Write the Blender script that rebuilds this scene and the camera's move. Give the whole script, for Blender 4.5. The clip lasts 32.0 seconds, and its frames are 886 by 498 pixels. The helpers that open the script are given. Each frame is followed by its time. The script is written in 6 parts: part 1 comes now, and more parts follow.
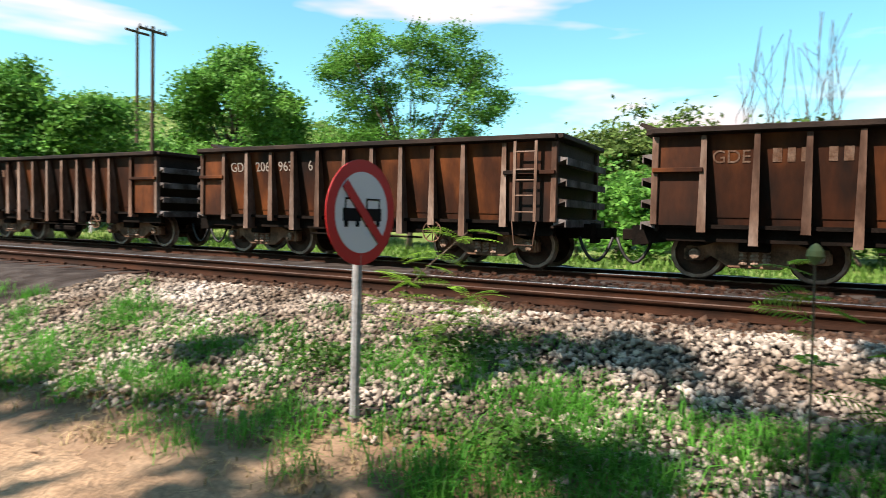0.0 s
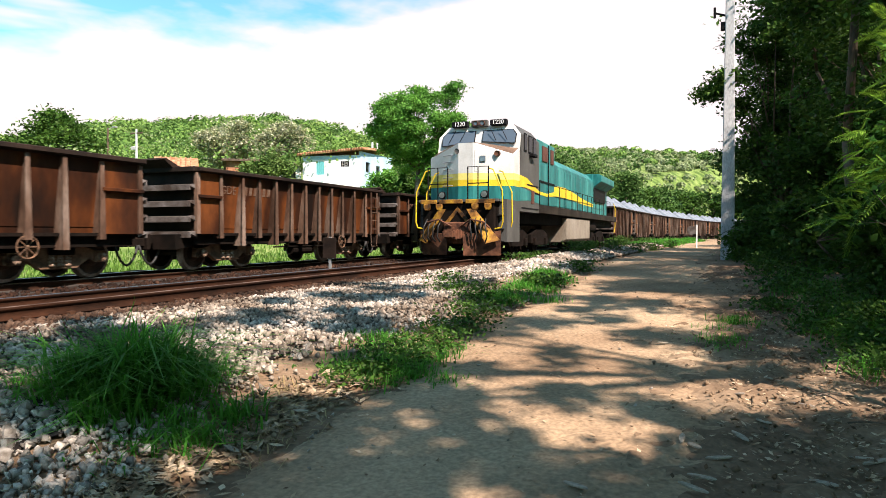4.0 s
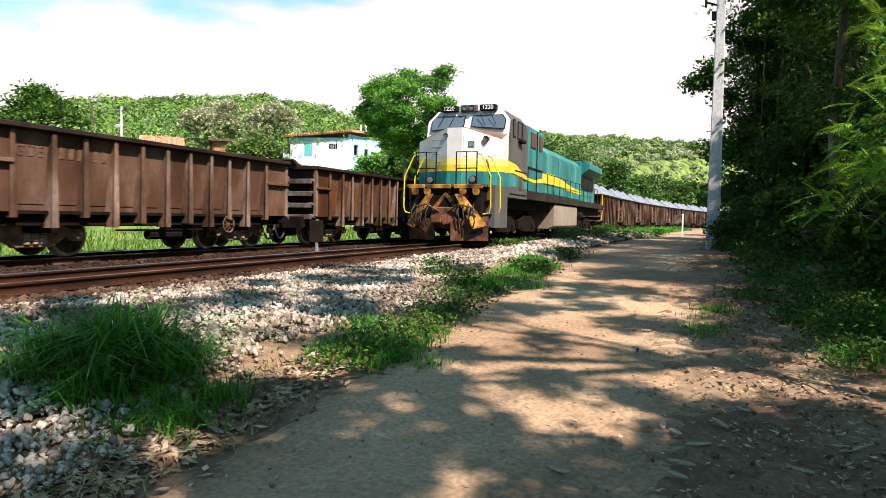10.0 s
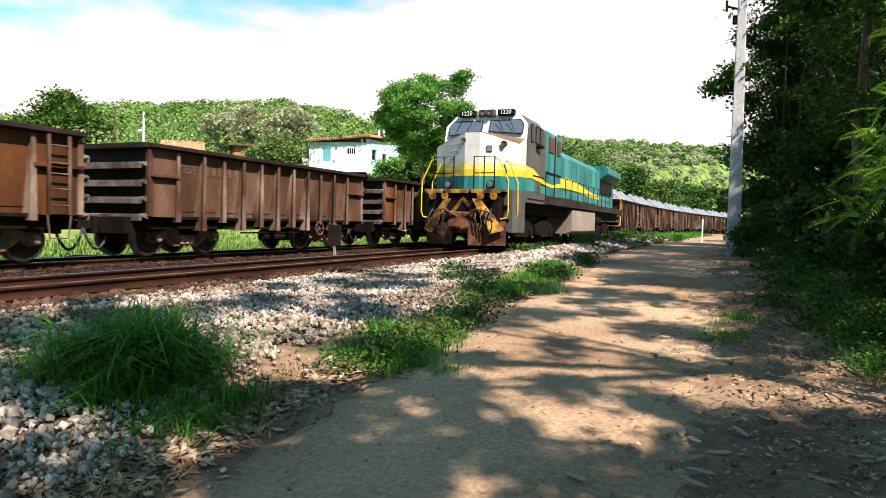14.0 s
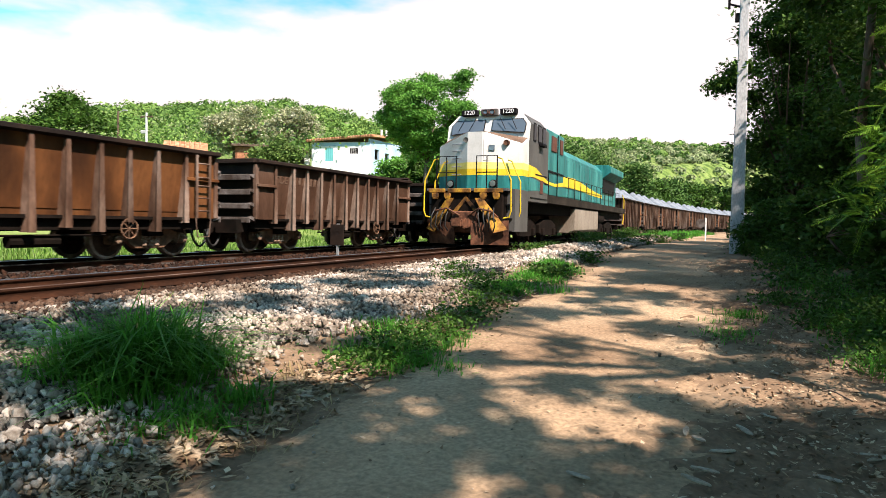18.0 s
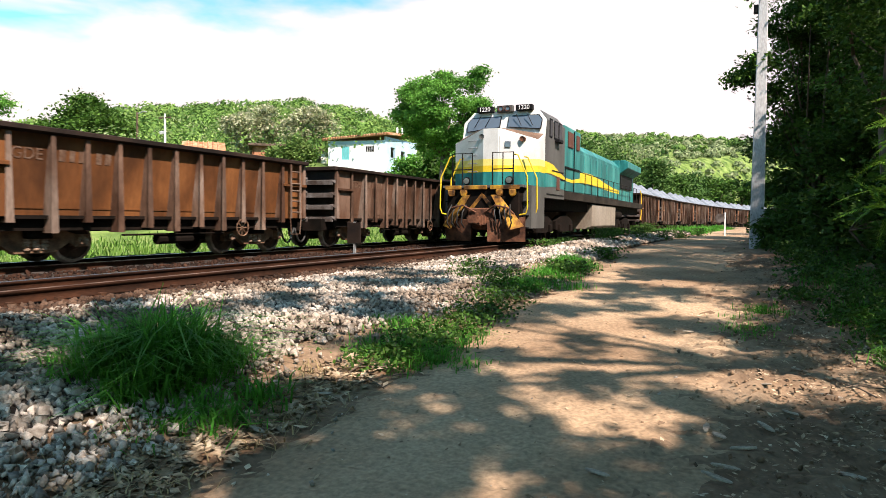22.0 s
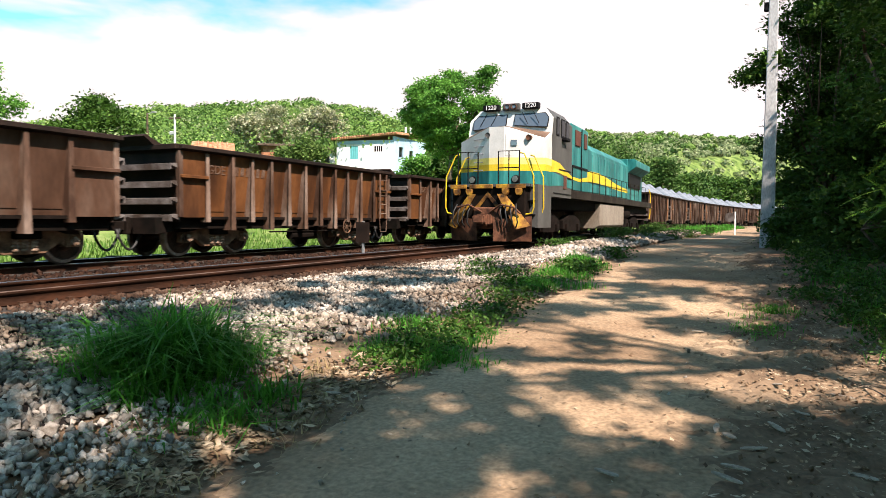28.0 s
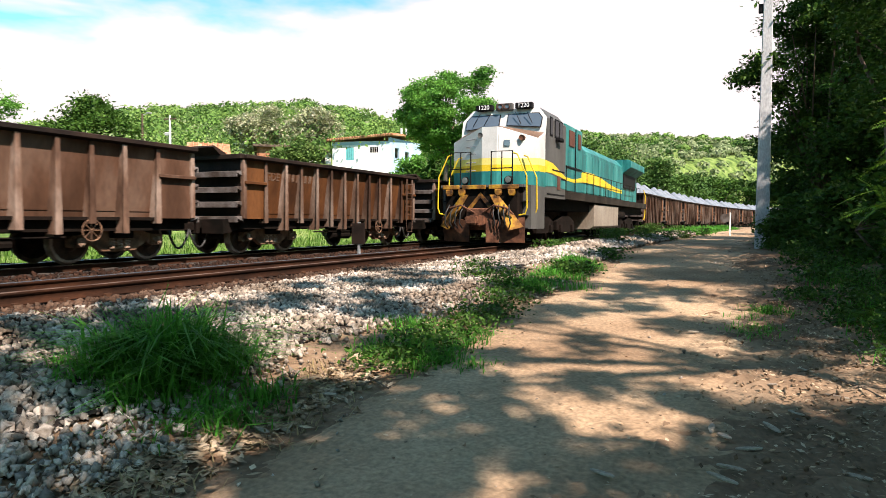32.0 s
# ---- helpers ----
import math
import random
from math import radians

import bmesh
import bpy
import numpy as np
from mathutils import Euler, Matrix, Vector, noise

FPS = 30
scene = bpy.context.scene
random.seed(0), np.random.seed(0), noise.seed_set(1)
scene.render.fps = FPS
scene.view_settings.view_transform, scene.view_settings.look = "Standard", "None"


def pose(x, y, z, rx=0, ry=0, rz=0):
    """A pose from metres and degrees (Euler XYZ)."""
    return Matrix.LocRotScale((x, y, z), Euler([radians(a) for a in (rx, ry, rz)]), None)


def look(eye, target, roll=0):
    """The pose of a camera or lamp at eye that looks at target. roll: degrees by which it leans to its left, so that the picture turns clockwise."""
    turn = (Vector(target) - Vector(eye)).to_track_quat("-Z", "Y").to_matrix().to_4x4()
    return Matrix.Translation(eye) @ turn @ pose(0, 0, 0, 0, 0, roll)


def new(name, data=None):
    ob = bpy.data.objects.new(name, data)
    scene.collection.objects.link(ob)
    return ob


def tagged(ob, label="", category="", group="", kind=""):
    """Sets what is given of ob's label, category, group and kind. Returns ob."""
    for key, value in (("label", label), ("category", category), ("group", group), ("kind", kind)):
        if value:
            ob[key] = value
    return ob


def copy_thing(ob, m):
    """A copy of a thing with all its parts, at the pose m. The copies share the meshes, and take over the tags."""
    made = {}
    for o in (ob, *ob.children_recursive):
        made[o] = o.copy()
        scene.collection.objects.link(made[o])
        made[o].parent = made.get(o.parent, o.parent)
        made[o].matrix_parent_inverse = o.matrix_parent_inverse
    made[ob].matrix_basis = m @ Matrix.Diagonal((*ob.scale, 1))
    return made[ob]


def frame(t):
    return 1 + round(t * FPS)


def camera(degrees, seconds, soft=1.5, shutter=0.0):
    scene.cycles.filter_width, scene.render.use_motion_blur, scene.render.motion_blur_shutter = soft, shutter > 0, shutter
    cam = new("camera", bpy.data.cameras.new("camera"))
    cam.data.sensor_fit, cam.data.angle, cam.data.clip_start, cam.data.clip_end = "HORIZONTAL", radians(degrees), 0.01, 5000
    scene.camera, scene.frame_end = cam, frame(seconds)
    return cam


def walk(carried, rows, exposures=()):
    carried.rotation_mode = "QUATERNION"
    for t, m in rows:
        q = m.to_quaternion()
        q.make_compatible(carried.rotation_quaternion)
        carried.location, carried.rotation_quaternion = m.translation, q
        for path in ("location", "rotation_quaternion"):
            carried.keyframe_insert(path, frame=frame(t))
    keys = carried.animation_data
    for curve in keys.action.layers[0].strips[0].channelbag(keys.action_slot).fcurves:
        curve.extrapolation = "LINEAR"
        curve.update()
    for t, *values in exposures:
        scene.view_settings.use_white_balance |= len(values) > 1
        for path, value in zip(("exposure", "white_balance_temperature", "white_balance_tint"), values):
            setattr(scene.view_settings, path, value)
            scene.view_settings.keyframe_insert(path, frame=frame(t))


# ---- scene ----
EYE = (0.0, 0.0, 1.6)
# seconds, degrees to the left of the track's line, degrees up, lean
PATH = [
    (0, 118.62, -2.72, 1.57), (0.2, 108.15, -2.25, 1.77), (0.3, 102.52, -2.08, 2.25), (0.5, 92.48, -2.19, 0.83),
    (0.7, 83.17, -1.30, 1.13), (1, 70.87, -0.44, 1.68), (1.2, 62.33, -0.52, 1.51), (1.5, 49.93, -0.42, -1.25),
    (2, 36.98, -0.59, -1.38), (2.5, 30.11, -0.49, -0.92), (3, 25.16, -0.56, -0.39), (3.5, 23.13, -0.76, -0.24),
    (5.5, 22.15, -1.35, 0.49), (6, 22.32, -1.35, 0.70), (6.5, 22.21, -1.40, 0.71), (7, 22.16, -1.54, 0.76),
    (7.5, 22.02, -1.57, 0.83), (8, 21.89, -1.53, 0.90), (8.5, 21.87, -1.66, 0.90), (9, 21.82, -1.87, 1.13),
    (9.5, 21.60, -2.10, 1.06), (10, 21.47, -2.34, 1.16), (10.5, 21.39, -2.45, 1.04), (11, 21.45, -2.47, 0.99),
    (11.5, 21.53, -2.40, 0.95), (12, 21.83, -2.42, 0.83), (12.5, 22.61, -2.48, 0.41), (13, 22.79, -2.31, 0.64),
    (13.5, 22.77, -2.22, 0.95), (14, 22.98, -1.97, 1.38), (14.5, 23.27, -1.96, 0.83), (16.5, 22.82, -2.22, 1.26),
    (17, 22.93, -2.05, 1.11), (17.5, 23.09, -2.03, 1.04), (18, 23.23, -2.02, 1.14), (18.5, 23.35, -2.03, 1.04),
    (19, 23.52, -2.04, 1.18), (19.5, 23.54, -2.08, 1.16), (20, 23.49, -2.12, 1.07), (20.5, 23.44, -2.23, 1.00),
    (21, 23.62, -2.39, 0.97), (21.5, 24.12, -2.40, 0.86), (22, 24.67, -2.28, 0.62), (22.5, 25.08, -2.29, 0.39),
    (23, 25.44, -2.29, 0.47), (23.5, 25.58, -2.15, 0.31), (24, 25.50, -2.09, 0.57), (24.5, 25.33, -2.08, 0.51),
    (25, 25.31, -2.07, 0.58), (25.5, 25.19, -2.01, 0.73), (27.5, 25.23, -2.15, 0.61), (28, 25.41, -2.33, 0.55),
    (28.5, 25.47, -2.41, 0.43), (29, 25.41, -2.28, 0.31), (29.5, 25.42, -2.19, 0.28), (30, 25.27, -2.07, 0.36),
    (30.5, 25.21, -2.06, 0.40), (31, 25.23, -2.17, 0.34), (31.5, 25.20, -2.23, 0.51), (32, 25.05, -2.24, 0.52),
]

def aim(yaw, pitch, roll):
    a, b = radians(yaw), radians(pitch)
    way = Vector((-math.sin(a) * math.cos(b), math.cos(a) * math.cos(b), math.sin(b)))
    return look(EYE, Vector(EYE) + way * 10, roll)


cam = camera(67.8, 32.0, soft=0.85, shutter=0.12)
walk(cam, [(t, aim(yaw, pitch, roll)) for t, yaw, pitch, roll in PATH], exposures=[(0.0, 1.45, 7050, 22), (32.0, 1.45, 7050, 22)])

# ---- light ----
SUN = Vector((0.556, -0.334, 0.760)).normalized()
world = bpy.data.worlds.new("sky")
scene.world = world
world.use_nodes = True


def build_sky():
    nt = world.node_tree
    nt.nodes.clear()
    n, l = nt.nodes.new, nt.links.new
    sky = n("ShaderNodeTexSky")
    sky.sky_type, sky.sun_disc = "NISHITA", False
    sky.sun_elevation = math.asin(SUN.z)
    sky.sun_rotation = math.atan2(SUN.x, SUN.y)
    sky.air_density, sky.dust_density = 1.0, 0.6
    co = n("ShaderNodeTexCoord")
    sep = n("ShaderNodeSeparateXYZ")
    l(co.outputs["Generated"], sep.inputs[0])
    # cloud bank: broad soft clouds that thin out overhead
    mp = n("ShaderNodeMapping")
    mp.inputs["Scale"].default_value = (1.6, 1.6, 4.5)
    mp.inputs["Location"].default_value = (0.35, 0.1, 0.0)
    l(co.outputs["Generated"], mp.inputs[0])
    nz = n("ShaderNodeTexNoise")
    nz.inputs["Scale"].default_value = 1.5
    nz.inputs["Detail"].default_value = 6.0
    nz.inputs["Roughness"].default_value = 0.5
    l(mp.outputs[0], nz.inputs["Vector"])
    # more cloud ahead along the track (y) and low down
    a = n("ShaderNodeMath"); a.operation = "MULTIPLY_ADD"
    l(sep.outputs["Y"], a.inputs[0]); a.inputs[1].default_value = 0.44; a.inputs[2].default_value = 0.385
    b = n("ShaderNodeMath"); b.operation = "MULTIPLY_ADD"
    l(sep.outputs["Z"], b.inputs[0]); b.inputs[1].default_value = -2.1; l(a.outputs[0], b.inputs[2])
    c = n("ShaderNodeMath"); c.operation = "ADD"
    l(nz.outputs["Fac"], c.inputs[0]); l(b.outputs[0], c.inputs[1])
    # long thin streaks higher up
    mp2 = n("ShaderNodeMapping")
    mp2.inputs["Scale"].default_value = (1.5, 2.2, 11.0)
    mp2.inputs["Rotation"].default_value = (0.25, 0.12, 0.3)
    l(co.outputs["Generated"], mp2.inputs[0])
    nz2 = n("ShaderNodeTexNoise")
    nz2.inputs["Scale"].default_value, nz2.inputs["Detail"].default_value = 1.3, 4.0
    l(mp2.outputs[0], nz2.inputs["Vector"])
    streak = n("ShaderNodeMapRange")
    streak.inputs["From Min"].default_value, streak.inputs["From Max"].default_value = 0.56, 0.68
    l(nz2.outputs["Fac"], streak.inputs["Value"])
    ramp = n("ShaderNodeValToRGB")
    ramp.color_ramp.elements[0].position, ramp.color_ramp.elements[1].position = 0.50, 0.60
    l(c.outputs[0], ramp.inputs[0])
    most = n("ShaderNodeMath"); most.operation = "MAXIMUM"
    l(ramp.outputs[0], most.inputs[0]); l(streak.outputs[0], most.inputs[1])
    mix = n("ShaderNodeMixRGB")
    l(most.outputs[0], mix.inputs[0])
    tint = n("ShaderNodeMixRGB")
    tint.blend_type, tint.inputs[0].default_value = "MULTIPLY", 1.0
    tint.inputs[2].default_value = (1.0, 2.05, 1.90, 1)
    l(sky.outputs[0], tint.inputs[1])
    l(tint.outputs[0], mix.inputs[1])
    mix.inputs[2].default_value = (7.7, 7.7, 7.8, 1)
    bg = n("ShaderNodeBackground")
    bg.inputs["Strength"].default_value = 0.05
    l(mix.outputs[0], bg.inputs["Color"])
    out = n("ShaderNodeOutputWorld")
    l(bg.outputs[0], out.inputs[0])


build_sky()
sun_data = bpy.data.lights.new("sun", "SUN")
sun_data.energy, sun_data.angle, sun_data.color = 5.0, radians(0.9), (1.0, 0.94, 0.83)
sun = new("sun", sun_data)
sun.matrix_world = look(SUN * 50, (0, 0, 0))


# ---- materials ----
def material(name, build):
    m = bpy.data.materials.new(name)
    m.use_nodes = True
    nt = m.node_tree
    build(nt, nt.nodes["Principled BSDF"])
    return m


def surface(name, colours, scale=4.0, rough=0.8, metal=0.0, bump=0.3, fine=40.0, stretch=(1, 1, 1), island=0.0, vary=0.0, spec=0.15, dist=0.02,
            through_light=0.0, dark_fine=0.25):
    """Colour from a broad noise ramp, broken by a fine grain, with bump; island / vary: random shade per piece or per object."""
    def build(nt, p):
        n, l = nt.nodes.new, nt.links.new
        co = n("ShaderNodeTexCoord")
        mp = n("ShaderNodeMapping")
        mp.inputs["Scale"].default_value = stretch
        l(co.outputs["Object"], mp.inputs[0])
        if vary:
            who = n("ShaderNodeObjectInfo")
            far = n("ShaderNodeMath"); far.operation = "MULTIPLY"
            l(who.outputs["Random"], far.inputs[0]); far.inputs[1].default_value = 90.0
            l(far.outputs[0], mp.inputs["Location"])
        big = n("ShaderNodeTexNoise")
        big.inputs["Scale"].default_value, big.inputs["Detail"].default_value = scale, 5.0
        l(mp.outputs[0], big.inputs["Vector"])
        ramp = n("ShaderNodeValToRGB")
        els = ramp.color_ramp.elements
        while len(els) < len(colours):
            els.new(0.5)
        for i, c in enumerate(colours):
            els[i].position = 0.35 + 0.3 * i / max(1, len(colours) - 1)
            els[i].color = (*c, 1)
        l(big.outputs["Fac"], ramp.inputs[0])
        small = n("ShaderNodeTexNoise")
        small.inputs["Scale"].default_value, small.inputs["Detail"].default_value = fine, 3.0
        l(mp.outputs[0], small.inputs["Vector"])
        grain = n("ShaderNodeMapRange")
        grain.inputs["From Min"].default_value, grain.inputs["From Max"].default_value = 0.3, 0.7
        grain.inputs["To Min"].default_value, grain.inputs["To Max"].default_value = 1.0 - dark_fine, 1.0 + dark_fine * 0.6
        l(small.outputs["Fac"], grain.inputs["Value"])
        mul = n("ShaderNodeVectorMath"); mul.operation = "SCALE"
        l(ramp.outputs[0], mul.inputs[0]); l(grain.outputs[0], mul.inputs["Scale"])
        last = mul.outputs[0]
        for amount, kind, socket in ((island, "ShaderNodeNewGeometry", "Random Per Island"), (vary, "ShaderNodeObjectInfo", "Random")):
            if amount:
                src = n(kind)
                mr = n("ShaderNodeMapRange")
                mr.inputs["To Min"].default_value, mr.inputs["To Max"].default_value = 1 - amount, 1 + amount
                l(src.outputs[socket], mr.inputs["Value"])
                sc = n("ShaderNodeVectorMath"); sc.operation = "SCALE"
                l(last, sc.inputs[0]); l(mr.outputs[0], sc.inputs["Scale"])
                last = sc.outputs[0]
        l(last, p.inputs["Base Color"])
        p.inputs["Roughness"].default_value, p.inputs["Metallic"].default_value = rough, metal
        p.inputs["Specular IOR Level"].default_value = spec
        if bump:
            bp = n("ShaderNodeBump")
            bp.inputs["Strength"].default_value, bp.inputs["Distance"].default_value = bump, dist
            l(small.outputs["Fac"], bp.inputs["Height"])
            l(bp.outputs[0], p.inputs["Normal"])
        if through_light:
            tr = n("ShaderNodeBsdfTranslucent")
            l(last, tr.inputs["Color"])
            mx = n("ShaderNodeMixShader")
            mx.inputs[0].default_value = through_light
            l(p.outputs[0], mx.inputs[1]); l(tr.outputs[0], mx.inputs[2])
            l(mx.outputs[0], nt.nodes["Material Output"].inputs["Surface"])
    return material(name, build)


def plain(name, colour, rough=0.6, metal=0.0, spec=0.4):
    def build(nt, p):
        p.inputs["Base Color"].default_value = (*colour, 1)
        p.inputs["Roughness"].default_value, p.inputs["Metallic"].default_value = rough, metal
        p.inputs["Specular IOR Level"].default_value = spec
    return material(name, build)


RUST = surface("rusty_brown_paint", [(0.0389, 0.0152, 0.0064), (0.0816, 0.0306, 0.011), (0.1316, 0.0513, 0.0178)], scale=1.1, rough=0.7, fine=14, stretch=(1, 1, 0.45), vary=0.22, bump=0.2, dark_fine=0.16, spec=0.12)
RUSTDEEP = surface("deep_brown_rust", [(0.0076, 0.0038, 0.0026), (0.032, 0.0099, 0.0038), (0.099, 0.029, 0.0076)], scale=1.1, rough=0.65, fine=14, stretch=(1, 1, 0.45), vary=0.2, bump=0.2, dark_fine=0.16, spec=0.12)
RIBRUST = surface("worn_rib_paint", [(0.04, 0.02, 0.0128), (0.096, 0.056, 0.0392), (0.168, 0.12, 0.096)], scale=1.6, rough=0.7, fine=18, stretch=(1, 1, 0.4), vary=0.3, bump=0.2, spec=0.12)
DUSTY = surface("dusty_ledge", [(0.0375, 0.0255, 0.0195), (0.0825, 0.069, 0.0638), (0.135, 0.12, 0.116)], scale=2.5, rough=0.85, fine=30)
RIMDARK = surface("dark_rim_steel", [(0.008, 0.005, 0.004), (0.024, 0.014, 0.010)], scale=2.0, rough=0.7, fine=30)
# near-black: grime plus the deep shade below the bodies, put into the colour
UNDER = surface("grimy_shaded_underframe", [(0.0045, 0.00375, 0.003), (0.0112, 0.0075, 0.006)], scale=3.0, rough=0.9, fine=30, spec=0.05)
# bright end of this rust ramp also paints sunlit highlights on the frames
CASTING = surface("rusty_casting", [(0.0224, 0.0126, 0.0084), (0.21, 0.1148, 0.07)], scale=4.0, rough=0.75, fine=40, spec=0.15)
# caps and springs coloured pale as if sunlit
CAPSTEEL = surface("lit_bearing_steel", [(0.10, 0.062, 0.042), (0.27, 0.19, 0.14)], scale=8.0, rough=0.6, fine=40)
# worn rim made brighter still, with sunlight put into its colour
RIMSTEEL = surface("lit_worn_wheel_rim", [(0.12, 0.075, 0.0562), (0.3, 0.232, 0.195)], scale=4.0, rough=0.5, metal=0.3, fine=30)
WHEELSTEEL = surface("wheel_steel", [(0.015, 0.009, 0.00675), (0.0562, 0.03, 0.0203)], scale=4.0, rough=0.7, fine=40, spec=0.15)
HOSE = plain("black_rubber", (0.0112, 0.0112, 0.0112), 0.6)
LETTER = surface("faded_lettering", [(0.075, 0.036, 0.02), (0.125, 0.08, 0.058)], scale=6.0, rough=0.8, fine=30)
ORE = surface("grey_ore", [(0.10, 0.12, 0.145), (0.16, 0.18, 0.215)], scale=3.0, rough=0.9, fine=25)
RAILHEAD = surface("polished_rail_head", [(0.465, 0.458, 0.45), (0.6, 0.593, 0.578)], scale=3.0, rough=0.28, metal=1.0, fine=30, bump=0.05)
DULLHEAD = surface("dull_rail_head", [(0.05, 0.028, 0.02), (0.12, 0.08, 0.062)], scale=3.0, rough=0.55, metal=0.3, fine=30, bump=0.05)
RAILSIDE = surface("rusty_rail", [(0.0106, 0.0046, 0.0025), (0.0353, 0.013, 0.0062)], scale=3.0, rough=0.85, fine=40, stretch=(1, 0.3, 1), spec=0.1)
SLEEPER = surface("weathered_sleeper", [(0.026, 0.0113, 0.0063), (0.0563, 0.0248, 0.0132)], scale=3.0, rough=0.9, fine=30, stretch=(0.3, 1, 1), vary=0.2)
# bed colour darkened to paint the shadows in the gaps between stones
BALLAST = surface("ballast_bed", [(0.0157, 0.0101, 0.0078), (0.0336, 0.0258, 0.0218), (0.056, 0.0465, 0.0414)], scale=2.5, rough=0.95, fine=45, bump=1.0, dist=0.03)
STONE = surface("crushed_stone", [(0.1144, 0.0864, 0.0646), (0.2288, 0.191, 0.1558), (0.3696, 0.3252, 0.2812)], scale=1.2, rough=0.9, fine=60, island=0.55, bump=0.4, dist=0.01)
SOIL = surface("dry_soil", [(0.108, 0.0664, 0.0408), (0.167, 0.1096, 0.0697), (0.2268, 0.158, 0.1029)], scale=0.9, rough=0.95, fine=22, bump=0.6, dist=0.02)
ROADDIRT = surface("packed_dirt", [(0.2, 0.1294, 0.0792), (0.2689, 0.1843, 0.1162), (0.3302, 0.2377, 0.1533)], scale=0.7, rough=0.95, fine=26, bump=0.75, dist=0.022, dark_fine=0.32)
FIELD = surface("grassy_ground", [(0.0469, 0.0844, 0.0187), (0.1031, 0.16, 0.0375), (0.16, 0.2063, 0.0656)], scale=0.5, rough=0.95, fine=9, bump=0.8, dist=0.06)
GRASS = surface("grass_blades", [(0.0384, 0.1835, 0.0187), (0.0901, 0.3188, 0.0408)], scale=0.8, rough=0.6, fine=6, bump=0, island=0.35, through_light=0.5)
DRYGRASS = surface("dry_grass", [(0.225, 0.165, 0.0825), (0.315, 0.247, 0.135)], scale=1.5, rough=0.8, fine=6, bump=0, island=0.3, through_light=0.25)
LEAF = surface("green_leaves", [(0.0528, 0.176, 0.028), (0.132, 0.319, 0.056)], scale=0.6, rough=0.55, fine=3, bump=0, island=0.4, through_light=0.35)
# yellow-green of sun shining through is put into this leaf colour
SPRAY = surface("sunlit_feathery_leaves", [(0.09, 0.22, 0.02), (0.20, 0.36, 0.04)], scale=0.6, rough=0.5, fine=3, bump=0, island=0.4, through_light=0.4)
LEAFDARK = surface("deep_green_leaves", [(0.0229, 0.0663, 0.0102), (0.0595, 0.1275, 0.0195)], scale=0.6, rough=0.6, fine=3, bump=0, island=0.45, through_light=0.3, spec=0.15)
BLOSSOM = surface("cream_blossom", [(0.14, 0.18, 0.07), (0.28, 0.30, 0.17), (0.50, 0.48, 0.36)], scale=1.2, rough=0.7, fine=3, bump=0, island=0.35, through_light=0.3)
DUSTYLEAF = surface("dusty_green_leaves", [(0.06, 0.12, 0.025), (0.14, 0.21, 0.06)], scale=0.6, rough=0.7, fine=3, bump=0, island=0.4, through_light=0.3)
WEED = surface("weed_leaves", [(0.0216, 0.0648, 0.0086), (0.0576, 0.1296, 0.018)], scale=0.6, rough=0.6, fine=3, bump=0, island=0.45, through_light=0.35, spec=0.2)
LEAFPALE = surface("pale_dry_leaves", [(0.09, 0.14, 0.05), (0.25, 0.29, 0.16)], scale=0.6, rough=0.7, fine=3, bump=0, island=0.4, through_light=0.3)
BARK = surface("grey_brown_bark", [(0.0675, 0.0488, 0.0338), (0.15, 0.116, 0.09)], scale=5.0, rough=0.95, fine=30, stretch=(1, 1, 0.2), bump=0.8, dist=0.03)
CONCRETE = surface("weathered_concrete", [(0.315, 0.323, 0.338), (0.45, 0.458, 0.473)], scale=2.0, rough=0.9, fine=30, stretch=(1, 1, 0.4))
RUSTSTONE = surface("rust_stained_stone", [(0.018, 0.0095, 0.0058), (0.0473, 0.0261, 0.0167), (0.0945, 0.0585, 0.0405)], scale=1.2, rough=0.9, fine=60, island=0.4, bump=0.4, dist=0.01)
TRACKSTONE = surface("dark_track_stone", [(0.0094, 0.0037, 0.002), (0.0236, 0.0097, 0.0053), (0.0428, 0.0201, 0.0117)], scale=1.2, rough=0.9, fine=60, island=0.4, bump=0.4, dist=0.01)
LITTER = surface("fallen_leaves", [(0.12, 0.0675, 0.0375), (0.255, 0.18, 0.112), (0.36, 0.285, 0.203)], scale=6, rough=0.9, fine=30, island=0.5, bump=0)
TILE = surface("clay_roof_tiles", [(0.225, 0.09, 0.045), (0.345, 0.165, 0.09), (0.413, 0.24, 0.15)], scale=1.5, rough=0.85, fine=8, vary=0.15)
PLASTER = surface("white_plaster", [(0.545, 0.553, 0.561), (0.66, 0.668, 0.676)], scale=0.6, rough=0.9, fine=8, dark_fine=0.06)
BLUEWALL = surface("pale_blue_plaster", [(0.247, 0.371, 0.478), (0.347, 0.462, 0.561)], scale=0.6, rough=0.9, fine=8, dark_fine=0.06)
BRICK = surface("raw_brick_wall", [(0.21, 0.0825, 0.045), (0.315, 0.143, 0.0825)], scale=4, rough=0.9, fine=10)
SHUTTER = plain("turquoise_shutter", (0.075, 0.315, 0.338), 0.6)
TIMBER = surface("dark_timber", [(0.045, 0.03, 0.0225), (0.105, 0.075, 0.0525)], scale=3, rough=0.9, fine=25, stretch=(1, 1, 0.2))
SIGNRED = plain("red_sign_paint", (0.413, 0.015, 0.015), 0.4)
SIGNWHITE = plain("white_sign_paint", (0.54, 0.562, 0.6), 0.4)
GALV = surface("galvanised_steel", [(0.225, 0.232, 0.24), (0.338, 0.345, 0.352)], scale=4, rough=0.5, metal=0.4, fine=30)
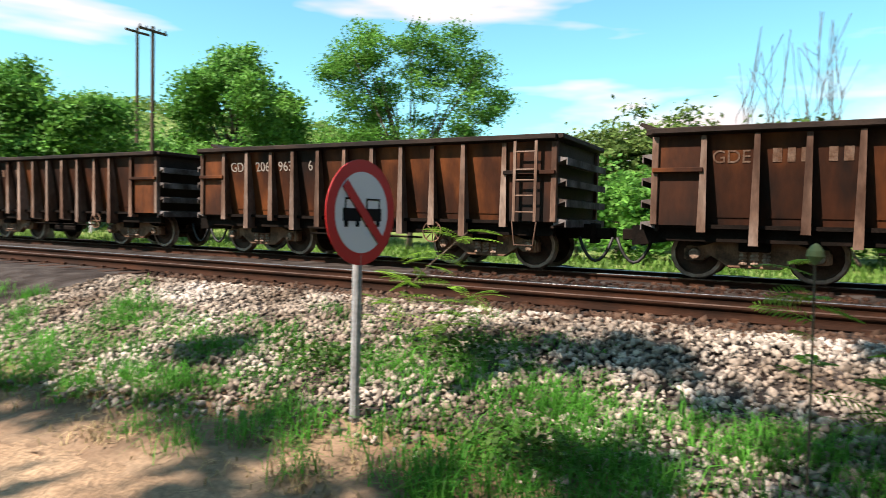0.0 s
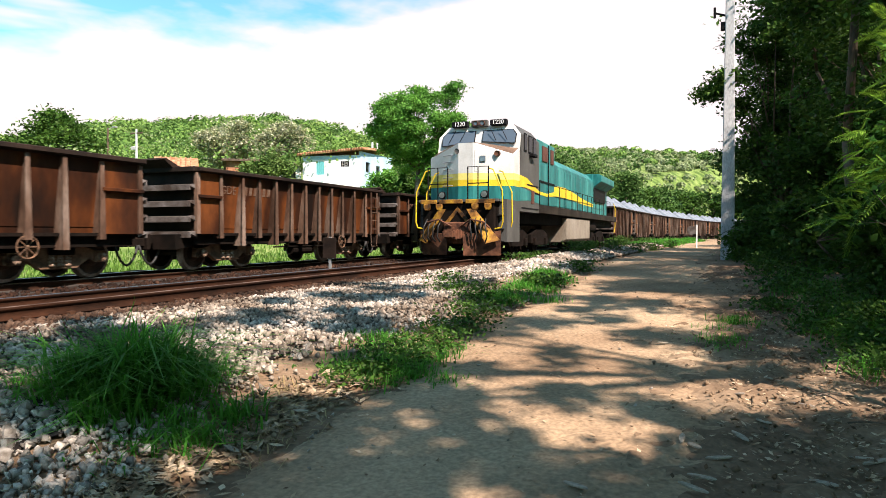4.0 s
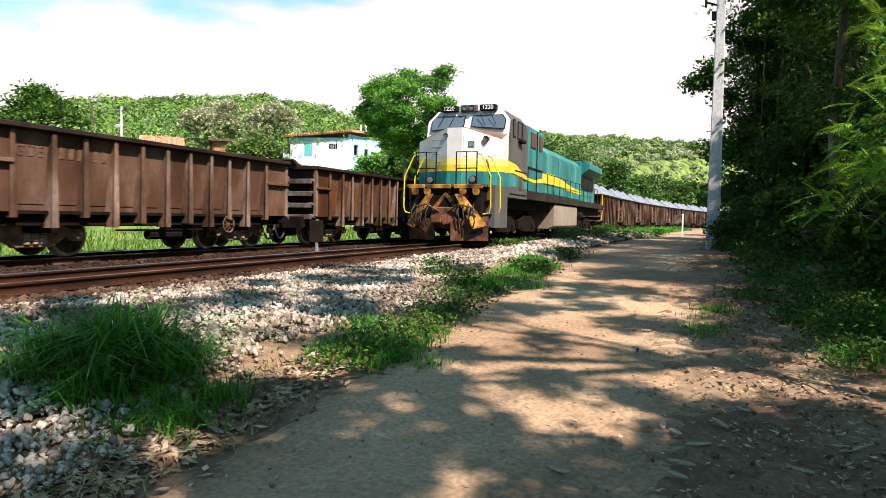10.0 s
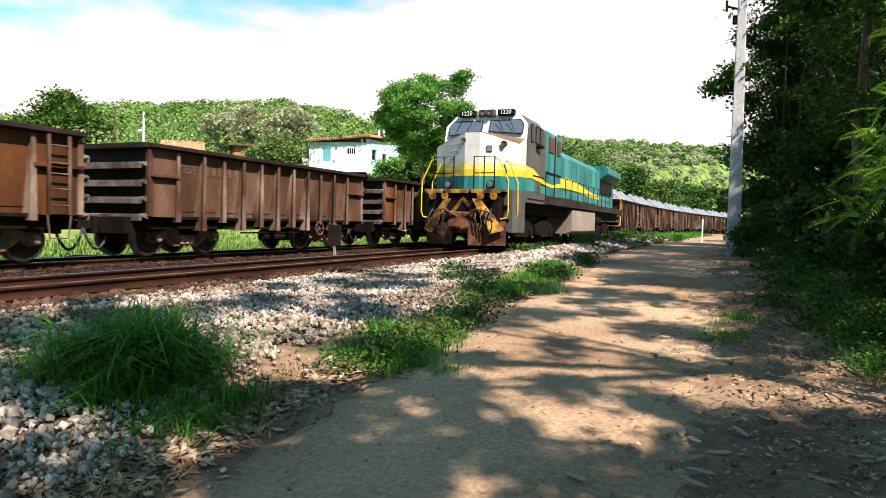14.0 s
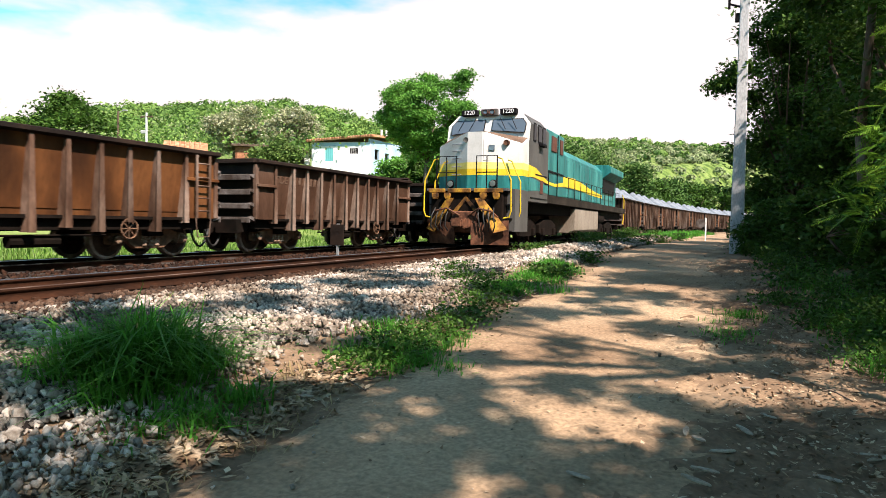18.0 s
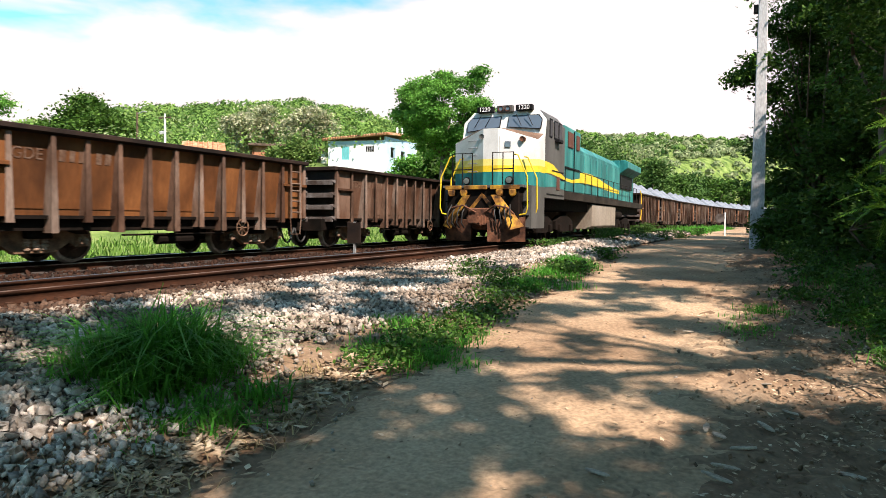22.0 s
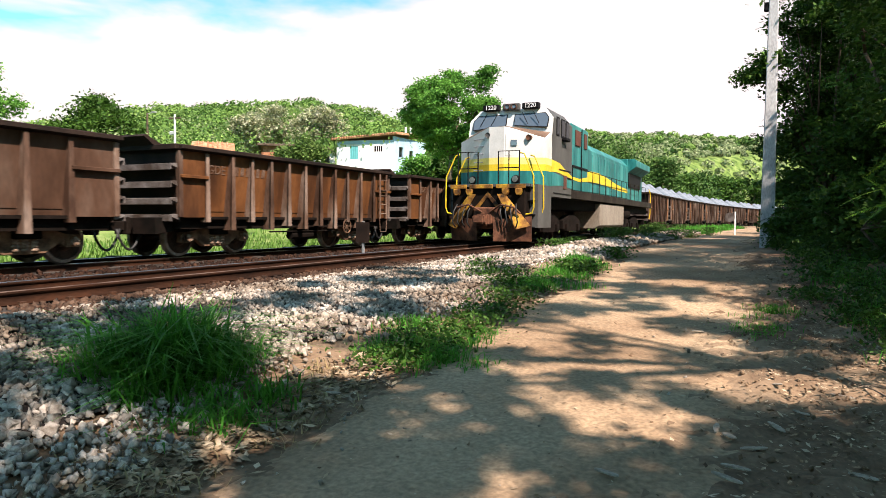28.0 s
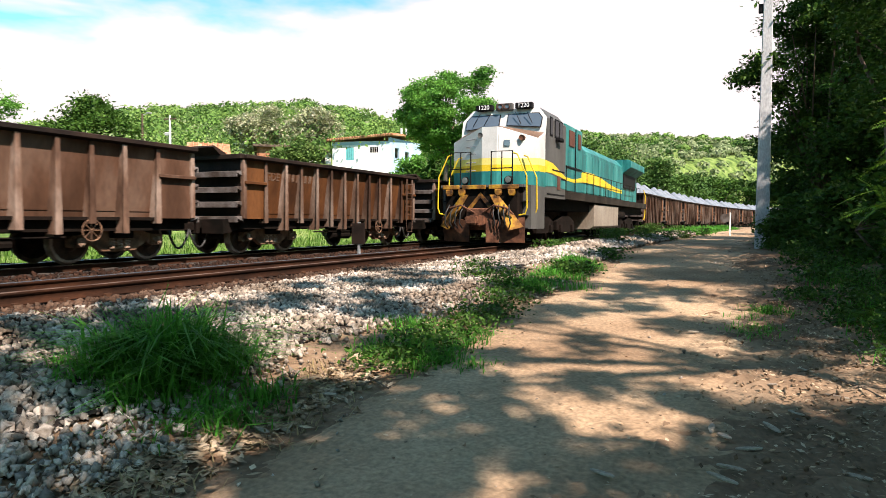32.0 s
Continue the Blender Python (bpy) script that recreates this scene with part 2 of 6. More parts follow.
WOODS = surface("hillside_leaves", [(0.0612, 0.1428, 0.0263), (0.1152, 0.21, 0.045), (0.18, 0.2772, 0.075)], scale=0.16, rough=0.7, fine=0.5, bump=0, island=0.12, through_light=0.25)
WOODSDEEP = surface("deep_hillside_leaves", [(0.034, 0.0855, 0.0187), (0.085, 0.162, 0.0382)], scale=0.2, rough=0.7, fine=0.5, bump=0, island=0.12, through_light=0.25)


# ---- mesh helpers ----
def part(name, bm, mat, parent=None, label="", smooth=False):
    """Links a bmesh as one mesh object under a thing or a part."""
    me = bpy.data.meshes.new(name)
    bmesh.ops.recalc_face_normals(bm, faces=bm.faces)
    bm.to_mesh(me)
    bm.free()
    if smooth:
        me.shade_smooth()
    me.materials.append(mat)
    ob = new(name, me)
    if parent:
        ob.parent = parent
    if label:
        ob["label"] = label
    return ob


def box(bm, x0, x1, y0, y1, z0, z1):
    v = [bm.verts.new((x, y, z)) for x in (x0, x1) for y in (y0, y1) for z in (z0, z1)]
    for f in ((0, 1, 3, 2), (4, 6, 7, 5), (0, 4, 5, 1), (2, 3, 7, 6), (0, 2, 6, 4), (1, 5, 7, 3)):
        bm.faces.new([v[i] for i in f])
    return v


def slab(bm, pts, axis, a, b):
    """A polygon (in the plane across axis) drawn out from a to b. pts: pairs in the order of the two other axes."""
    def at(p, k):
        q = list(p)
        q.insert("xyz".index(axis), k)
        return bm.verts.new(q)
    lo, hi = [at(p, a) for p in pts], [at(p, b) for p in pts]
    bm.faces.new(lo)
    bm.faces.new(hi[::-1])
    for i in range(len(pts)):
        j = (i + 1) % len(pts)
        bm.faces.new((lo[i], lo[j], hi[j], hi[i]))


def rod(bm, p, q, r, n=8, r2=None):
    p, q = Vector(p), Vector(q)
    d = (q - p).normalized()
    a = d.orthogonal().normalized()
    b = d.cross(a)
    rings = []
    for c, rr in ((p, r), (q, r if r2 is None else r2)):
        rings.append([bm.verts.new(c + rr * (math.cos(2 * math.pi * i / n) * a + math.sin(2 * math.pi * i / n) * b)) for i in range(n)])
    for i in range(n):
        j = (i + 1) % n
        bm.faces.new((rings[0][i], rings[0][j], rings[1][j], rings[1][i]))
    bm.faces.new(rings[0][::-1])
    bm.faces.new(rings[1])


def pipe(bm, pts, r, n=6):
    """A bent rod through points, one skin."""
    pts = [Vector(p) for p in pts]
    rings, a = [], None
    for i, p in enumerate(pts):
        d = (pts[min(i + 1, len(pts) - 1)] - pts[max(i - 1, 0)]).normalized()
        a = d.orthogonal().normalized() if a is None else (a - d * a.dot(d)).normalized()
        b = d.cross(a)
        rings.append([bm.verts.new(p + r * (math.cos(2 * math.pi * k / n) * a + math.sin(2 * math.pi * k / n) * b)) for k in range(n)])
    for u, v in zip(rings, rings[1:]):
        for k in range(n):
            m = (k + 1) % n
            bm.faces.new((u[k], u[m], v[m], v[k]))
    bm.faces.new(rings[0][::-1])
    bm.faces.new(rings[-1])


def lathe(bm, profile, axis="x", n=20, at=(0, 0, 0)):
    """Turns (along, radius) pairs about an axis through at."""
    rings = []
    for s, r in profile:
        ring = []
        for i in range(n):
            c, d = r * math.cos(2 * math.pi * i / n), r * math.sin(2 * math.pi * i / n)
            p = {"x": (s, c, d), "y": (c, s, d), "z": (c, d, s)}[axis]
            ring.append(bm.verts.new(Vector(at) + Vector(p)))
        rings.append(ring)
    for u, v in zip(rings, rings[1:]):
        for i in range(n):
            j = (i + 1) % n
            bm.faces.new((u[i], u[j], v[j], v[i]))
    bm.faces.new(rings[0][::-1])
    bm.faces.new(rings[-1])


def hull(bm, low, high):
    """A closed skin between two rings of equal length."""
    a, b = [bm.verts.new(p) for p in low], [bm.verts.new(p) for p in high]
    n = len(a)
    for i in range(n):
        j = (i + 1) % n
        bm.faces.new((a[i], a[j], b[j], b[i]))
    bm.faces.new(a[::-1])
    bm.faces.new(b)


def bevelled(bm, width=0.01, segments=1):
    bmesh.ops.bevel(bm, geom=bm.edges[:], offset=width, segments=segments, affect="EDGES", clamp_overlap=True)
    return bm


def thing(name, m, label, category, group="", kind=""):
    ob = new(name)
    ob.matrix_world = m
    return tagged(ob, label, category, group, kind)


def mesh_object(name, verts, faces, mat, parent=None, smooth=False):
    """Verts (n, 3) and faces (m, k) as arrays."""
    verts, faces = np.asarray(verts, np.float32), np.asarray(faces, np.int32)
    me = bpy.data.meshes.new(name)
    k = faces.shape[1]
    me.vertices.add(len(verts))
    me.vertices.foreach_set("co", verts.ravel())
    me.loops.add(faces.size)
    me.loops.foreach_set("vertex_index", faces.ravel())
    me.polygons.add(len(faces))
    me.polygons.foreach_set("loop_start", np.arange(0, faces.size, k, dtype=np.int32))
    me.update(calc_edges=True)
    if smooth:
        me.shade_smooth()
    me.materials.append(mat)
    ob = new(name, me)
    if parent:
        ob.parent = parent
    return ob


def lettering(text, size, m, mat, parent, name="lettering", squeeze=1.0):
    cu = bpy.data.curves.new(name, "FONT")
    cu.body, cu.size, cu.extrude, cu.align_x, cu.align_y = text, size, 0.004, "CENTER", "CENTER"
    tmp = new(name, cu)
    me = bpy.data.meshes.new_from_object(tmp.evaluated_get(bpy.context.evaluated_depsgraph_get()))
    bpy.data.objects.remove(tmp)
    me.materials.clear()
    me.materials.append(mat)
    ob = new(name, me)
    ob.parent = parent
    ob.matrix_local = m @ Matrix.Diagonal((squeeze, 1, 1, 1))
    return ob


# ---- the lie of the land ----
NEAR_X, FAR_X, BEND_Y, BEND_R = -7.82, -11.8, 38.0, 420.0


def rail_z(y):
    return 0.80 + 0.0055 * (np.clip(y, -200, 400) - 3)


def shift(y):
    """How far the whole corridor has swung to the right at y."""
    d = np.clip(y - BEND_Y, 0, None)
    return np.where(d < 150, d * d / (2 * BEND_R), 150 * 150 / (2 * BEND_R) + (d - 150) * 150 / BEND_R)


def track(s, x):
    """The pose on the track whose straight part lies at x, s metres along."""
    y = s
    dx = float(shift(np.float64(y)))
    slope = max(0.0, min(150.0, y - BEND_Y)) / BEND_R
    low = 0.05 if x < -10 else 0.0
    return Matrix.Translation((x + dx, y, float(rail_z(np.float64(y))) - low)) @ pose(0, 0, 0, 0.315, 0, -math.degrees(math.atan(slope)))


def step(a, b, v):
    k = np.clip((v - a) / (b - a), 0, 1)
    return k * k * (3 - 2 * k)


def road_z(y):
    return 0.056 * np.clip(y, 0, 17) + 0.0055 * np.clip(y - 17, 0, 400)


RIDGE_AT = [-180, -60, -20, 0.4, 3.4, 8.3, 15, 24, 29.4, 32, 36.5, 44, 50, 56, 65, 90, 115, 130, 145, 155, 180]
RIDGE_UP = [4, 5, 5.8, 6.15, 6.55, 6.95, 7.3, 7.4, 7.7, 8.5, 9.2, 8.4, 7.9, 6.3, 5.1, 4.2, 4.6, 7.6, 8.2, 7.0, 4]



def ground_z(x, y):
    x, y = np.asarray(x, float), np.asarray(y, float)
    X = x - shift(y)
    rz, gz = rail_z(y), road_z(y)
    z = np.interp(X.ravel(), [-1e4, -15.6, -14.2, -6.1, -3.9, -2.75, -0.2, 1.5, 4.0, 9.0, 1e4], np.arange(11)).reshape(X.shape)
    levels = np.stack([rz - 0.62, rz - 0.6, rz - 0.185, rz - 0.185, gz + 0.12, gz - 0.02, gz - 0.01, gz + 0.06, gz + 0.35, gz + 0.5, gz + 0.6])
    i = np.clip(z.astype(int), 0, 9)
    k = z - i
    flat = np.take_along_axis(levels, i[None], 0)[0] * (1 - k) + np.take_along_axis(levels, i[None] + 1, 0)[0] * k
    r = np.hypot(x, y) + 1e-6
    bearing = np.degrees(np.arctan2(-x, y))
    up = np.tan(np.radians(np.interp(bearing, RIDGE_AT, RIDGE_UP)))
    part_up = 0.62 * step(28, 62, r) + 0.38 * step(80, 270, r)
    hill = np.minimum(r, 300) * up * part_up
    keep = np.maximum(step(18, 36, -X), step(7, 45, X))
    return flat + hill * keep + 0.25 * np.sin(x * 0.21 + 1.3) * np.sin(y * 0.17) * keep


def sheet(name, xs, ys, lift, mat, curved=True, rough=0.0, seed=0, wavy=0.0):
    gx, gy = np.meshgrid(xs, ys)
    if wavy:
        a = np.linspace(-1, 1, len(xs))[None, :]
        wave = np.sin(gy * 1.7 + seed) * 0.5 + np.sin(gy * 0.63 + 2.0 + seed) * 0.6 + np.sin(gy * 4.1 + 1.0) * 0.25
        gx = gx + wavy * wave * a ** 3
    wx = gx + (shift(gy) if curved else 0)
    gz = ground_z(wx, gy) + lift
    if wavy:
        gz = gz - 0.06 * np.abs(a) ** 8
    if rough:
        rng = np.random.default_rng(seed)
        gz = gz + rng.normal(0, rough, gz.shape)
    n, m = gx.shape
    idx = np.arange(n * m).reshape(n, m)
    faces = np.stack([idx[:-1, :-1], idx[:-1, 1:], idx[1:, 1:], idx[1:, :-1]], -1).reshape(-1, 4)
    return mesh_object(name, np.stack([wx, gy, gz], -1).reshape(-1, 3), faces, mat, smooth=True)


def spread(limit, near, growth):
    out, v, d = [0.0], 0.0, near
    while v < limit:
        v += d
        d *= growth
        out.append(v)
    return np.array(out)


def build_ground():
    pos = spread(2500, 0.6, 1.055)
    axis = np.unique(np.concatenate([-pos, pos]))
    ground = sheet("ground", axis, axis, -0.06, FIELD, curved=False)
    tagged(ground, "green grassy ground rising to wooded hills", "ground", kind="structure")
    ys = np.concatenate([np.arange(-60, -8, 1.0), np.arange(-8, 20, 0.12), np.arange(20, 60, 0.6), np.arange(60, 260, 3.0)])
    road = sheet("road", np.arange(-2.85, 0.15, 0.08), ys, 0.022, ROADDIRT, rough=0.006, wavy=0.16)
    tagged(road, "packed light brown dirt road with leaf litter", "road", kind="structure")
    left = sheet("verge", np.arange(-4.6, -2.4, 0.12), ys, 0.0, SOIL, rough=0.012, seed=1)
    tagged(left, "dry brown soil verge between ballast and road", "verge", kind="structure")
    right = sheet("verge", np.arange(-0.5, 5.0, 0.12), ys, 0.004, SOIL, rough=0.02, seed=2)
    tagged(right, "dry brown soil verge under the roadside trees", "verge", kind="structure")
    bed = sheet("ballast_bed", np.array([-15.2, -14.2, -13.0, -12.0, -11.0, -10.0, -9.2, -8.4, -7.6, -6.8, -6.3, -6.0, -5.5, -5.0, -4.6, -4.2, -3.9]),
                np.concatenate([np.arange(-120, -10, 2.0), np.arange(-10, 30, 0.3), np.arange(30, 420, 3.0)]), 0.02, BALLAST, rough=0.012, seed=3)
    tagged(bed, "rust-stained crushed stone ballast coloured dark as shade between stones", "ballast", kind="structure")


build_ground()


def build_rails():
    ss = np.concatenate([np.arange(-120, 36, 4.0), np.arange(36, 420, 3.0)])
    profile = [(-0.065, -0.15), (0.065, -0.15), (0.065, -0.138), (0.014, -0.12), (0.014, -0.045), (0.035, -0.035), (0.035, -0.004)]
    outline = profile + [(-0.035, -0.004), (-0.035, -0.035), (-0.014, -0.045), (-0.014, -0.12), (-0.065, -0.138)]
    for x, word in ((NEAR_X, "near"), (FAR_X, "far")):
        rails = thing("railway_track", Matrix.Identity(4), f"rusty steel rails of the {'siding' if word == 'near' else 'running'} track on sleepers", "track", "tracks", "structure")
        for off in (0.535, -0.535):
            for name, shape, mat in (("rail", outline, RAILSIDE), ("rail_head", [(-0.0355, -0.012), (0.0355, -0.012), (0.034, -0.004), (0.026, 0.0), (0.012, 0.003), (-0.012, 0.003), (-0.026, 0.0), (-0.034, -0.004)], RAILHEAD)):
                verts, faces = [], []
                k = len(shape)
                for i, s in enumerate(ss):
                    m = track(float(s), x)
                    verts += [tuple(m @ Vector((off + a, 0, b))) for a, b in shape]
                    if i:
                        faces += [((i - 1) * k + j, (i - 1) * k + (j + 1) % k, i * k + (j + 1) % k, i * k + j) for j in range(k)]
                mesh_object(name, verts, faces, DULLHEAD if name == "rail_head" and word == "near" and off > 0 else mat, rails)
        shared = bpy.data.meshes.new("sleeper")
        bm = bmesh.new()
        box(bm, -1.05, 1.05, -0.11, 0.11, -0.33, -0.155)
        for off in (-0.535, 0.535):
            box(bm, off - 0.15, off + 0.15, -0.085, 0.085, -0.155, -0.147)
            for a in (-0.1, 0.1):
                box(bm, off + a - 0.03, off + a + 0.03, -0.04, 0.04, -0.147, -0.115)
        bm.to_mesh(shared)
        bm.free()
        shared.materials.append(SLEEPER)
        for k in range(105):
            ob = new("sleeper", shared)
            ob.parent = rails
            ob.matrix_world = track(-14 + k * 0.56, x)


build_rails()


# ---- ore wagons ----
LENGTH, BODY, LEAN = 9.9, 4.22, 0.20


def wheelset_mesh(bm):
    for side in (1, -1):
        prof = [(0.46, 0.06), (0.46, 0.16), (0.485, 0.19), (0.475, 0.31), (0.455, 0.34), (0.455, 0.425), (0.485, 0.405), (0.57, 0.395), (0.575, 0.34), (0.545, 0.31), (0.54, 0.19), (0.57, 0.16), (0.57, 0.09)]
        lathe(bm, [(side * a, r) for a, r in prof], "x", 16)
        lathe(bm, [(side * 0.57, 0.08), (side * 0.80, 0.075), (side * 0.81, 0.03)], "x", 10)
        for k in range(3):
            a = 2 * math.pi * k / 3
            rod(bm, (side * 0.80, 0.045 * math.cos(a), 0.045 * math.sin(a)), (side * 0.825, 0.045 * math.cos(a), 0.045 * math.sin(a)), 0.014, 6)
    rod(bm, (-0.47, 0, 0), (0.47, 0, 0), 0.07, 10)


def bogie(parent, y):
    truck = new("bogie")
    truck.parent = parent
    truck.location = (0, y, 0)
    for side in (1, -1):
        bm = bmesh.new()
        x0, x1 = sorted((side * 0.66, side * 0.80))
        slab(bm, [(-1.02, 0.33), (-1.02, 0.50), (-0.70, 0.56), (-0.38, 0.68), (0.38, 0.68), (0.70, 0.56), (1.02, 0.50), (1.02, 0.33), (0.70, 0.33), (0.62, 0.42), (0.36, 0.22), (-0.36, 0.22), (-0.62, 0.42), (-0.70, 0.33)], "x", x0, x1)
        part("side_frame", bevelled(bm, 0.015), CASTING, truck)
        for k in (-0.16, 0.0, 0.16):
            bm = bmesh.new()
            coil = []
            for z in (0.27, 0.33, 0.39, 0.45):
                coil += [(z, 0.042), (z + 0.015, 0.066), (z + 0.035, 0.066)]
            lathe(bm, coil, "z", 6, (side * 0.80, k, 0))
            part("spring", bm, CAPSTEEL, truck)
        for k in (-0.85, 0.85):
            bm = bmesh.new()
            box(bm, side * 0.64, side * 0.83, k - 0.13, k + 0.13, 0.32, 0.54)
            lathe(bm, [(side * 0.83, 0.10), (side * 0.87, 0.085), (side * 0.88, 0.03)], "x", 10, (0, k, 0.42))
            part("axle_box", bm, CASTING, truck)
            bm = bmesh.new()
            lathe(bm, [(side * 0.872, 0.088), (side * 0.90, 0.078), (side * 0.905, 0.03)], "x", 10, (0, k, 0.42))
            for j in range(3):
                a = 2 * math.pi * j / 3 + 0.5
                rod(bm, (side * 0.89, k + 0.05 * math.cos(a), 0.42 + 0.05 * math.sin(a)), (side * 0.925, k + 0.05 * math.cos(a), 0.42 + 0.05 * math.sin(a)), 0.016, 6)
            part("bearing_cap", bm, CAPSTEEL, truck)
    bm = bmesh.new()
    box(bm, -0.95, 0.95, -0.22, 0.22, 0.48, 0.70)
    part("bolster", bevelled(bm, 0.02), UNDER, truck)
    for k in (-0.85, 0.85):
        bm = bmesh.new()
        wheelset_mesh(bm)
        for f in bm.faces:
            c = f.calc_center_median()
            f.material_index = int(math.hypot(c.y, c.z) > 0.325 or (abs(c.x) > 0.79))
        w = part("wheelset", bm, WHEELSTEEL, truck, smooth=False)
        w.data.materials.append(RIMSTEEL)
        w.location = (0, k, 0.42)
    return truck


RIBS = [-3.47, -2.75, -2.09, -1.46, -0.80, -0.14, 0.52, 1.18, 1.84, 2.49, 3.27]
LONG = (1, 3, 1, 3, 2, 3, 2, 3, 1, 3, 1)


def wagon(ladder, lip, body_mat, rib_mat, label, group, ore=False):
    w = thing("ore_wagon", Matrix.Identity(4), label, "railway wagon", group)
    HW, TOP, LOW = 1.22, 2.70 if ore else 2.33, 0.86
    for side in (1, -1):
        bm = bmesh.new()
        x0, x1 = sorted((side * (HW - 0.05), side * HW))
        ya, yb = RIBS[0], RIBS[-1]
        box(bm, x0, x1, -BODY + 0.06, ya, LOW, TOP - 0.02)
        box(bm, x0, x1, yb, BODY - 0.06, LOW, TOP - 0.02)
        slab(bm, [(side * (HW - 0.05), TOP - 0.02), (side * HW, TOP - 0.02), (side * (HW - LEAN), LOW), (side * (HW - LEAN - 0.05), LOW)], "y", ya, yb)
        k = 1 - 0.16 / (TOP - LOW)
        slab(bm, [(side * (HW - LEAN * k - 0.01), LOW + 0.16), (side * (HW - LEAN * k + 0.014), LOW + 0.16), (side * (HW - LEAN * k + 0.009), LOW + 0.13), (side * (HW - LEAN * k - 0.015), LOW + 0.13)], "y", ya, yb)
        part("side_wall", bm, body_mat, w)
        bm = bmesh.new()
        x0, x1 = sorted((side * (HW - 0.08), side * (HW + 0.15)))
        slab(bm, [(x0, TOP - 0.12), (x1, TOP - 0.09), (x1, TOP), (x0, TOP)], "y", -BODY, BODY)
        part("top_chord", bevelled(bm, 0.012), RIMDARK, w)
        for y, kind in zip(RIBS, LONG):
            end = {1: 0.76, 2: 0.66, 3: 0.58}[kind]
            bm = bmesh.new()
            out = HW + (0.05 if kind == 1 else 0.085)
            # web between the leaning wall and an upright outer edge, with a flange that widens downwards
            slab(bm, [(side * (HW - 0.01), TOP - 0.12), (side * out, TOP - 0.12), (side * out, end), (side * (HW - LEAN - 0.02), end), (side * (HW - LEAN - 0.02), LOW)], "y", y - 0.012, y + 0.012)
            hull(bm, [(side * out, y - 0.038, TOP - 0.12), (side * out, y + 0.038, TOP - 0.12), (side * out, y + 0.065, end), (side * out, y - 0.065, end)],
                 [(side * (out + 0.018), y - 0.038, TOP - 0.12), (side * (out + 0.018), y + 0.038, TOP - 0.12), (side * (out + 0.018), y + 0.065, end), (side * (out + 0.018), y - 0.065, end)])
            part("rib", bm, rib_mat, w)
        for y0, y1 in ((-BODY + 0.02, RIBS[0]), (RIBS[-1], BODY - 0.02)):
            bm = bmesh.new()
            x0, x1 = sorted((side * HW, side * (HW + 0.10)))
            slab(bm, [(x0, 1.66), (x1, 1.66), (x1, 1.73), (x0, 1.73)], "y", y0, y1)
            part("side_rail", bevelled(bm, 0.008), body_mat, w)
        for y in (-BODY + 0.05, BODY - 0.05):
            bm = bmesh.new()
            x0, x1 = sorted((side * (HW - 0.06), side * (HW + 0.05)))
            box(bm, x0, x1, y - 0.05, y + 0.05, LOW, TOP - 0.12)
            part("corner_post", bevelled(bm, 0.01), rib_mat, w)
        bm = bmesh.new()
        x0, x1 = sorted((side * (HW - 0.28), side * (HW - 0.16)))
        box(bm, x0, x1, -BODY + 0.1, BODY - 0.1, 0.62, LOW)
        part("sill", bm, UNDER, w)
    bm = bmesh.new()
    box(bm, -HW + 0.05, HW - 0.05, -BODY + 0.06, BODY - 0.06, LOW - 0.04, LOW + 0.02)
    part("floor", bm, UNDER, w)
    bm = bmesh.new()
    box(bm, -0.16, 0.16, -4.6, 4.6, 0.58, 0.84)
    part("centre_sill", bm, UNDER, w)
    for s in (-1, 1):
        bm = bmesh.new()
        y0, y1 = sorted((s * (BODY - 0.11), s * (BODY - 0.06)))
        box(bm, -HW + 0.05, HW - 0.05, y0, y1, LOW - 0.1, TOP - 0.02)
        # dark colour stands in for the shade between the end ledges
        part("end_wall", bm, RIMDARK, w)
        bm = bmesh.new()
        y0, y1 = sorted((s * (BODY - 0.15), s * (BODY + 0.10)))
        slab(bm, [(y0, TOP - 0.10), (y1, TOP - 0.07), (y1, TOP + 0.01), (y0, TOP + 0.01)], "x", -HW - 0.05, HW + 0.05)
        part("end_chord", bevelled(bm, 0.01), RIMDARK, w)
        for z in (0.80, 1.14, 1.48, 1.84):
            bm = bmesh.new()
            y0, y1, y2 = s * (BODY - 0.06), s * (BODY + 0.16), s * (BODY + 0.14)
            slab(bm, [(y0, z), (y0, z + 0.13), (y1, z + 0.10), (y1, z - 0.02), (y2, z - 0.02), (y2, z + 0.07)], "x", -HW + 0.02, HW - 0.02)
            part("end_ledge", bm, DUSTY, w)
        if lip and s == -1:
            bm = bmesh.new()
            slab(bm, [(s * (BODY + 0.10), TOP), (s * (BODY + 0.34), TOP + 0.16), (s * (BODY + 0.30), TOP + 0.20), (s * (BODY - 0.15), TOP + 0.02)], "x", -HW - 0.02, HW * 0.55)
            part("end_lip", bm, RIMDARK, w)
        bm = bmesh.new()
        yc = s * 4.55
        box(bm, -0.11, 0.11, min(yc, yc + s * 0.36), max(yc, yc + s * 0.36), 0.58, 0.78)
        box(bm, -0.20, 0.20, yc - 0.05, yc + 0.05, 0.50, 0.86)
        part("coupler", bevelled(bm, 0.02), UNDER, w)
        bm = bmesh.new()
        pts = [(0.32, s * (4.35 + 0.60 * k / 8), 0.62 - 0.42 * math.sin(math.pi * k / 8) ** 0.8) for k in range(9)]
        pipe(bm, pts, 0.028, 6)
        part("brake_hose", bm, HOSE, w, smooth=True)
    bm = bmesh.new()
    slab(bm, [(-4.55, 0.52), (-4.55, 0.84), (-4.15, 0.88), (-3.7, 0.86), (-3.95, 0.60)], "x", 0.30, 0.95)
    part("end_gusset", bm, UNDER, w)
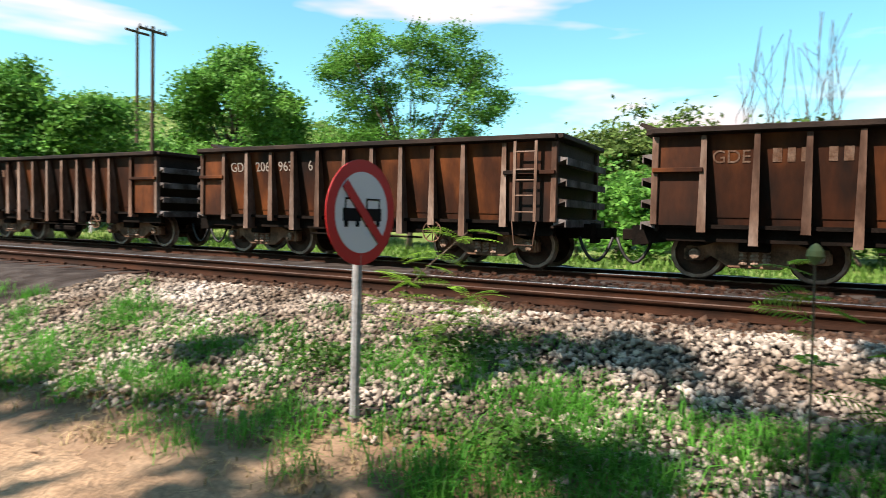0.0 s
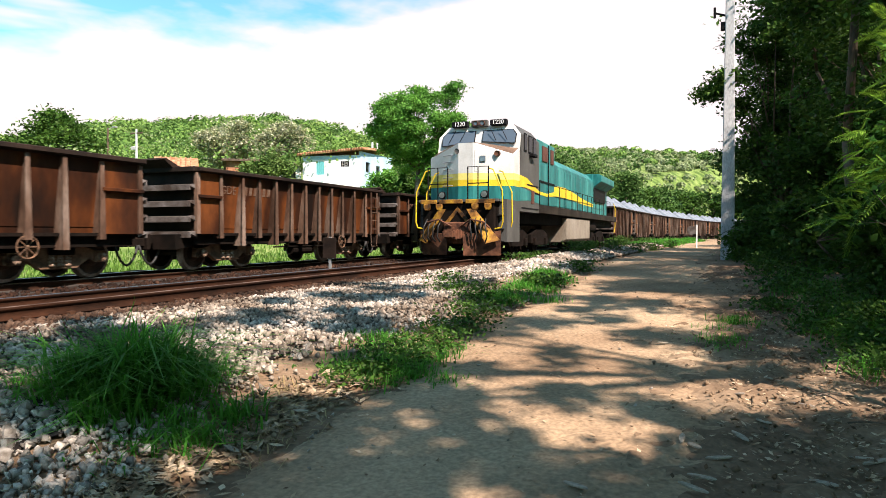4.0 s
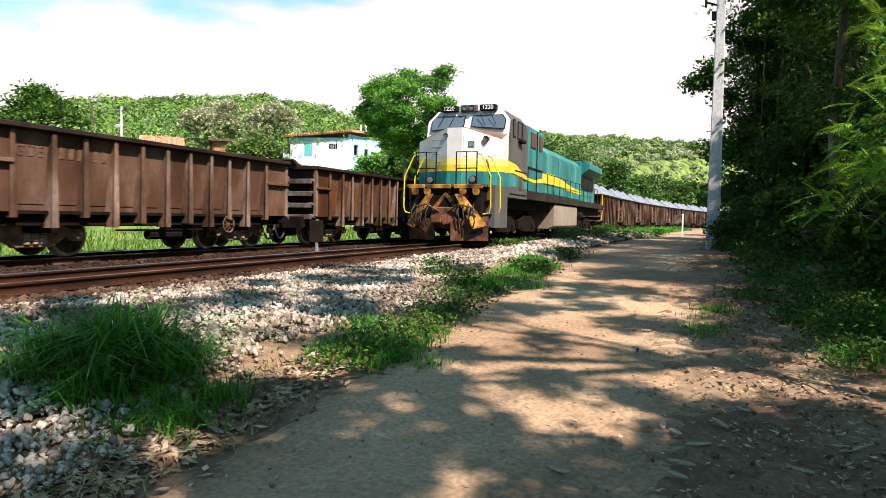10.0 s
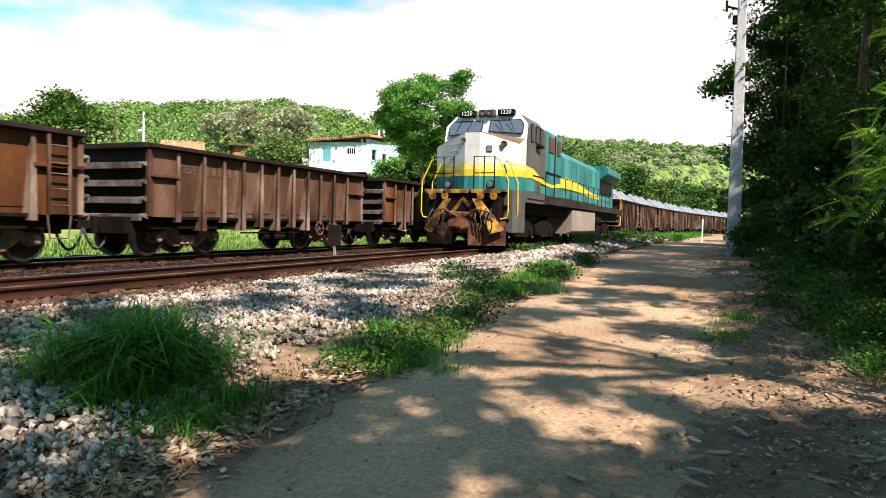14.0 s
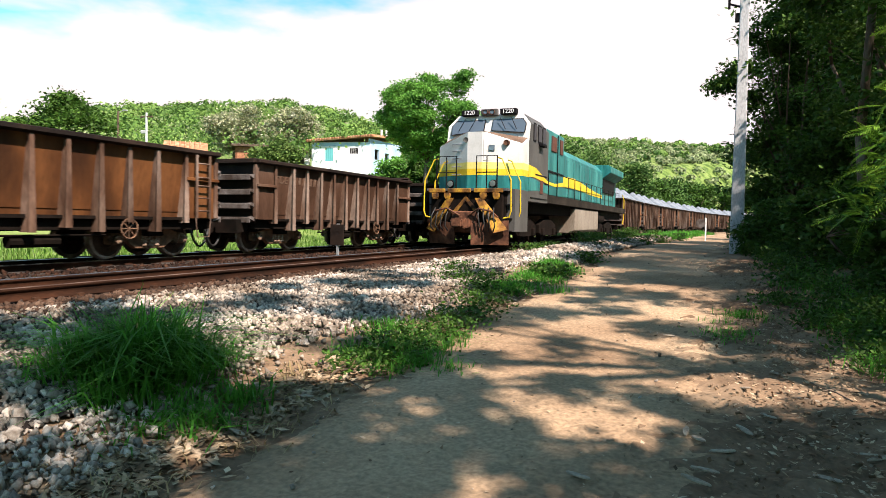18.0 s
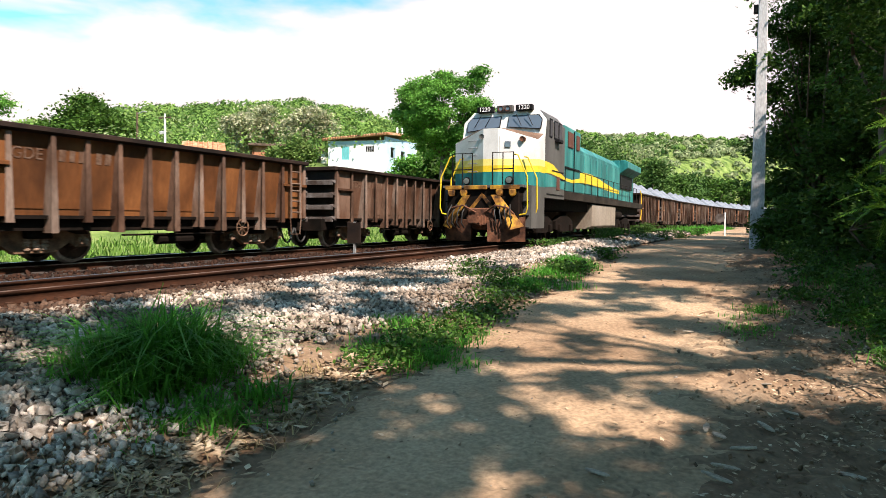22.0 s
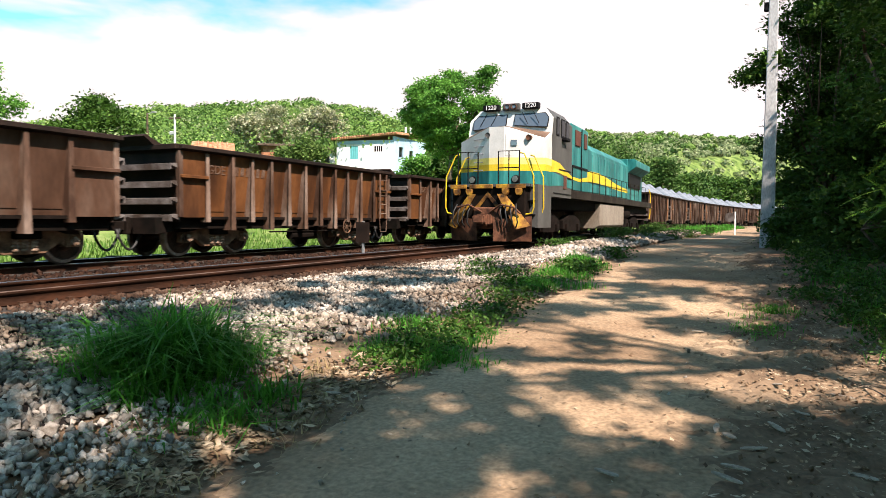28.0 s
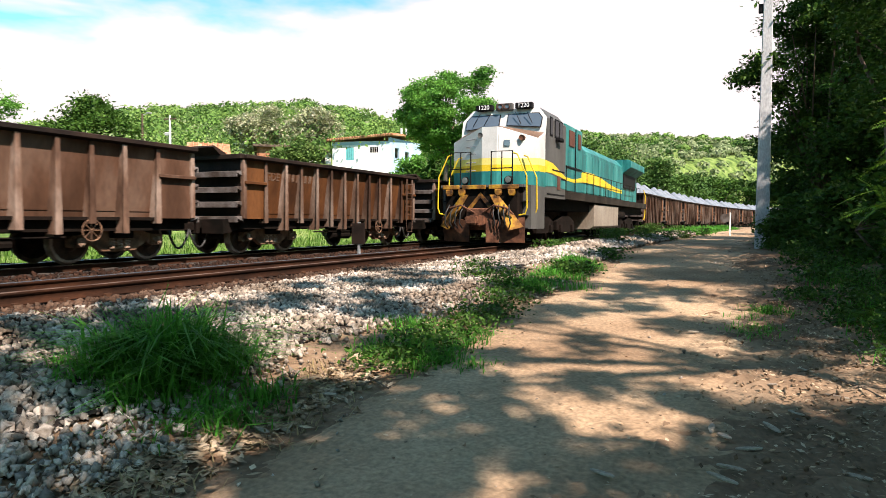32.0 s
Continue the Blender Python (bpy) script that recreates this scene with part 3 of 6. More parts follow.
    if ladder:
        bm = bmesh.new()
        for y in (3.50, 3.88):
            box(bm, 1.33, 1.36, y - 0.025, y + 0.025, 0.86, 2.22)
        for z in (1.02, 1.30, 1.56, 1.74, 2.04):
            rod(bm, (1.345, 3.50, z), (1.345, 3.88, z), 0.016, 6)
        part("ladder", bm, rib_mat, w)
        bm = bmesh.new()
        pipe(bm, [(1.34, 3.47, 0.86), (1.34, 3.52, 0.46), (1.34, 3.86, 0.46), (1.34, 3.91, 0.86)], 0.014, 6)
        part("step_stirrup", bm, RIBRUST, w)
    bm = bmesh.new()
    pipe(bm, [(1.24, 1.85 + 0.19 * math.cos(k * math.pi / 9), 0.64 + 0.19 * math.sin(k * math.pi / 9)) for k in range(19)], 0.015, 5)
    for k in range(4):
        a = math.pi * k / 4
        rod(bm, (1.22, 1.85 + 0.18 * math.cos(a), 0.64 + 0.18 * math.sin(a)), (1.22, 1.85 - 0.18 * math.cos(a), 0.64 - 0.18 * math.sin(a)), 0.010, 5)
    part("handbrake_wheel", bm, CASTING, w)
    bm = bmesh.new()
    rod(bm, (1.0, -1.2, 0.52), (1.0, 1.5, 0.52), 0.02, 6)
    rod(bm, (0.9, -0.3, 0.42), (0.9, 0.6, 0.42), 0.11, 10)
    part("brake_rigging", bm, UNDER, w)
    bogie(w, -2.75)
    bogie(w, 2.75)
    if ore:
        rng = np.random.default_rng(5)
        ys, xs = np.linspace(-BODY + 0.15, BODY - 0.15, 40), np.linspace(-HW + 0.08, HW - 0.08, 14)
        gx, gy = np.meshgrid(xs, ys)
        lump = np.maximum(0, 1 - np.abs(gx) / HW) * 0.95 * (0.75 + 0.35 * np.cos(gy * 2 * math.pi / 2.8)) * np.clip((BODY - np.abs(gy)) / 0.8, 0, 1)
        gz = TOP - 0.06 + lump + rng.normal(0, 0.012, gx.shape)
        idx = np.arange(gx.size).reshape(gx.shape)
        faces = np.stack([idx[:-1, :-1], idx[:-1, 1:], idx[1:, 1:], idx[1:, :-1]], -1).reshape(-1, 4)
        mesh_object("ore_load", np.stack([gx, gy, gz], -1).reshape(-1, 3), faces, ORE, w, smooth=True)
    return w


def bars(w, y0, widths, z=1.90, h=0.20, x=1.166):
    """Worn lettering as plain bars on the near wall."""
    bm = bmesh.new()
    for wd in widths:
        a, b = x - 0.138 * h / 2, x + 0.138 * h / 2
        hull(bm, [(a, y0, z - h / 2), (a, y0 + wd, z - h / 2), (b, y0 + wd, z + h / 2), (b, y0, z + h / 2)], [(a + 0.005, y0, z - h / 2), (a + 0.005, y0 + wd, z - h / 2), (b + 0.005, y0 + wd, z + h / 2), (b + 0.005, y0, z + h / 2)])
        y0 += wd + 0.07
    return part("worn_marking", bm, LETTER, w)


empties, loaded = [], []


def build_trains():
    rust2 = surface("orange_brown_rust", [(0.054, 0.0216, 0.0099), (0.1176, 0.0444, 0.0143), (0.228, 0.0996, 0.0231)], scale=0.6, rough=0.7, fine=14, stretch=(1, 1, 0.45), vary=0.2, bump=0.2, dark_fine=0.16, spec=0.12)
    grey = surface("greyed_brown_paint", [(0.0439, 0.0212, 0.0124), (0.0732, 0.0366, 0.0227), (0.1097, 0.0673, 0.0483)], scale=1.1, rough=0.7, fine=14, stretch=(1, 1, 0.45), vary=0.2, bump=0.2, dark_fine=0.16, spec=0.12)
    a = wagon(True, True, RUST, RIBRUST, "rusty brown open ore wagon with ladder, empty, rolling", "rolling ore train")
    b = wagon(False, True, rust2, RIBRUST, "orange-brown rusty open ore wagon with louvred end, rolling", "rolling ore train")
    c = wagon(False, False, grey, RIBRUST, "greyed brown open ore wagon with louvred end, rolling", "rolling ore train")
    deep = wagon(True, True, RUSTDEEP, RIBRUST, "dark rust-brown open ore wagon with ladder, empty, rolling", "rolling ore train")
    deep_plain = wagon(False, True, RUSTDEEP, RIBRUST, "dark rust-brown open ore wagon with louvred end, rolling", "rolling ore train")
    for w in (a, b, c, deep, deep_plain):
        bars(w, -2.55, [0.12, 0.10, 0.11])
        bars(w, -1.85, [0.11, 0.12])
        lettering("GDE", 0.27, pose(1.165, -3.10, 1.88, 97.85, 0, 90), LETTER, w, "class_letters", 1.0)
    BRIGHT = plain("white_stencil_lettering", (0.20, 0.17, 0.145), 0.8)
    masters = {0: b, 1: a, 2: c, 3: a}
    for n in range(-37, 9):
        m = masters[n % 4] if n < -4 else (deep if n % 2 else deep_plain)
        ob = copy_thing(m, Matrix.Identity(4))
        empties.append((n, ob))
        if n == -1:
            for o in [o for o in ob.children if o.name.startswith(("worn_marking", "class_letters"))]:
                bpy.data.objects.remove(o)
            for text, y in (("GDE", -3.10), ("206", -2.41), ("963", -1.77), ("6", -1.10)):
                lettering(text, 0.29, pose(1.168, y, 1.90, 97.85, 0, 90), BRIGHT, ob, "class_letters", 0.92)
    for m in (a, b, c, deep, deep_plain):
        for o in (*m.children_recursive, m):
            bpy.data.objects.remove(o)
    # brown raised to a sunlit tone in the colour itself
    sunny = surface("sunlit_brown_paint", [(0.085, 0.034, 0.016), (0.15, 0.062, 0.028), (0.21, 0.10, 0.05)], scale=1.0, rough=0.7, fine=14, stretch=(1, 1, 0.45), vary=0.3, bump=0.2, dark_fine=0.16, spec=0.12)
    d = wagon(False, False, sunny, RIBRUST, "rusty ore wagon heaped with grey ore, standing", "loaded ore train", ore=True)
    for k in range(14):
        loaded.append((50.3 + k * LENGTH, d if k == 0 else copy_thing(d, Matrix.Identity(4))))


build_trains()


# ---- locomotive ----
LOCO_Y = 20.75
WHITE = surface("aged_white_paint", [(0.394, 0.39, 0.378), (0.504, 0.5, 0.488)], scale=1.5, rough=0.45, fine=20, bump=0.05, spec=0.5, dark_fine=0.08)
SILVER = surface("grimy_grey_paint", [(0.0454, 0.0442, 0.0418), (0.073, 0.0718, 0.069)], scale=1.2, rough=0.55, fine=18, stretch=(1, 1, 0.4), bump=0.06, dark_fine=0.12)
TEAL = surface("faded_teal_paint", [(0.003, 0.0741, 0.076), (0.0072, 0.1235, 0.1216), (0.03, 0.1947, 0.1852)], scale=1.6, rough=0.5, fine=14, stretch=(1, 1, 0.3), bump=0.06, dark_fine=0.15)
YELLOW = surface("chrome_yellow_paint", [(0.465, 0.315, 0.015), (0.562, 0.405, 0.03)], scale=1.5, rough=0.5, fine=20, bump=0.05, dark_fine=0.12)
PALEYEL = surface("faded_yellow_paint", [(0.52, 0.44, 0.12), (0.62, 0.53, 0.17)], scale=1.5, rough=0.5, fine=20, bump=0.05, dark_fine=0.12)
RUSTYEL = surface("rusted_yellow_paint", [(0.03, 0.015, 0.008), (0.19, 0.085, 0.018), (0.36, 0.20, 0.022)], scale=3.5, rough=0.7, fine=20, bump=0.2)
PINKTOP = surface("brown_anti_glare", [(0.085, 0.052, 0.036), (0.15, 0.095, 0.068)], scale=2, rough=0.7, fine=20)
BLACK = plain("black_paint", (0.006, 0.006, 0.00675), 0.7, 0.0, 0.08)
DARKRED = surface("oxide_red_shutter", [(0.0675, 0.0263, 0.0188), (0.105, 0.0413, 0.03)], scale=3, rough=0.7, fine=20)
# bluish base colour paints in the reflected sky
GLASS = plain("sky_toned_glass", (0.06, 0.08, 0.105), 0.05, 0.0, 0.9)
DARKGLASS = plain("unlit_cab_glass", (0.003, 0.00375, 0.0045), 0.2, 0.0, 0.06)
SHOE = surface("rust_red_steel", [(0.0375, 0.0165, 0.0112), (0.143, 0.06, 0.0338)], scale=4, rough=0.8, fine=25)
LENS = plain("lamp_lens", (0.10, 0.12, 0.12), 0.1, 0.2, 0.6)
BOARDWHITE = plain("white_numerals", (0.6, 0.6, 0.6), 0.6)
SILLGRIME = surface("grimy_brown_sill", [(0.010, 0.008, 0.006), (0.028, 0.022, 0.017)], scale=1.5, rough=0.8, fine=18, spec=0.1)
TANK = surface("dusty_tank_paint", [(0.165, 0.135, 0.105), (0.24, 0.21, 0.173)], scale=1.0, rough=0.75, fine=20, stretch=(1, 1, 0.4))
engines = []


def loco():
    L = thing("diesel_locomotive", Matrix.Identity(4), "white, yellow and teal diesel locomotive heading a loaded train", "locomotive")
    engines.append(L)
    HW = 1.52
    plan = [(-HW, 0.58), (-0.26, 0.0), (0.26, 0.0), (HW, 0.58), (HW, 1.25), (-HW, 1.25)]

    def band(name, z0, z1, mat, grow=0.0):
        bm = bmesh.new()
        c = Vector((0, 0.8))
        ring = [tuple(Vector(p) + (Vector(p) - c).normalized() * grow) for p in plan]
        hull(bm, [(*p, z0) for p in ring], [(*p, z1) for p in ring])
        return part(name, bm, mat, L)

    band("nose_teal_band", 1.94, 2.42, TEAL)
    band("nose_yellow_band", 2.42, 2.63, YELLOW)
    band("nose_pale_band", 2.63, 2.85, PALEYEL)
    bm = bmesh.new()
    tops = (3.46, 3.86, 3.86, 3.46, 3.72, 3.72)
    low = [bm.verts.new((*p, 2.85)) for p in plan]
    high = [bm.verts.new((*p, z)) for p, z in zip(plan, tops)]
    ml, mr = bm.verts.new((-0.26, 1.25, 3.96)), bm.verts.new((0.26, 1.25, 3.96))
    for a, b in ((0, 1), (1, 2), (2, 3), (3, 4), (5, 0)):
        bm.faces.new((low[a], low[b], high[b], high[a]))
    bm.faces.new((low[4], low[5], high[5], ml, mr, high[4]))
    bm.faces.new((high[1], high[2], mr, ml))
    bm.faces.new((high[2], high[3], high[4], mr))
    bm.faces.new((high[0], high[1], ml, high[5]))
    bm.faces.new(low[::-1])
    part("nose", bm, WHITE, L)
    for s in (1, -1):
        bm = bmesh.new()
        quad = [(s * 0.30, 0.08, 3.850), (s * 1.46, 0.62, 3.475), (s * 1.46, 1.24, 3.725), (s * 0.30, 1.24, 3.950)]
        hull(bm, quad, [(x, y - 0.012, z + 0.03) for x, y, z in quad])
        part("anti_glare_panel", bm, PINKTOP, L)
    bm = bmesh.new()
    box(bm, -0.30, 0.30, 1.36, 1.54, 4.60, 4.84)
    part("headlight_housing", bevelled(bm, 0.02), SILVER, L)
    # nose door, window, grab irons
    bm = bmesh.new()
    box(bm, 0.27, 0.84, 0.088, 0.12, 2.90, 3.62)
    door = part("nose_door", bevelled(bm, 0.01), WHITE, L)
    door.matrix_local = pose(0.54, 0.145, 0, 0, 0, 26.8) @ pose(-0.54, -0.105, 0)
    bm = bmesh.new()
    box(bm, 0.40, 0.70, 0.045, 0.16, 3.18, 3.48)
    g = part("nose_window", bevelled(bm, 0.06, 2), GLASS, L)
    g.matrix_local = pose(0.54, 0.145, 0, 0, 0, 26.8) @ pose(-0.54, -0.105, 0)
    for z in (2.45, 2.72, 3.0, 3.25, 3.48):
        bm = bmesh.new()
        pipe(bm, [(-0.90, 0.32, z), (-0.90, 0.22, z), (-0.52, 0.03, z), (-0.52, 0.14, z)], 0.016, 5)
        part("grab_iron", bm, GALV, L)
    for x, z in ((-0.32, 3.60), (1.02, 3.50)):
        bm = bmesh.new()
        lathe(bm, [(-0.10, 0.05), (-0.12, 0.09), (0.1, 0.09), (0.25, 0.07)], "y", 12, (x, abs(x) * 0.33, z))
        part("bell_lamp", bm, SILVER if x < 0 else SHOE, L)
    for x in (-0.95, 0.62):
        bm = bmesh.new()
        lathe(bm, [(-0.10, 0.07), (-0.10, 0.12), (0.0, 0.14), (0.25, 0.14)], "y", 16, (x, abs(x) * 0.33 - 0.02, 2.14))
        lamp = part("ditch_light", bm, BLACK, L)
        bm = bmesh.new()
        lathe(bm, [(-0.115, 0.03), (-0.112, 0.10), (-0.09, 0.11)], "y", 16, (x, abs(x) * 0.33 - 0.02, 2.14))
        part("lens", bm, LENS, lamp)
    # cab
    sec = [(-HW, 2.85), (HW, 2.85), (HW, 4.28), (1.20, 4.66), (-1.20, 4.66), (-HW, 4.28)]
    bm = bmesh.new()
    hull(bm, [(x, 1.25 + max(0, z - 3.93) * 0.42, z) for x, z in sec], [(x, 3.9, z) for x, z in sec])
    cab = part("cab", bm, SILVER, L)
    bm = bmesh.new()
    fy = 1.25 + (4.66 - 3.93) * 0.42
    hull(bm, [(x, 1.22 + max(0, z - 3.93) * 0.42, z) for x, z in ((-HW, 3.66), (HW, 3.66), (HW, 4.28), (1.20, 4.66), (-1.20, 4.66), (-HW, 4.28))],
         [(x, 1.26 + max(0, z - 3.93) * 0.42, z) for x, z in ((-HW, 3.66), (HW, 3.66), (HW, 4.28), (1.20, 4.66), (-1.20, 4.66), (-HW, 4.28))])
    part("cab_front", bm, WHITE, L)
    for s in (1, -1):
        bm = bmesh.new()
        pts = [(0.135, 4.045), (1.365, 3.935), (1.385, 4.29), (1.235, 4.475), (0.135, 4.475)]
        hull(bm, [(s * x, 1.20 + (z - 3.93) * 0.42, z) for x, z in pts], [(s * x, 1.24 + (z - 3.93) * 0.42, z) for x, z in pts])
        part("windshield_frame", bm, BLACK, L)
        bm = bmesh.new()
        pts = [(0.16, 4.07), (1.34, 3.96), (1.36, 4.28), (1.22, 4.45), (0.16, 4.45)]
        hull(bm, [(s * x, 1.19 + (z - 3.93) * 0.42, z) for x, z in pts], [(s * x, 1.215 + (z - 3.93) * 0.42, z) for x, z in pts])
        part("windshield", bm, GLASS, L)
        for wx in (0.45, 0.85):
            bm = bmesh.new()
            rod(bm, (s * wx, 1.28, 4.50), (s * (wx + 0.22), 1.20, 4.08), 0.012, 5)
            part("wiper", bm, BLACK, L)
        bm = bmesh.new()
        box(bm, s * 0.42, s * 1.02, 1.30, 1.52, 4.62, 4.82)
        board = part("number_board", bevelled(bm, 0.02), BLACK, L)
        lettering("1220", 0.21, pose(s * 0.72, 1.292, 4.715, 90, 0, 0), BOARDWHITE, board, "numerals", 1.0)
        bm = bmesh.new()
        lathe(bm, [(-0.02, 0.02), (-0.03, 0.08), (-0.07, 0.095), (0.15, 0.10)], "y", 14, (s * 0.125, 1.36, 4.72))
        lamp = part("headlight", bm, DARKRED, L)
        bm = bmesh.new()
        lathe(bm, [(-0.045, 0.004), (-0.05, 0.068), (-0.03, 0.072)], "y", 14, (s * 0.125, 1.36, 4.72))
        part("lens", bm, GLASS, lamp)
        # cab side windows
        for y0, y1, z0 in ((1.75, 2.10, 3.72), (2.35, 2.85, 3.72), (2.95, 3.40, 3.72)):
            bm = bmesh.new()
            x0, x1 = sorted((s * HW, s * (HW + 0.02)))
            box(bm, x0, x1, y0, y1, z0, 4.36)
            f = part("window_frame", bm, BLACK, L)
            bm = bmesh.new()
            x0, x1 = sorted((s * (HW + 0.005), s * (HW + 0.026)))
            box(bm, x0, x1, y0 + 0.04, y1 - 0.04, z0 + 0.05, 4.31)
            part("pane", bm, DARKGLASS, f)
        bm = bmesh.new()
        x0, x1 = sorted((s * (HW + 0.02), s * (HW + 0.18)))
        box(bm, x0, x1, 2.45, 3.0, 3.60, 3.72)
        part("arm_rest", bevelled(bm, 0.02), BLACK, L)
        # cab side skirt and stripe
        bm = bmesh.new()
        x0, x1 = sorted((s * (HW - 0.3), s * HW))
        box(bm, x0, x1, 1.25, 3.9, 1.60, 2.85)
        part("side_skirt", bm, SILVER, L)
        bm = bmesh.new()
        x0, x1 = sorted((s * (HW + 0.003), s * (HW + 0.008)))
        slab(bm, [(1.25, 2.44), (2.0, 2.46), (3.9, 2.34), (3.9, 2.44), (3.0, 2.62), (2.2, 2.80), (1.25, 2.85)], "x", x0, x1)
        part("yellow_stripe", bm, YELLOW, L)
        bm = bmesh.new()
        slab(bm, [(1.25, 1.96), (2.4, 2.02), (3.9, 1.97), (3.9, 2.26), (2.0, 2.40), (1.25, 2.435)], "x", x0, x1)
        part("teal_stripe", bm, TEAL, L)
        # vents and slots low on the cab side
        for y0, y1, za, zb, mat in ((2.75, 3.15, 1.92, 2.40, DARKRED), (2.1, 3.7, 2.56, 2.60, BLACK), (3.3, 3.85, 2.30, 2.34, BLACK), (1.5, 3.8, 1.72, 1.75, BLACK)):
            bm = bmesh.new()
            x0, x1 = sorted((s * HW, s * (HW + 0.022)))
            box(bm, x0, x1, y0, y1, za, zb)
            part("side_vent" if mat is DARKRED else "side_slot", bm, mat, L)
        # cabinet behind the cab
        bm = bmesh.new()
        x0, x1 = sorted((0, s * (HW - 0.03)))
        box(bm, x0, x1, 3.9, 6.6, 1.94, 4.42)
        part("electrical_cabinet", bevelled(bm, 0.02), TEAL, L)
        for y0, y1 in ((4.45, 5.25), (5.85, 6.30)):
            bm = bmesh.new()
            x0, x1 = sorted((s * (HW - 0.03), s * (HW + 0.01)))
            box(bm, x0, x1, y0, y1, 3.66, 4.24)
            part("louvre", bm, DARKRED, L)
        bm = bmesh.new()
        x0, x1 = sorted((s * (HW - 0.03), s * (HW + 0.005)))
        box(bm, x0, x1, 4.05, 6.5, 2.82, 2.88)
        box(bm, x0, x1, 4.05, 4.08, 1.94, 2.82)
        box(bm, x0, x1, 5.45, 5.48, 1.94, 4.36)
        part("cabinet_trim", bm, BLACK, L)
        # hood doors and its yellow wave
        for k in range(9):
            bm = bmesh.new()
            x0, x1 = sorted((s * 1.04, s * 1.075))
            y0 = 6.75 + k * 1.28
            box(bm, x0, x1, y0, y0 + 1.2, 2.05, 3.75)
            part("hood_door", bevelled(bm, 0.012), TEAL, L)
        bm = bmesh.new()
        x0, x1 = sorted((s * 1.076, s * 1.082))
        up = [(6.6, 2.62), (7.6, 2.82), (9.0, 2.98), (10.6, 3.00), (12.4, 2.90), (14.4, 2.74), (16.4, 2.62), (18.2, 2.56)]
        down = [(6.6, 2.34), (7.6, 2.40), (9.0, 2.50), (10.6, 2.52), (12.4, 2.48), (14.4, 2.42), (16.4, 2.38), (18.2, 2.36)]
        for (ya, za), (yb, zb), (yc, zc), (yd, zd) in zip(up, up[1:], down, down[1:]):
            slab(bm, [(yc, zc), (yd, zd), (yb, zb), (ya, za)], "x", x0, x1)
        bmesh.ops.remove_doubles(bm, verts=bm.verts[:], dist=0.0005)
        part("yellow_wave", bm, YELLOW, L)
        bm = bmesh.new()
        x0, x1 = sorted((s * (HW - 0.03), s * (HW - 0.022)))
        slab(bm, [(3.9, 2.34), (5.2, 2.30), (6.6, 2.38), (6.6, 2.56), (5.2, 2.42), (3.9, 2.45)], "x", x0, x1)
        part("yellow_trim", bm, YELLOW, L)
        bm = bmesh.new()
        slab(bm, [(s * 0.95, 3.55), (s * 1.46, 3.92), (s * 1.46, 4.28), (s * 1.30, 4.36), (s * 0.95, 4.36)], "y", 18.9, 24.0)
        part("radiator_wing", bevelled(bm, 0.02), TEAL, L)
        bm = bmesh.new()
        box(bm, s * 0.96, s * 1.06, 18.8, 23.0, 2.75, 3.55)
        part("radiator_grille", bm, BLACK, L)
        # running board and rails
        bm = bmesh.new()
        x0, x1 = sorted((s * 0.9, s * HW))
        box(bm, x0, x1, 3.9, 24.6, 1.62, 1.94)
        part("side_sill", bevelled(bm, 0.01), SILLGRIME, L)
        bm = bmesh.new()
        y = 6.8
        while y < 23.3:
            rod(bm, (s * 1.36, y, 1.94), (s * 1.36, y, 2.86), 0.018, 6)
            y += 1.35
        rod(bm, (s * 1.36, 6.8, 2.86), (s * 1.36, 23.0, 2.86), 0.018, 6)
        part("handrail", bm, SILLGRIME, L)
        bm = bmesh.new()
        pipe(bm, [(s * 1.40, 24.5, 0.9), (s * 1.46, 24.55, 1.3), (s * 1.46, 24.55, 2.5), (s * 1.36, 24.5, 2.85)], 0.03, 6)
        part("end_rail", bm, YELLOW, L)
        # fuel tank and gear
        bm = bmesh.new()
        slab(bm, [(s * 0.2, 0.42), (s * 1.20, 0.42), (s * 1.44, 0.56), (s * 1.44, 1.56), (s * 0.2, 1.56)], "y", 9.4, 15.2)
        part("fuel_tank", bevelled(bm, 0.03), TANK, L)
        bm = bmesh.new()
        rod(bm, (s * 1.15, 15.6, 1.15), (s * 1.15, 17.6, 1.15), 0.24, 14)
        part("air_reservoir", bm, UNDER, L)
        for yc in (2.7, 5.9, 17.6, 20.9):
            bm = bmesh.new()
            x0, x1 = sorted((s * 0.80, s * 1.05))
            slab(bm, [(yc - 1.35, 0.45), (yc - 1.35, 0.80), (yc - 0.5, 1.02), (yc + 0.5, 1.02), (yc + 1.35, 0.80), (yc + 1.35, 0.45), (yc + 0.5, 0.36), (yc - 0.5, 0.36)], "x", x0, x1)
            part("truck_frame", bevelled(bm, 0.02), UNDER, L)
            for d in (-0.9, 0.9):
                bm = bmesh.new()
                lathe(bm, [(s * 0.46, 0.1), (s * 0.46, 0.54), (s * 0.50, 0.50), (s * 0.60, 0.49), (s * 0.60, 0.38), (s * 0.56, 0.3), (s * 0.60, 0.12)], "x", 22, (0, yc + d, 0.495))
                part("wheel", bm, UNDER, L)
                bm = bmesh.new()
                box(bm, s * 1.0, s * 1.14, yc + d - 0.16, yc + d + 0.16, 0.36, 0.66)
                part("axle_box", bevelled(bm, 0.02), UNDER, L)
        # front steps with yellow rails
        bm = bmesh.new()
        x0, x1 = sorted((s * 1.0, s * HW))
        box(bm, x0, x1, -0.25, 1.25, 0.55, 1.94)
        part("step_well", bm, SILVER, L)
        for z in (0.55, 0.95, 1.40):
            bm = bmesh.new()
            x0, x1 = sorted((s * 0.95, s * 1.44))
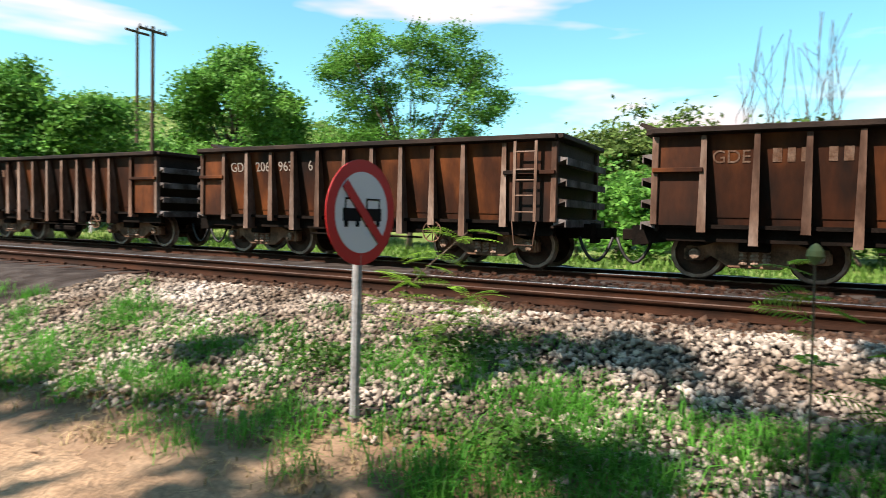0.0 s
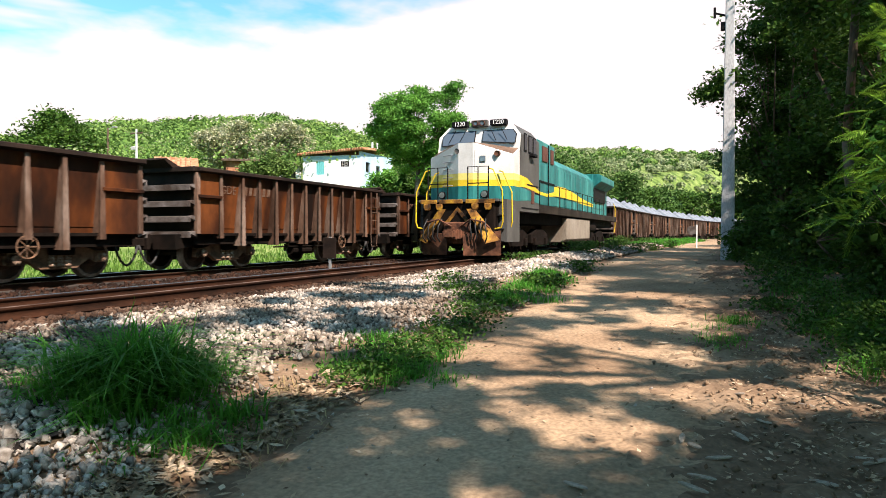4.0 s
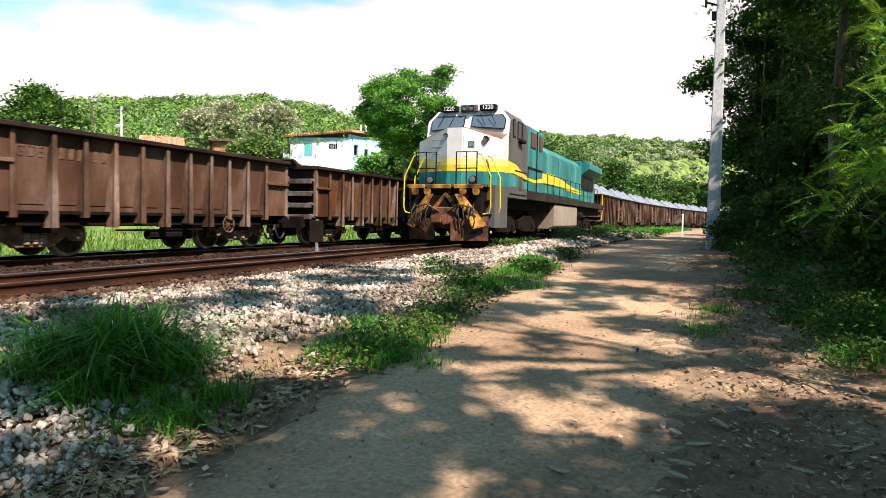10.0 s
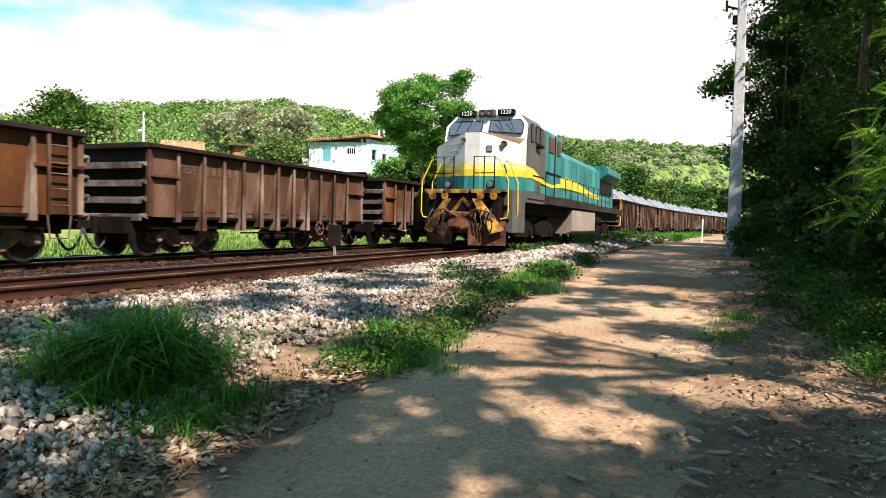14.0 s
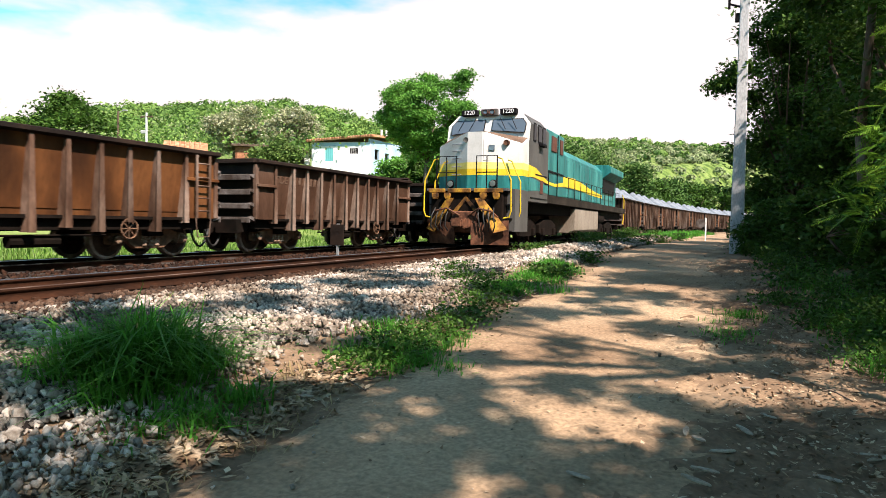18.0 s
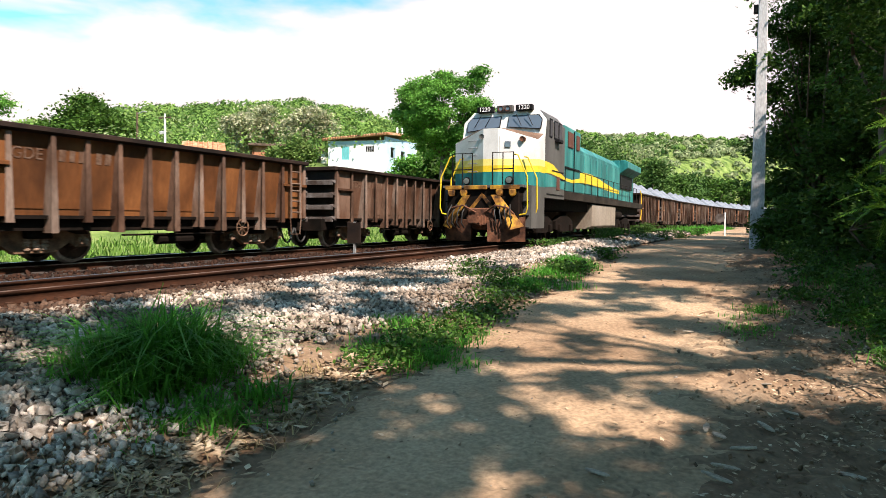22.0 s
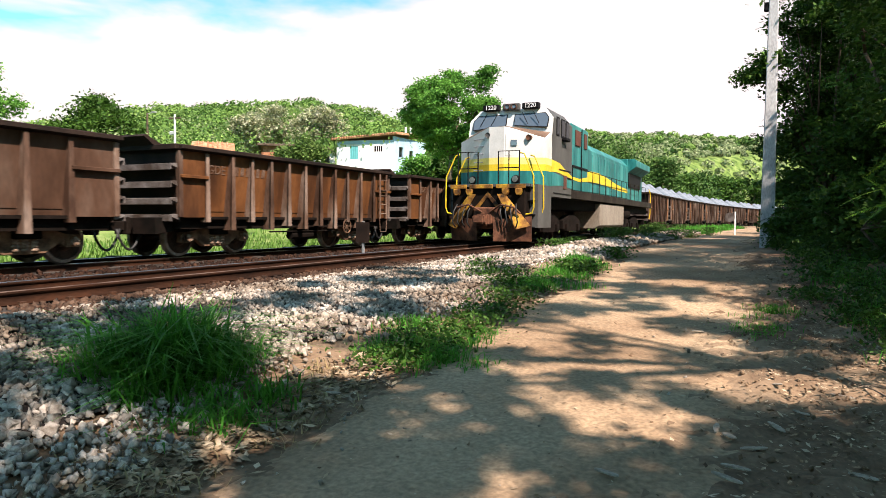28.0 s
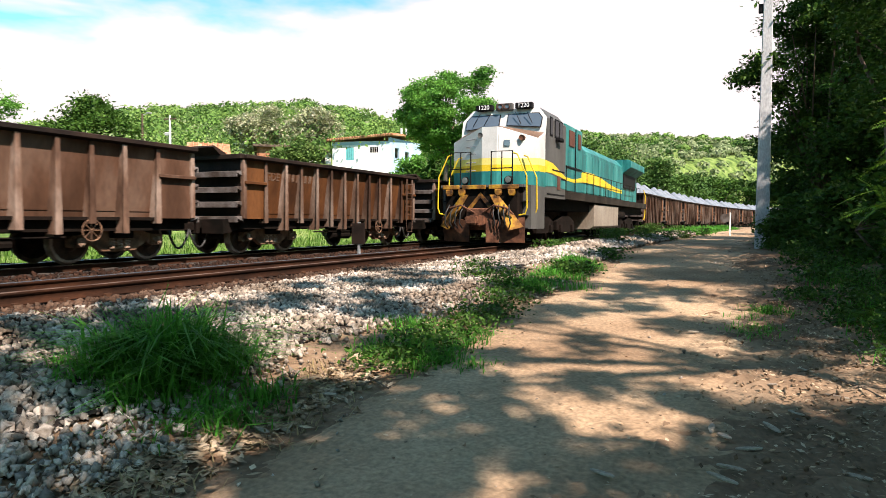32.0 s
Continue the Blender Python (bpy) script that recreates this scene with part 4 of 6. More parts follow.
            box(bm, x0, x1, -0.42, -0.18, z, z + 0.04)
            part("step", bm, BLACK, L)
        for yy, dx in ((-0.62, 0.0), (0.30, 0.04)):
            bm = bmesh.new()
            pipe(bm, [(s * (1.05 + dx), yy, 2.92), (s * (1.18 + dx), yy - 0.02, 2.88), (s * (1.50 + dx), yy - 0.05, 2.2), (s * (1.52 + dx), yy - 0.05, 1.2), (s * (1.46 + dx), yy - 0.03, 1.02), (s * (1.1 + dx), yy, 0.95)], 0.024, 6)
            part("step_rail", bm, YELLOW, L)
    # hood
    bm = bmesh.new()
    hull(bm, [(-1.04, 6.6, 1.94), (1.04, 6.6, 1.94), (1.04, 18.6, 1.94), (-1.04, 18.6, 1.94)], [(-1.04, 6.6, 3.9), (1.04, 6.6, 3.9), (1.04, 18.6, 3.9), (-1.04, 18.6, 3.9)])
    hull(bm, [(-1.04, 6.6, 3.9), (1.04, 6.6, 3.9), (1.04, 18.6, 3.9), (-1.04, 18.6, 3.9)], [(-0.7, 6.6, 4.25), (0.7, 6.6, 4.25), (0.7, 18.6, 4.25), (-0.7, 18.6, 4.25)])
    part("engine_hood", bm, TEAL, L)
    bm = bmesh.new()
    box(bm, -0.98, 0.98, 18.6, 24.0, 1.94, 4.34)
    part("radiator_house", bevelled(bm, 0.02), TEAL, L)
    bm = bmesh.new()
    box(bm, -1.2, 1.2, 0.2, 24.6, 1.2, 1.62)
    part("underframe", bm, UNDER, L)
    # front deck, railings, pilot
    bm = bmesh.new()
    box(bm, -1.38, 1.38, -0.75, 0.5, 1.86, 1.94)
    part("front_deck", bm, SILVER, L)
    bm = bmesh.new()
    for x0, x1 in ((-1.30, -0.72), (-0.62, 0.18), (0.30, 1.28)):
        slab(bm, [(x0, 1.80), (x1, 1.80), (x1, 1.93), (x0, 1.93)], "y", -0.80, -0.74)
    part("deck_edge", bevelled(bm, 0.01), RUSTYEL, L)
    for x0, x1 in ((-1.05, -0.35), (0.35, 1.05)):
        bm = bmesh.new()
        pipe(bm, [(x0, -0.72, 1.94), (x0, -0.72, 2.98), (x1, -0.72, 2.98), (x1, -0.72, 1.94)], 0.024, 6)
        rod(bm, ((x0 + x1) / 2, -0.72, 1.94), ((x0 + x1) / 2, -0.72, 2.98), 0.02, 6)
        rod(bm, (x0, -0.72, 2.45), (x1, -0.72, 2.45), 0.018, 6)
        part("front_railing", bm, BLACK, L)
    bm = bmesh.new()
    box(bm, -1.25, 1.25, -0.70, -0.1, 0.75, 1.86)
    part("pilot_beam", bevelled(bm, 0.03), UNDER, L)
    for s in (1, -1):
        bm = bmesh.new()
        hull(bm, [(s * 0.28, -0.95, 0.12), (s * 1.38, -0.45, 0.12), (s * 1.38, -0.40, 0.12), (s * 0.28, -0.88, 0.12)],
             [(s * 0.28, -0.98, 0.80), (s * 1.42, -0.62, 0.92), (s * 1.42, -0.55, 0.92), (s * 0.28, -0.90, 0.80)])
        part("snow_plough", bm, SHOE, L)
        bm = bmesh.new()
        hull(bm, [(s * 1.02, -0.90, 0.50), (s * 1.42, -0.66, 0.62), (s * 0.62, -0.80, 1.62), (s * 0.36, -0.84, 1.62)], [(s * 1.02, -0.93, 0.50), (s * 1.42, -0.69, 0.62), (s * 0.62, -0.84, 1.62), (s * 0.36, -0.88, 1.62)])
        part("hazard_stripe", bm, RUSTYEL, L)
        for k in range(4):
            bm = bmesh.new()
            x = 0.5 + 0.17 * k
            pipe(bm, [(s * x, -0.86, 1.30), (s * (x + 0.05), -1.05, 1.05), (s * (x + 0.10), -1.02, 0.72), (s * (x + 0.02), -0.95, 0.55)], 0.024, 6)
            part("brake_hose", bm, HOSE, L, smooth=True)
        for x in (0.62, 1.06):
            bm = bmesh.new()
            slab(bm, [(s * x - 0.06, 1.58), (s * x + 0.06, 1.58), (s * x + 0.11, 1.68), (s * x + 0.11, 1.79), (s * x - 0.11, 1.79), (s * x - 0.11, 1.68)], "y", -0.86, -0.70)
            part("pilot_bracket", bevelled(bm, 0.02, 1), RUSTYEL, L)
        bm = bmesh.new()
        slab(bm, [(s * 0.0, 1.70), (s * 0.0, 1.54), (s * 0.40, 1.06), (s * 0.50, 1.14)], "y", -0.735, -0.712)
        part("chevron", bm, RUSTYEL, L)
        bm = bmesh.new()
        pipe(bm, [(s * 0.15, -0.86, 1.05), (s * 0.55, -1.0, 1.28), (s * 0.95, -0.98, 1.20), (s * 1.15, -0.85, 1.0)], 0.03, 6)
        part("cut_lever", bm, SHOE, L)
    bm = bmesh.new()
    box(bm, -0.20, 0.20, -1.25, -0.70, 0.62, 0.98)
    box(bm, -0.26, 0.14, -1.42, -1.15, 0.68, 0.95)
    part("coupler", bevelled(bm, 0.04, 2), SHOE, L)
    bm = bmesh.new()
    box(bm, -0.45, 0.45, -0.86, -0.68, 0.5, 1.2)
    part("draft_pocket", bevelled(bm, 0.04), SHOE, L)
    return L


loco()


# ---- plants ----
def leaf_cloud(name, centres, size, mat, parent, rng, long=1.8, flat=0.35, facing=None):
    """One mesh of pointed leaves at the given places; facing: which way their flat sides turn."""
    n = len(centres)
    d = rng.normal(size=(n, 3)); d[:, 2] *= 0.6
    d /= np.linalg.norm(d, axis=1, keepdims=True)
    up = rng.normal(size=(n, 3)) * (1 - flat) + np.array([0, 0, flat * 2])
    if facing is not None:
        up = facing + rng.normal(0, 0.3, (n, 3))
        d -= up * (np.sum(d * up, axis=1, keepdims=True) / np.sum(up * up, axis=1, keepdims=True))
        d /= np.linalg.norm(d, axis=1, keepdims=True) + 1e-9
    w = np.cross(d, up); w /= np.linalg.norm(w, axis=1, keepdims=True) + 1e-9
    s = (size * rng.uniform(0.6, 1.3, (n, 1)))
    verts = np.stack([centres - d * s * 0.5 * long, centres + w * s * 0.5, centres + d * s * 0.5 * long, centres - w * s * 0.5], 1).reshape(-1, 3)
    return mesh_object(name, verts, np.arange(4 * n).reshape(n, 4), mat, parent)


def clumps(rng, lobes, per, fill=0.35):
    """Clump centres scattered near the surface of ellipsoid lobes (cx, cy, cz, rx, ry, rz)."""
    out = []
    for cx, cy, cz, rx, ry, rz in lobes:
        k = int(per)
        d = rng.normal(size=(k, 3))
        d /= np.linalg.norm(d, axis=1, keepdims=True)
        bumps = rng.normal(size=(9, 3))
        bumps /= np.linalg.norm(bumps, axis=1, keepdims=True)
        knob = np.clip(d @ bumps.T, 0, 1).max(axis=1, keepdims=True) ** 5
        rad = (0.74 + 0.42 * knob) * (1 - fill * rng.random((k, 1)) ** 1.3 * 1.3)
        out.append(np.array([cx, cy, cz]) + d * rad * np.array([rx, ry, rz]))
    return np.concatenate(out)


latest = []


def tree(name, base, lobes, leaves, leaf, mat, label, trunk=0.25, per=40, spread_r=0.5, seed=1, stems=1, limbs=14, category="tree", group="", top=None):
    """top: the height above sea level that the crown reaches."""
    rng = np.random.default_rng(seed)
    bx, by = base
    bz = float(ground_z(bx, by)) - 0.1
    if top is not None:
        k = (top - bz) / max(l[2] + l[5] + spread_r * 0.4 for l in lobes)
        lobes = [(a, b, c * k, d, e, f * max(1.0, k * 0.9)) for a, b, c, d, e, f in lobes]
    t = thing(name, Matrix.Translation((bx, by, bz)), label, category, group)
    latest.append(t)
    cl = clumps(rng, lobes, per)
    k = max(1, leaves // len(cl))
    pts = (cl[:, None, :] + rng.normal(size=(len(cl), k, 3)) * spread_r * np.array([1, 1, 0.55])).reshape(-1, 3)
    leaf_cloud("crown", pts, leaf, mat, t, rng)
    low = min(l[2] - l[5] * 0.2 for l in lobes)
    for s in range(stems):
        bm = bmesh.new()
        off = Vector((rng.normal() * 0.15 * (stems > 1), rng.normal() * 0.15 * (stems > 1), 0))
        lean = Vector((rng.normal() * 0.25, rng.normal() * 0.25, max(low, 0.8)))
        mid = lean * 0.5 + Vector((rng.normal() * 0.1, rng.normal() * 0.1, 0))
        rod(bm, off, off + mid, trunk, 9, trunk * 0.82)
        rod(bm, off + mid, off + lean, trunk * 0.82, 9, trunk * 0.65)
        part("trunk", bm, BARK, t, smooth=True)
        pick = cl[rng.choice(len(cl), min(limbs, len(cl)), replace=False)]
        bm = bmesh.new()
        for p in pick:
            p = Vector(p)
            a = off + lean
            m = a.lerp(p, 0.5) + Vector((rng.normal() * 0.2, rng.normal() * 0.2, rng.random() * 0.3))
            rod(bm, a, m, trunk * 0.40, 6, trunk * 0.25)
            rod(bm, m, p, trunk * 0.25, 6, trunk * 0.08)
        part("limb", bm, BARK, t, smooth=True)
    return t


def fronds(name, tips, towards, length, mat, parent, rng, pairs=9, leaflet=0.085):
    """One mesh of feathery leaves: a drooping midrib with pairs of narrow leaflets."""
    n = len(tips)
    d = towards / np.linalg.norm(towards, axis=1, keepdims=True)
    side = np.cross(d, np.array([0, 0, 1.0]) + rng.normal(0, 0.35, (n, 3)))
    side /= np.linalg.norm(side, axis=1, keepdims=True) + 1e-9
    size = length * rng.uniform(0.6, 1.25, (n, 1))
    out = []
    for i in range(pairs):
        f = (i + 0.6) / pairs
        at = tips + d * size * f - np.array([0, 0, 1.0]) * size * 0.28 * f * f
        reach = leaflet * (0.45 + 1.1 * math.sin(math.pi * min(1, f * 0.85 + 0.12)))
        for sgn in (1, -1):
            o = side * sgn * 0.9 + d * 0.45
            w = d * leaflet * 0.16
            droop = np.array([0, 0, -0.25]) * reach
            out.append(np.stack([at - w, at + o * reach * 0.5 + w * 0.9 + droop * 0.3, at + o * reach + droop, at + o * reach * 0.5 - w * 0.9 + droop * 0.3], 1))
        
    wr = side * leaflet * 0.06
    end = tips + d * size - np.array([0, 0, 0.28]) * size
    mid = tips + d * size * 0.5 - np.array([0, 0, 0.07]) * size
    out.append(np.stack([tips - wr, tips + wr, mid + wr, mid - wr], 1))
    out.append(np.stack([mid - wr, mid + wr, end + wr * 0.4, end - wr * 0.4], 1))
    v = np.concatenate(out, 0).reshape(-1, 3)
    return mesh_object(name, v, np.arange(len(v)).reshape(-1, 4), mat, parent)


def spray(t, lobes, count, length, mat, seed, leaflet=0.085, pairs=9):
    """Feathery leaves round the lobes of a tree's crown."""
    rng = np.random.default_rng(seed)
    tips, to = [], []
    for cx, cy, cz, rx, ry, rz in lobes:
        k = count // len(lobes)
        d = rng.normal(size=(k, 3))
        d /= np.linalg.norm(d, axis=1, keepdims=True)
        tips.append(np.array([cx, cy, cz]) + d * np.array([rx, ry, rz]) * rng.uniform(0.75, 1.08, (k, 1)))
        to.append(d * np.array([1, 1, 0.5]) + rng.normal(0, 0.45, (k, 3)))
    return fronds("leaf_spray", np.concatenate(tips), np.concatenate(to), length, mat, t, rng, pairs, leaflet)


def ragged(n, wide, high, centre, r0, seed):
    """Many small lobes round a core, for an uneven crown."""
    rng = np.random.default_rng(seed)
    out = [(0, 0, centre, wide * 0.62, wide * 0.62, high * 0.66)]
    for _ in range(n):
        d = rng.normal(size=3)
        d /= np.linalg.norm(d)
        r = r0 * rng.uniform(0.6, 1.35)
        out.append((d[0] * wide * 0.85, d[1] * wide * 0.85, centre + d[2] * high * 0.85, r, r, r * 0.72))
    return out


def polar(bearing, r):
    return (-r * math.sin(radians(bearing)), r * math.cos(radians(bearing)))


def build_trees():
    # big tree beside the locomotive
    big = ragged(34, 3.5, 2.7, 9.6, 1.0, 211)
    tree("tree", polar(24.8, 52), big + [(2.7, 0.9, 12.3, 0.8, 0.8, 0.7), (2.1, 0.7, 11.6, 1.0, 1.0, 0.8), (-3.2, -1.2, 9.2, 0.9, 0.9, 0.7), (0.6, 0.4, 6.4, 1.5, 1.4, 1.2), (2.0, 0.6, 6.8, 1.4, 1.3, 1.0), (-1.2, -0.4, 6.9, 1.3, 1.2, 1.0), (2.8, 1.0, 8.2, 1.1, 1.1, 1.0)], 66000, 0.115, LEAF,
         "tall leafy green tree beside the white house", 0.26, 22, 0.26, 11, limbs=22)
    tree("tree", polar(61.2, 42), ragged(18, 2.2, 1.9, 5.4, 0.7, 212) + [(-0.6, 1.2, 7.6, 0.7, 0.7, 0.5), (0.9, -1.6, 7.2, 0.7, 0.7, 0.6)], 30000, 0.10, LEAF,
         "rounded green tree in the field", 0.2, 24, 0.24, 12, top=10.2, limbs=18)
    tall = [(-0.6, 0.8, 9.6, 1.6, 1.6, 0.7), (1.4, -1.5, 9.2, 1.5, 1.5, 0.6), (-1.2, 2.4, 8.6, 1.4, 1.4, 0.7), (1.6, -3.0, 8.3, 1.2, 1.2, 0.6), (0.4, 0.2, 7.6, 1.7, 1.7, 0.7), (-1.3, 3.0, 6.9, 1.3, 1.2, 0.8),
            (1.2, -2.2, 6.6, 1.4, 1.4, 0.7), (-0.8, 1.4, 5.6, 1.6, 1.6, 0.9), (0.9, -1.0, 5.2, 1.5, 1.5, 0.9), (1.6, -2.8, 4.4, 1.3, 1.3, 0.9), (-1.2, 2.6, 4.2, 1.5, 1.5, 1.0), (0.2, 0.4, 3.4, 1.8, 1.8, 1.2)]
    tall = [(a, b, c, d * 1.22, e * 1.22, f * 1.35) for a, b, c, d, e, f in tall]
    tree("tree", polar(121.6, 32), tall, 52000, 0.085, LEAF,
         "spreading feathery green tree with gaps in its crown", 0.17, 26, 0.32, 13, limbs=34, top=10.9)
    tree("tree", polar(136.2, 34), ragged(22, 2.9, 2.6, 4.6, 0.9, 213) + [(-0.9, -0.9, 7.6, 1.1, 1.1, 0.9), (-0.5, -0.4, 6.6, 1.4, 1.4, 1.0), (1.5, 2.2, 5.4, 1.0, 1.0, 0.8), (-1.7, -2.0, 4.0, 1.3, 1.3, 1.2)], 46000, 0.12, LEAF,
         "broad bushy bright green tree behind the wagons", 0.3, 24, 0.30, 14, top=10.7, limbs=20)
    tree("tree", polar(149.5, 36), ragged(14, 3.4, 2.4, 4.4, 1.1, 214), 26000, 0.14, LEAF,
         "green bushy tree behind the wagons", 0.3, 24, 0.36, 15, top=8.4)
    tree("tree", polar(143.5, 46), [(0, 0, 3.0, 4.5, 3, 2.0), (-4, 0, 2.4, 3.5, 3, 1.8), (4.0, -2, 2.8, 3.5, 3, 1.9)], 14000, 0.26, LEAF,
         "low spreading green thicket behind the wagons", 0.2, 50, 0.6, 18, top=6.8)
    tree("tree", polar(128, 44), [(0, 0, 3.0, 4.5, 3, 2.0), (-4, 0, 2.4, 3.5, 3, 1.8), (4.0, -2, 2.8, 3.5, 3, 1.9)], 14000, 0.26, DUSTYLEAF,
         "low dusty green thicket behind the wagons", 0.2, 50, 0.6, 19, top=6.4)
    tree("bush", polar(103.8, 34), [(0, 0, 2.6, 2.0, 1.8, 1.6), (0.5, 1.9, 2.2, 1.6, 1.6, 1.3), (-0.5, -1.8, 2.4, 1.6, 1.6, 1.4)], 13000, 0.17, DUSTYLEAF,
         "pale green roadside bush behind the wagons", 0.12, 50, 0.40, 20, category="bush", top=7.7)
    tree("bush", polar(98.6, 35), [(0, 0, 2.5, 1.8, 1.8, 1.5), (0.3, 1.9, 2.2, 1.5, 1.5, 1.3), (-0.3, -1.7, 2.3, 1.4, 1.4, 1.4)], 12000, 0.17, DUSTYLEAF,
         "pale dusty green bush behind the wagons", 0.12, 50, 0.40, 120, category="bush", top=7.5)
    for b, seed in ((107, 91), (98, 92), (86, 93)):
        tree("bush", polar(b, 27), [(0, 0, 1.4, 2.2, 2.0, 1.3), (0.4, 1.9, 1.2, 1.8, 1.8, 1.1), (-0.4, -1.9, 1.3, 1.8, 1.8, 1.1)], 9000, 0.15, LEAF,
             "green leafy bush growing beyond the tracks", 0.08, 60, 0.34, seed, category="bush", group="field bushes", top=4.4)
    tree("bush", polar(91, 30), [(0, 0, 2.6, 1.8, 1.8, 1.7), (0.9, 1.4, 2.2, 1.5, 1.5, 1.5), (-0.9, -1.3, 2.4, 1.3, 1.3, 1.5)], 9000, 0.18, LEAFDARK,
         "tangled dark green shrub below dead stalks", 0.12, 50, 0.42, 26, category="bush", top=6.6)
    tree("bush", polar(79, 36), [(0, 0, 2.0, 2.2, 2.2, 1.2), (0.6, 2.6, 1.6, 2.2, 2.2, 1.2), (-0.6, -2.6, 1.8, 2.2, 2.2, 1.2)], 11000, 0.19, DUSTYLEAF,
         "pale green bush in the field", 0.1, 50, 0.45, 27, category="bush", top=6.6)
    tree("tree", polar(53.2, 90), [(0, 0, 6.0, 4.5, 4, 3.6), (-3, 0, 4, 4, 3, 3), (3.4, 0, 5.4, 3.2, 3, 3.0), (0.4, 0, 8.6, 1.0, 1.0, 1.4)], 22000, 0.26, LEAFDARK,
         "dark green tree clump at the foot of the hill", 0.4, 50, 0.8, 16, top=16.0)
    for b, r, seed, top in ((40.9, 86, 17, 16.2), (36.2, 84, 28, 16.0)):
        tree("tree", polar(b, r), ragged(16, 3.0, 1.9, 3.4, 1.0, seed), 15000, 0.19, BLOSSOM,
             "pale tree covered in cream blossom by the houses", 0.2, 30, 0.5, seed, limbs=20, group="blossoming trees", top=top)
    tree("tree", polar(11.5, 75), [(0, 0, 4.0, 4.0, 3.4, 3.6), (1.6, 0.5, 3.2, 2.2, 3, 2.6), (-2.8, 0, 4.4, 2.8, 2.4, 2.8), (-6, 0, 2.6, 3, 3, 2.4)], 18000, 0.22, WOODSDEEP,
         "bright green trees beyond the locomotive", 0.3, 50, 0.7, 29, top=12.4)
    for b, r, mat, seed, top in ((5.6, 108, LEAFDARK, 94, 9.5), (7.2, 100, WOODSDEEP, 95, 12.0), (15.5, 84, LEAFDARK, 96, 12.6), (19.0, 92, WOODSDEEP, 97, 13.0)):
        tree("tree", polar(b, r), [(0, 0, 4.0, 3.4, 3.2, 3.0), (2.6, 0.5, 3.0, 2.6, 2.6, 2.4), (-2.4, 0, 3.6, 2.4, 2.4, 2.6), (0.4, 0, 6.4, 1.6, 1.6, 1.4)], 7000, 0.26, mat,
             "rounded green tree at the foot of the far slope", 0.25, 50, 0.55, seed, group="far trees", top=top)
    for b, r, mat, seed, top in ((2.4, 132, LEAFDARK, 101, 10.5), (-1.0, 160, WOODSDEEP, 102, 12.5), (5.2, 124, WOODSDEEP, 103, 10.5), (8.6, 112, WOODSDEEP, 104, 11.5), (4.0, 150, WOODSDEEP, 105, 12.5), (0.8, 150, LEAFDARK, 106, 11.5)):
        tree("tree", polar(b, r), ragged(12, 5.2, 3.6, 4.6, 1.9, seed), 9000, 0.34, mat, "broad green tree on the far slope behind the train", 0.3, 26, 0.6, seed, group="far trees", top=top)
    tree("bush", polar(37.4, 66), [(0, 0, 1.8, 1.2, 1.2, 1.3), (1.0, 0.6, 1.5, 0.9, 0.9, 1.1), (-1.4, -0.9, 1.2, 0.9, 0.9, 1.0)], 5000, 0.18, DUSTYLEAF,
         "dusty green bush growing between the houses", 0.06, 40, 0.32, 38, category="bush", top=9.6)
    tree("bush", polar(28.2, 62), [(0, 0, 1.6, 0.9, 0.9, 1.2), (0.9, 0.3, 1.9, 0.8, 0.8, 1.3), (-0.8, -0.2, 1.0, 0.8, 0.8, 0.8)], 5000, 0.16, LEAF,
         "leafy green bush against the house wall", 0.06, 40, 0.3, 39, category="bush", top=8.6)
    tree("bush", polar(25.6, 60), [(0, 0, 1.6, 1.6, 1.4, 1.3), (1.6, 0.4, 1.3, 1.2, 1.2, 1.1), (-2.2, 0.4, 1.0, 1.4, 1.2, 0.8)], 6000, 0.34, LEAFDARK,
         "broad-leaved dark bush in front of the house", 0.08, 40, 0.35, 40, category="bush", top=8.8)
    # roadside trees: uneven crowns made of many small boughs
    def boughs(seed, count, z0, z1, reach, r0=0.55):
        rng = np.random.default_rng(seed)
        out = []
        for _ in range(count):
            a, z = rng.uniform(0, 2 * math.pi), rng.uniform(z0, z1)
            k = reach * rng.uniform(0.25, 1.1) * (1.05 - 0.45 * abs(2 * (z - z0) / (z1 - z0) - 1))
            r = r0 * rng.uniform(0.6, 1.4)
            out.append((k * math.cos(a), k * math.sin(a), z, r * 1.15, r * 1.15, r * 0.62))
        return out
    # dark leaf colour here carries the deep shade inside these crowns
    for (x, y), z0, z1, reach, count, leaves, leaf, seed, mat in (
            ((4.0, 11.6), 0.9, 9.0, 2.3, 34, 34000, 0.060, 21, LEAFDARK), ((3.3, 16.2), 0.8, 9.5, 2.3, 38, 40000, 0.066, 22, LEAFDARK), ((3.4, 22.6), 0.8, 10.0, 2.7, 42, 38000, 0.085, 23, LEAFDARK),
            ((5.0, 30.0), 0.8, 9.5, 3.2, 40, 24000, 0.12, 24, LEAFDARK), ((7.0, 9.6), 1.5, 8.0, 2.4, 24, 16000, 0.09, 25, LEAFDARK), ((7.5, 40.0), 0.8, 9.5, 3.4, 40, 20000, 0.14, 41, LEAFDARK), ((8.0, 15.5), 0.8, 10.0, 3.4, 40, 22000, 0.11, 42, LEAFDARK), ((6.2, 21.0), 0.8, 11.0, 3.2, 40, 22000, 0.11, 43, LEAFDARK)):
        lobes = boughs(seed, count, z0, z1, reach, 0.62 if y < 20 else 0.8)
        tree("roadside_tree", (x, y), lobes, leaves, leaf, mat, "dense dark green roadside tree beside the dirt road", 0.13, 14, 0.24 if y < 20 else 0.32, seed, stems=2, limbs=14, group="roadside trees")
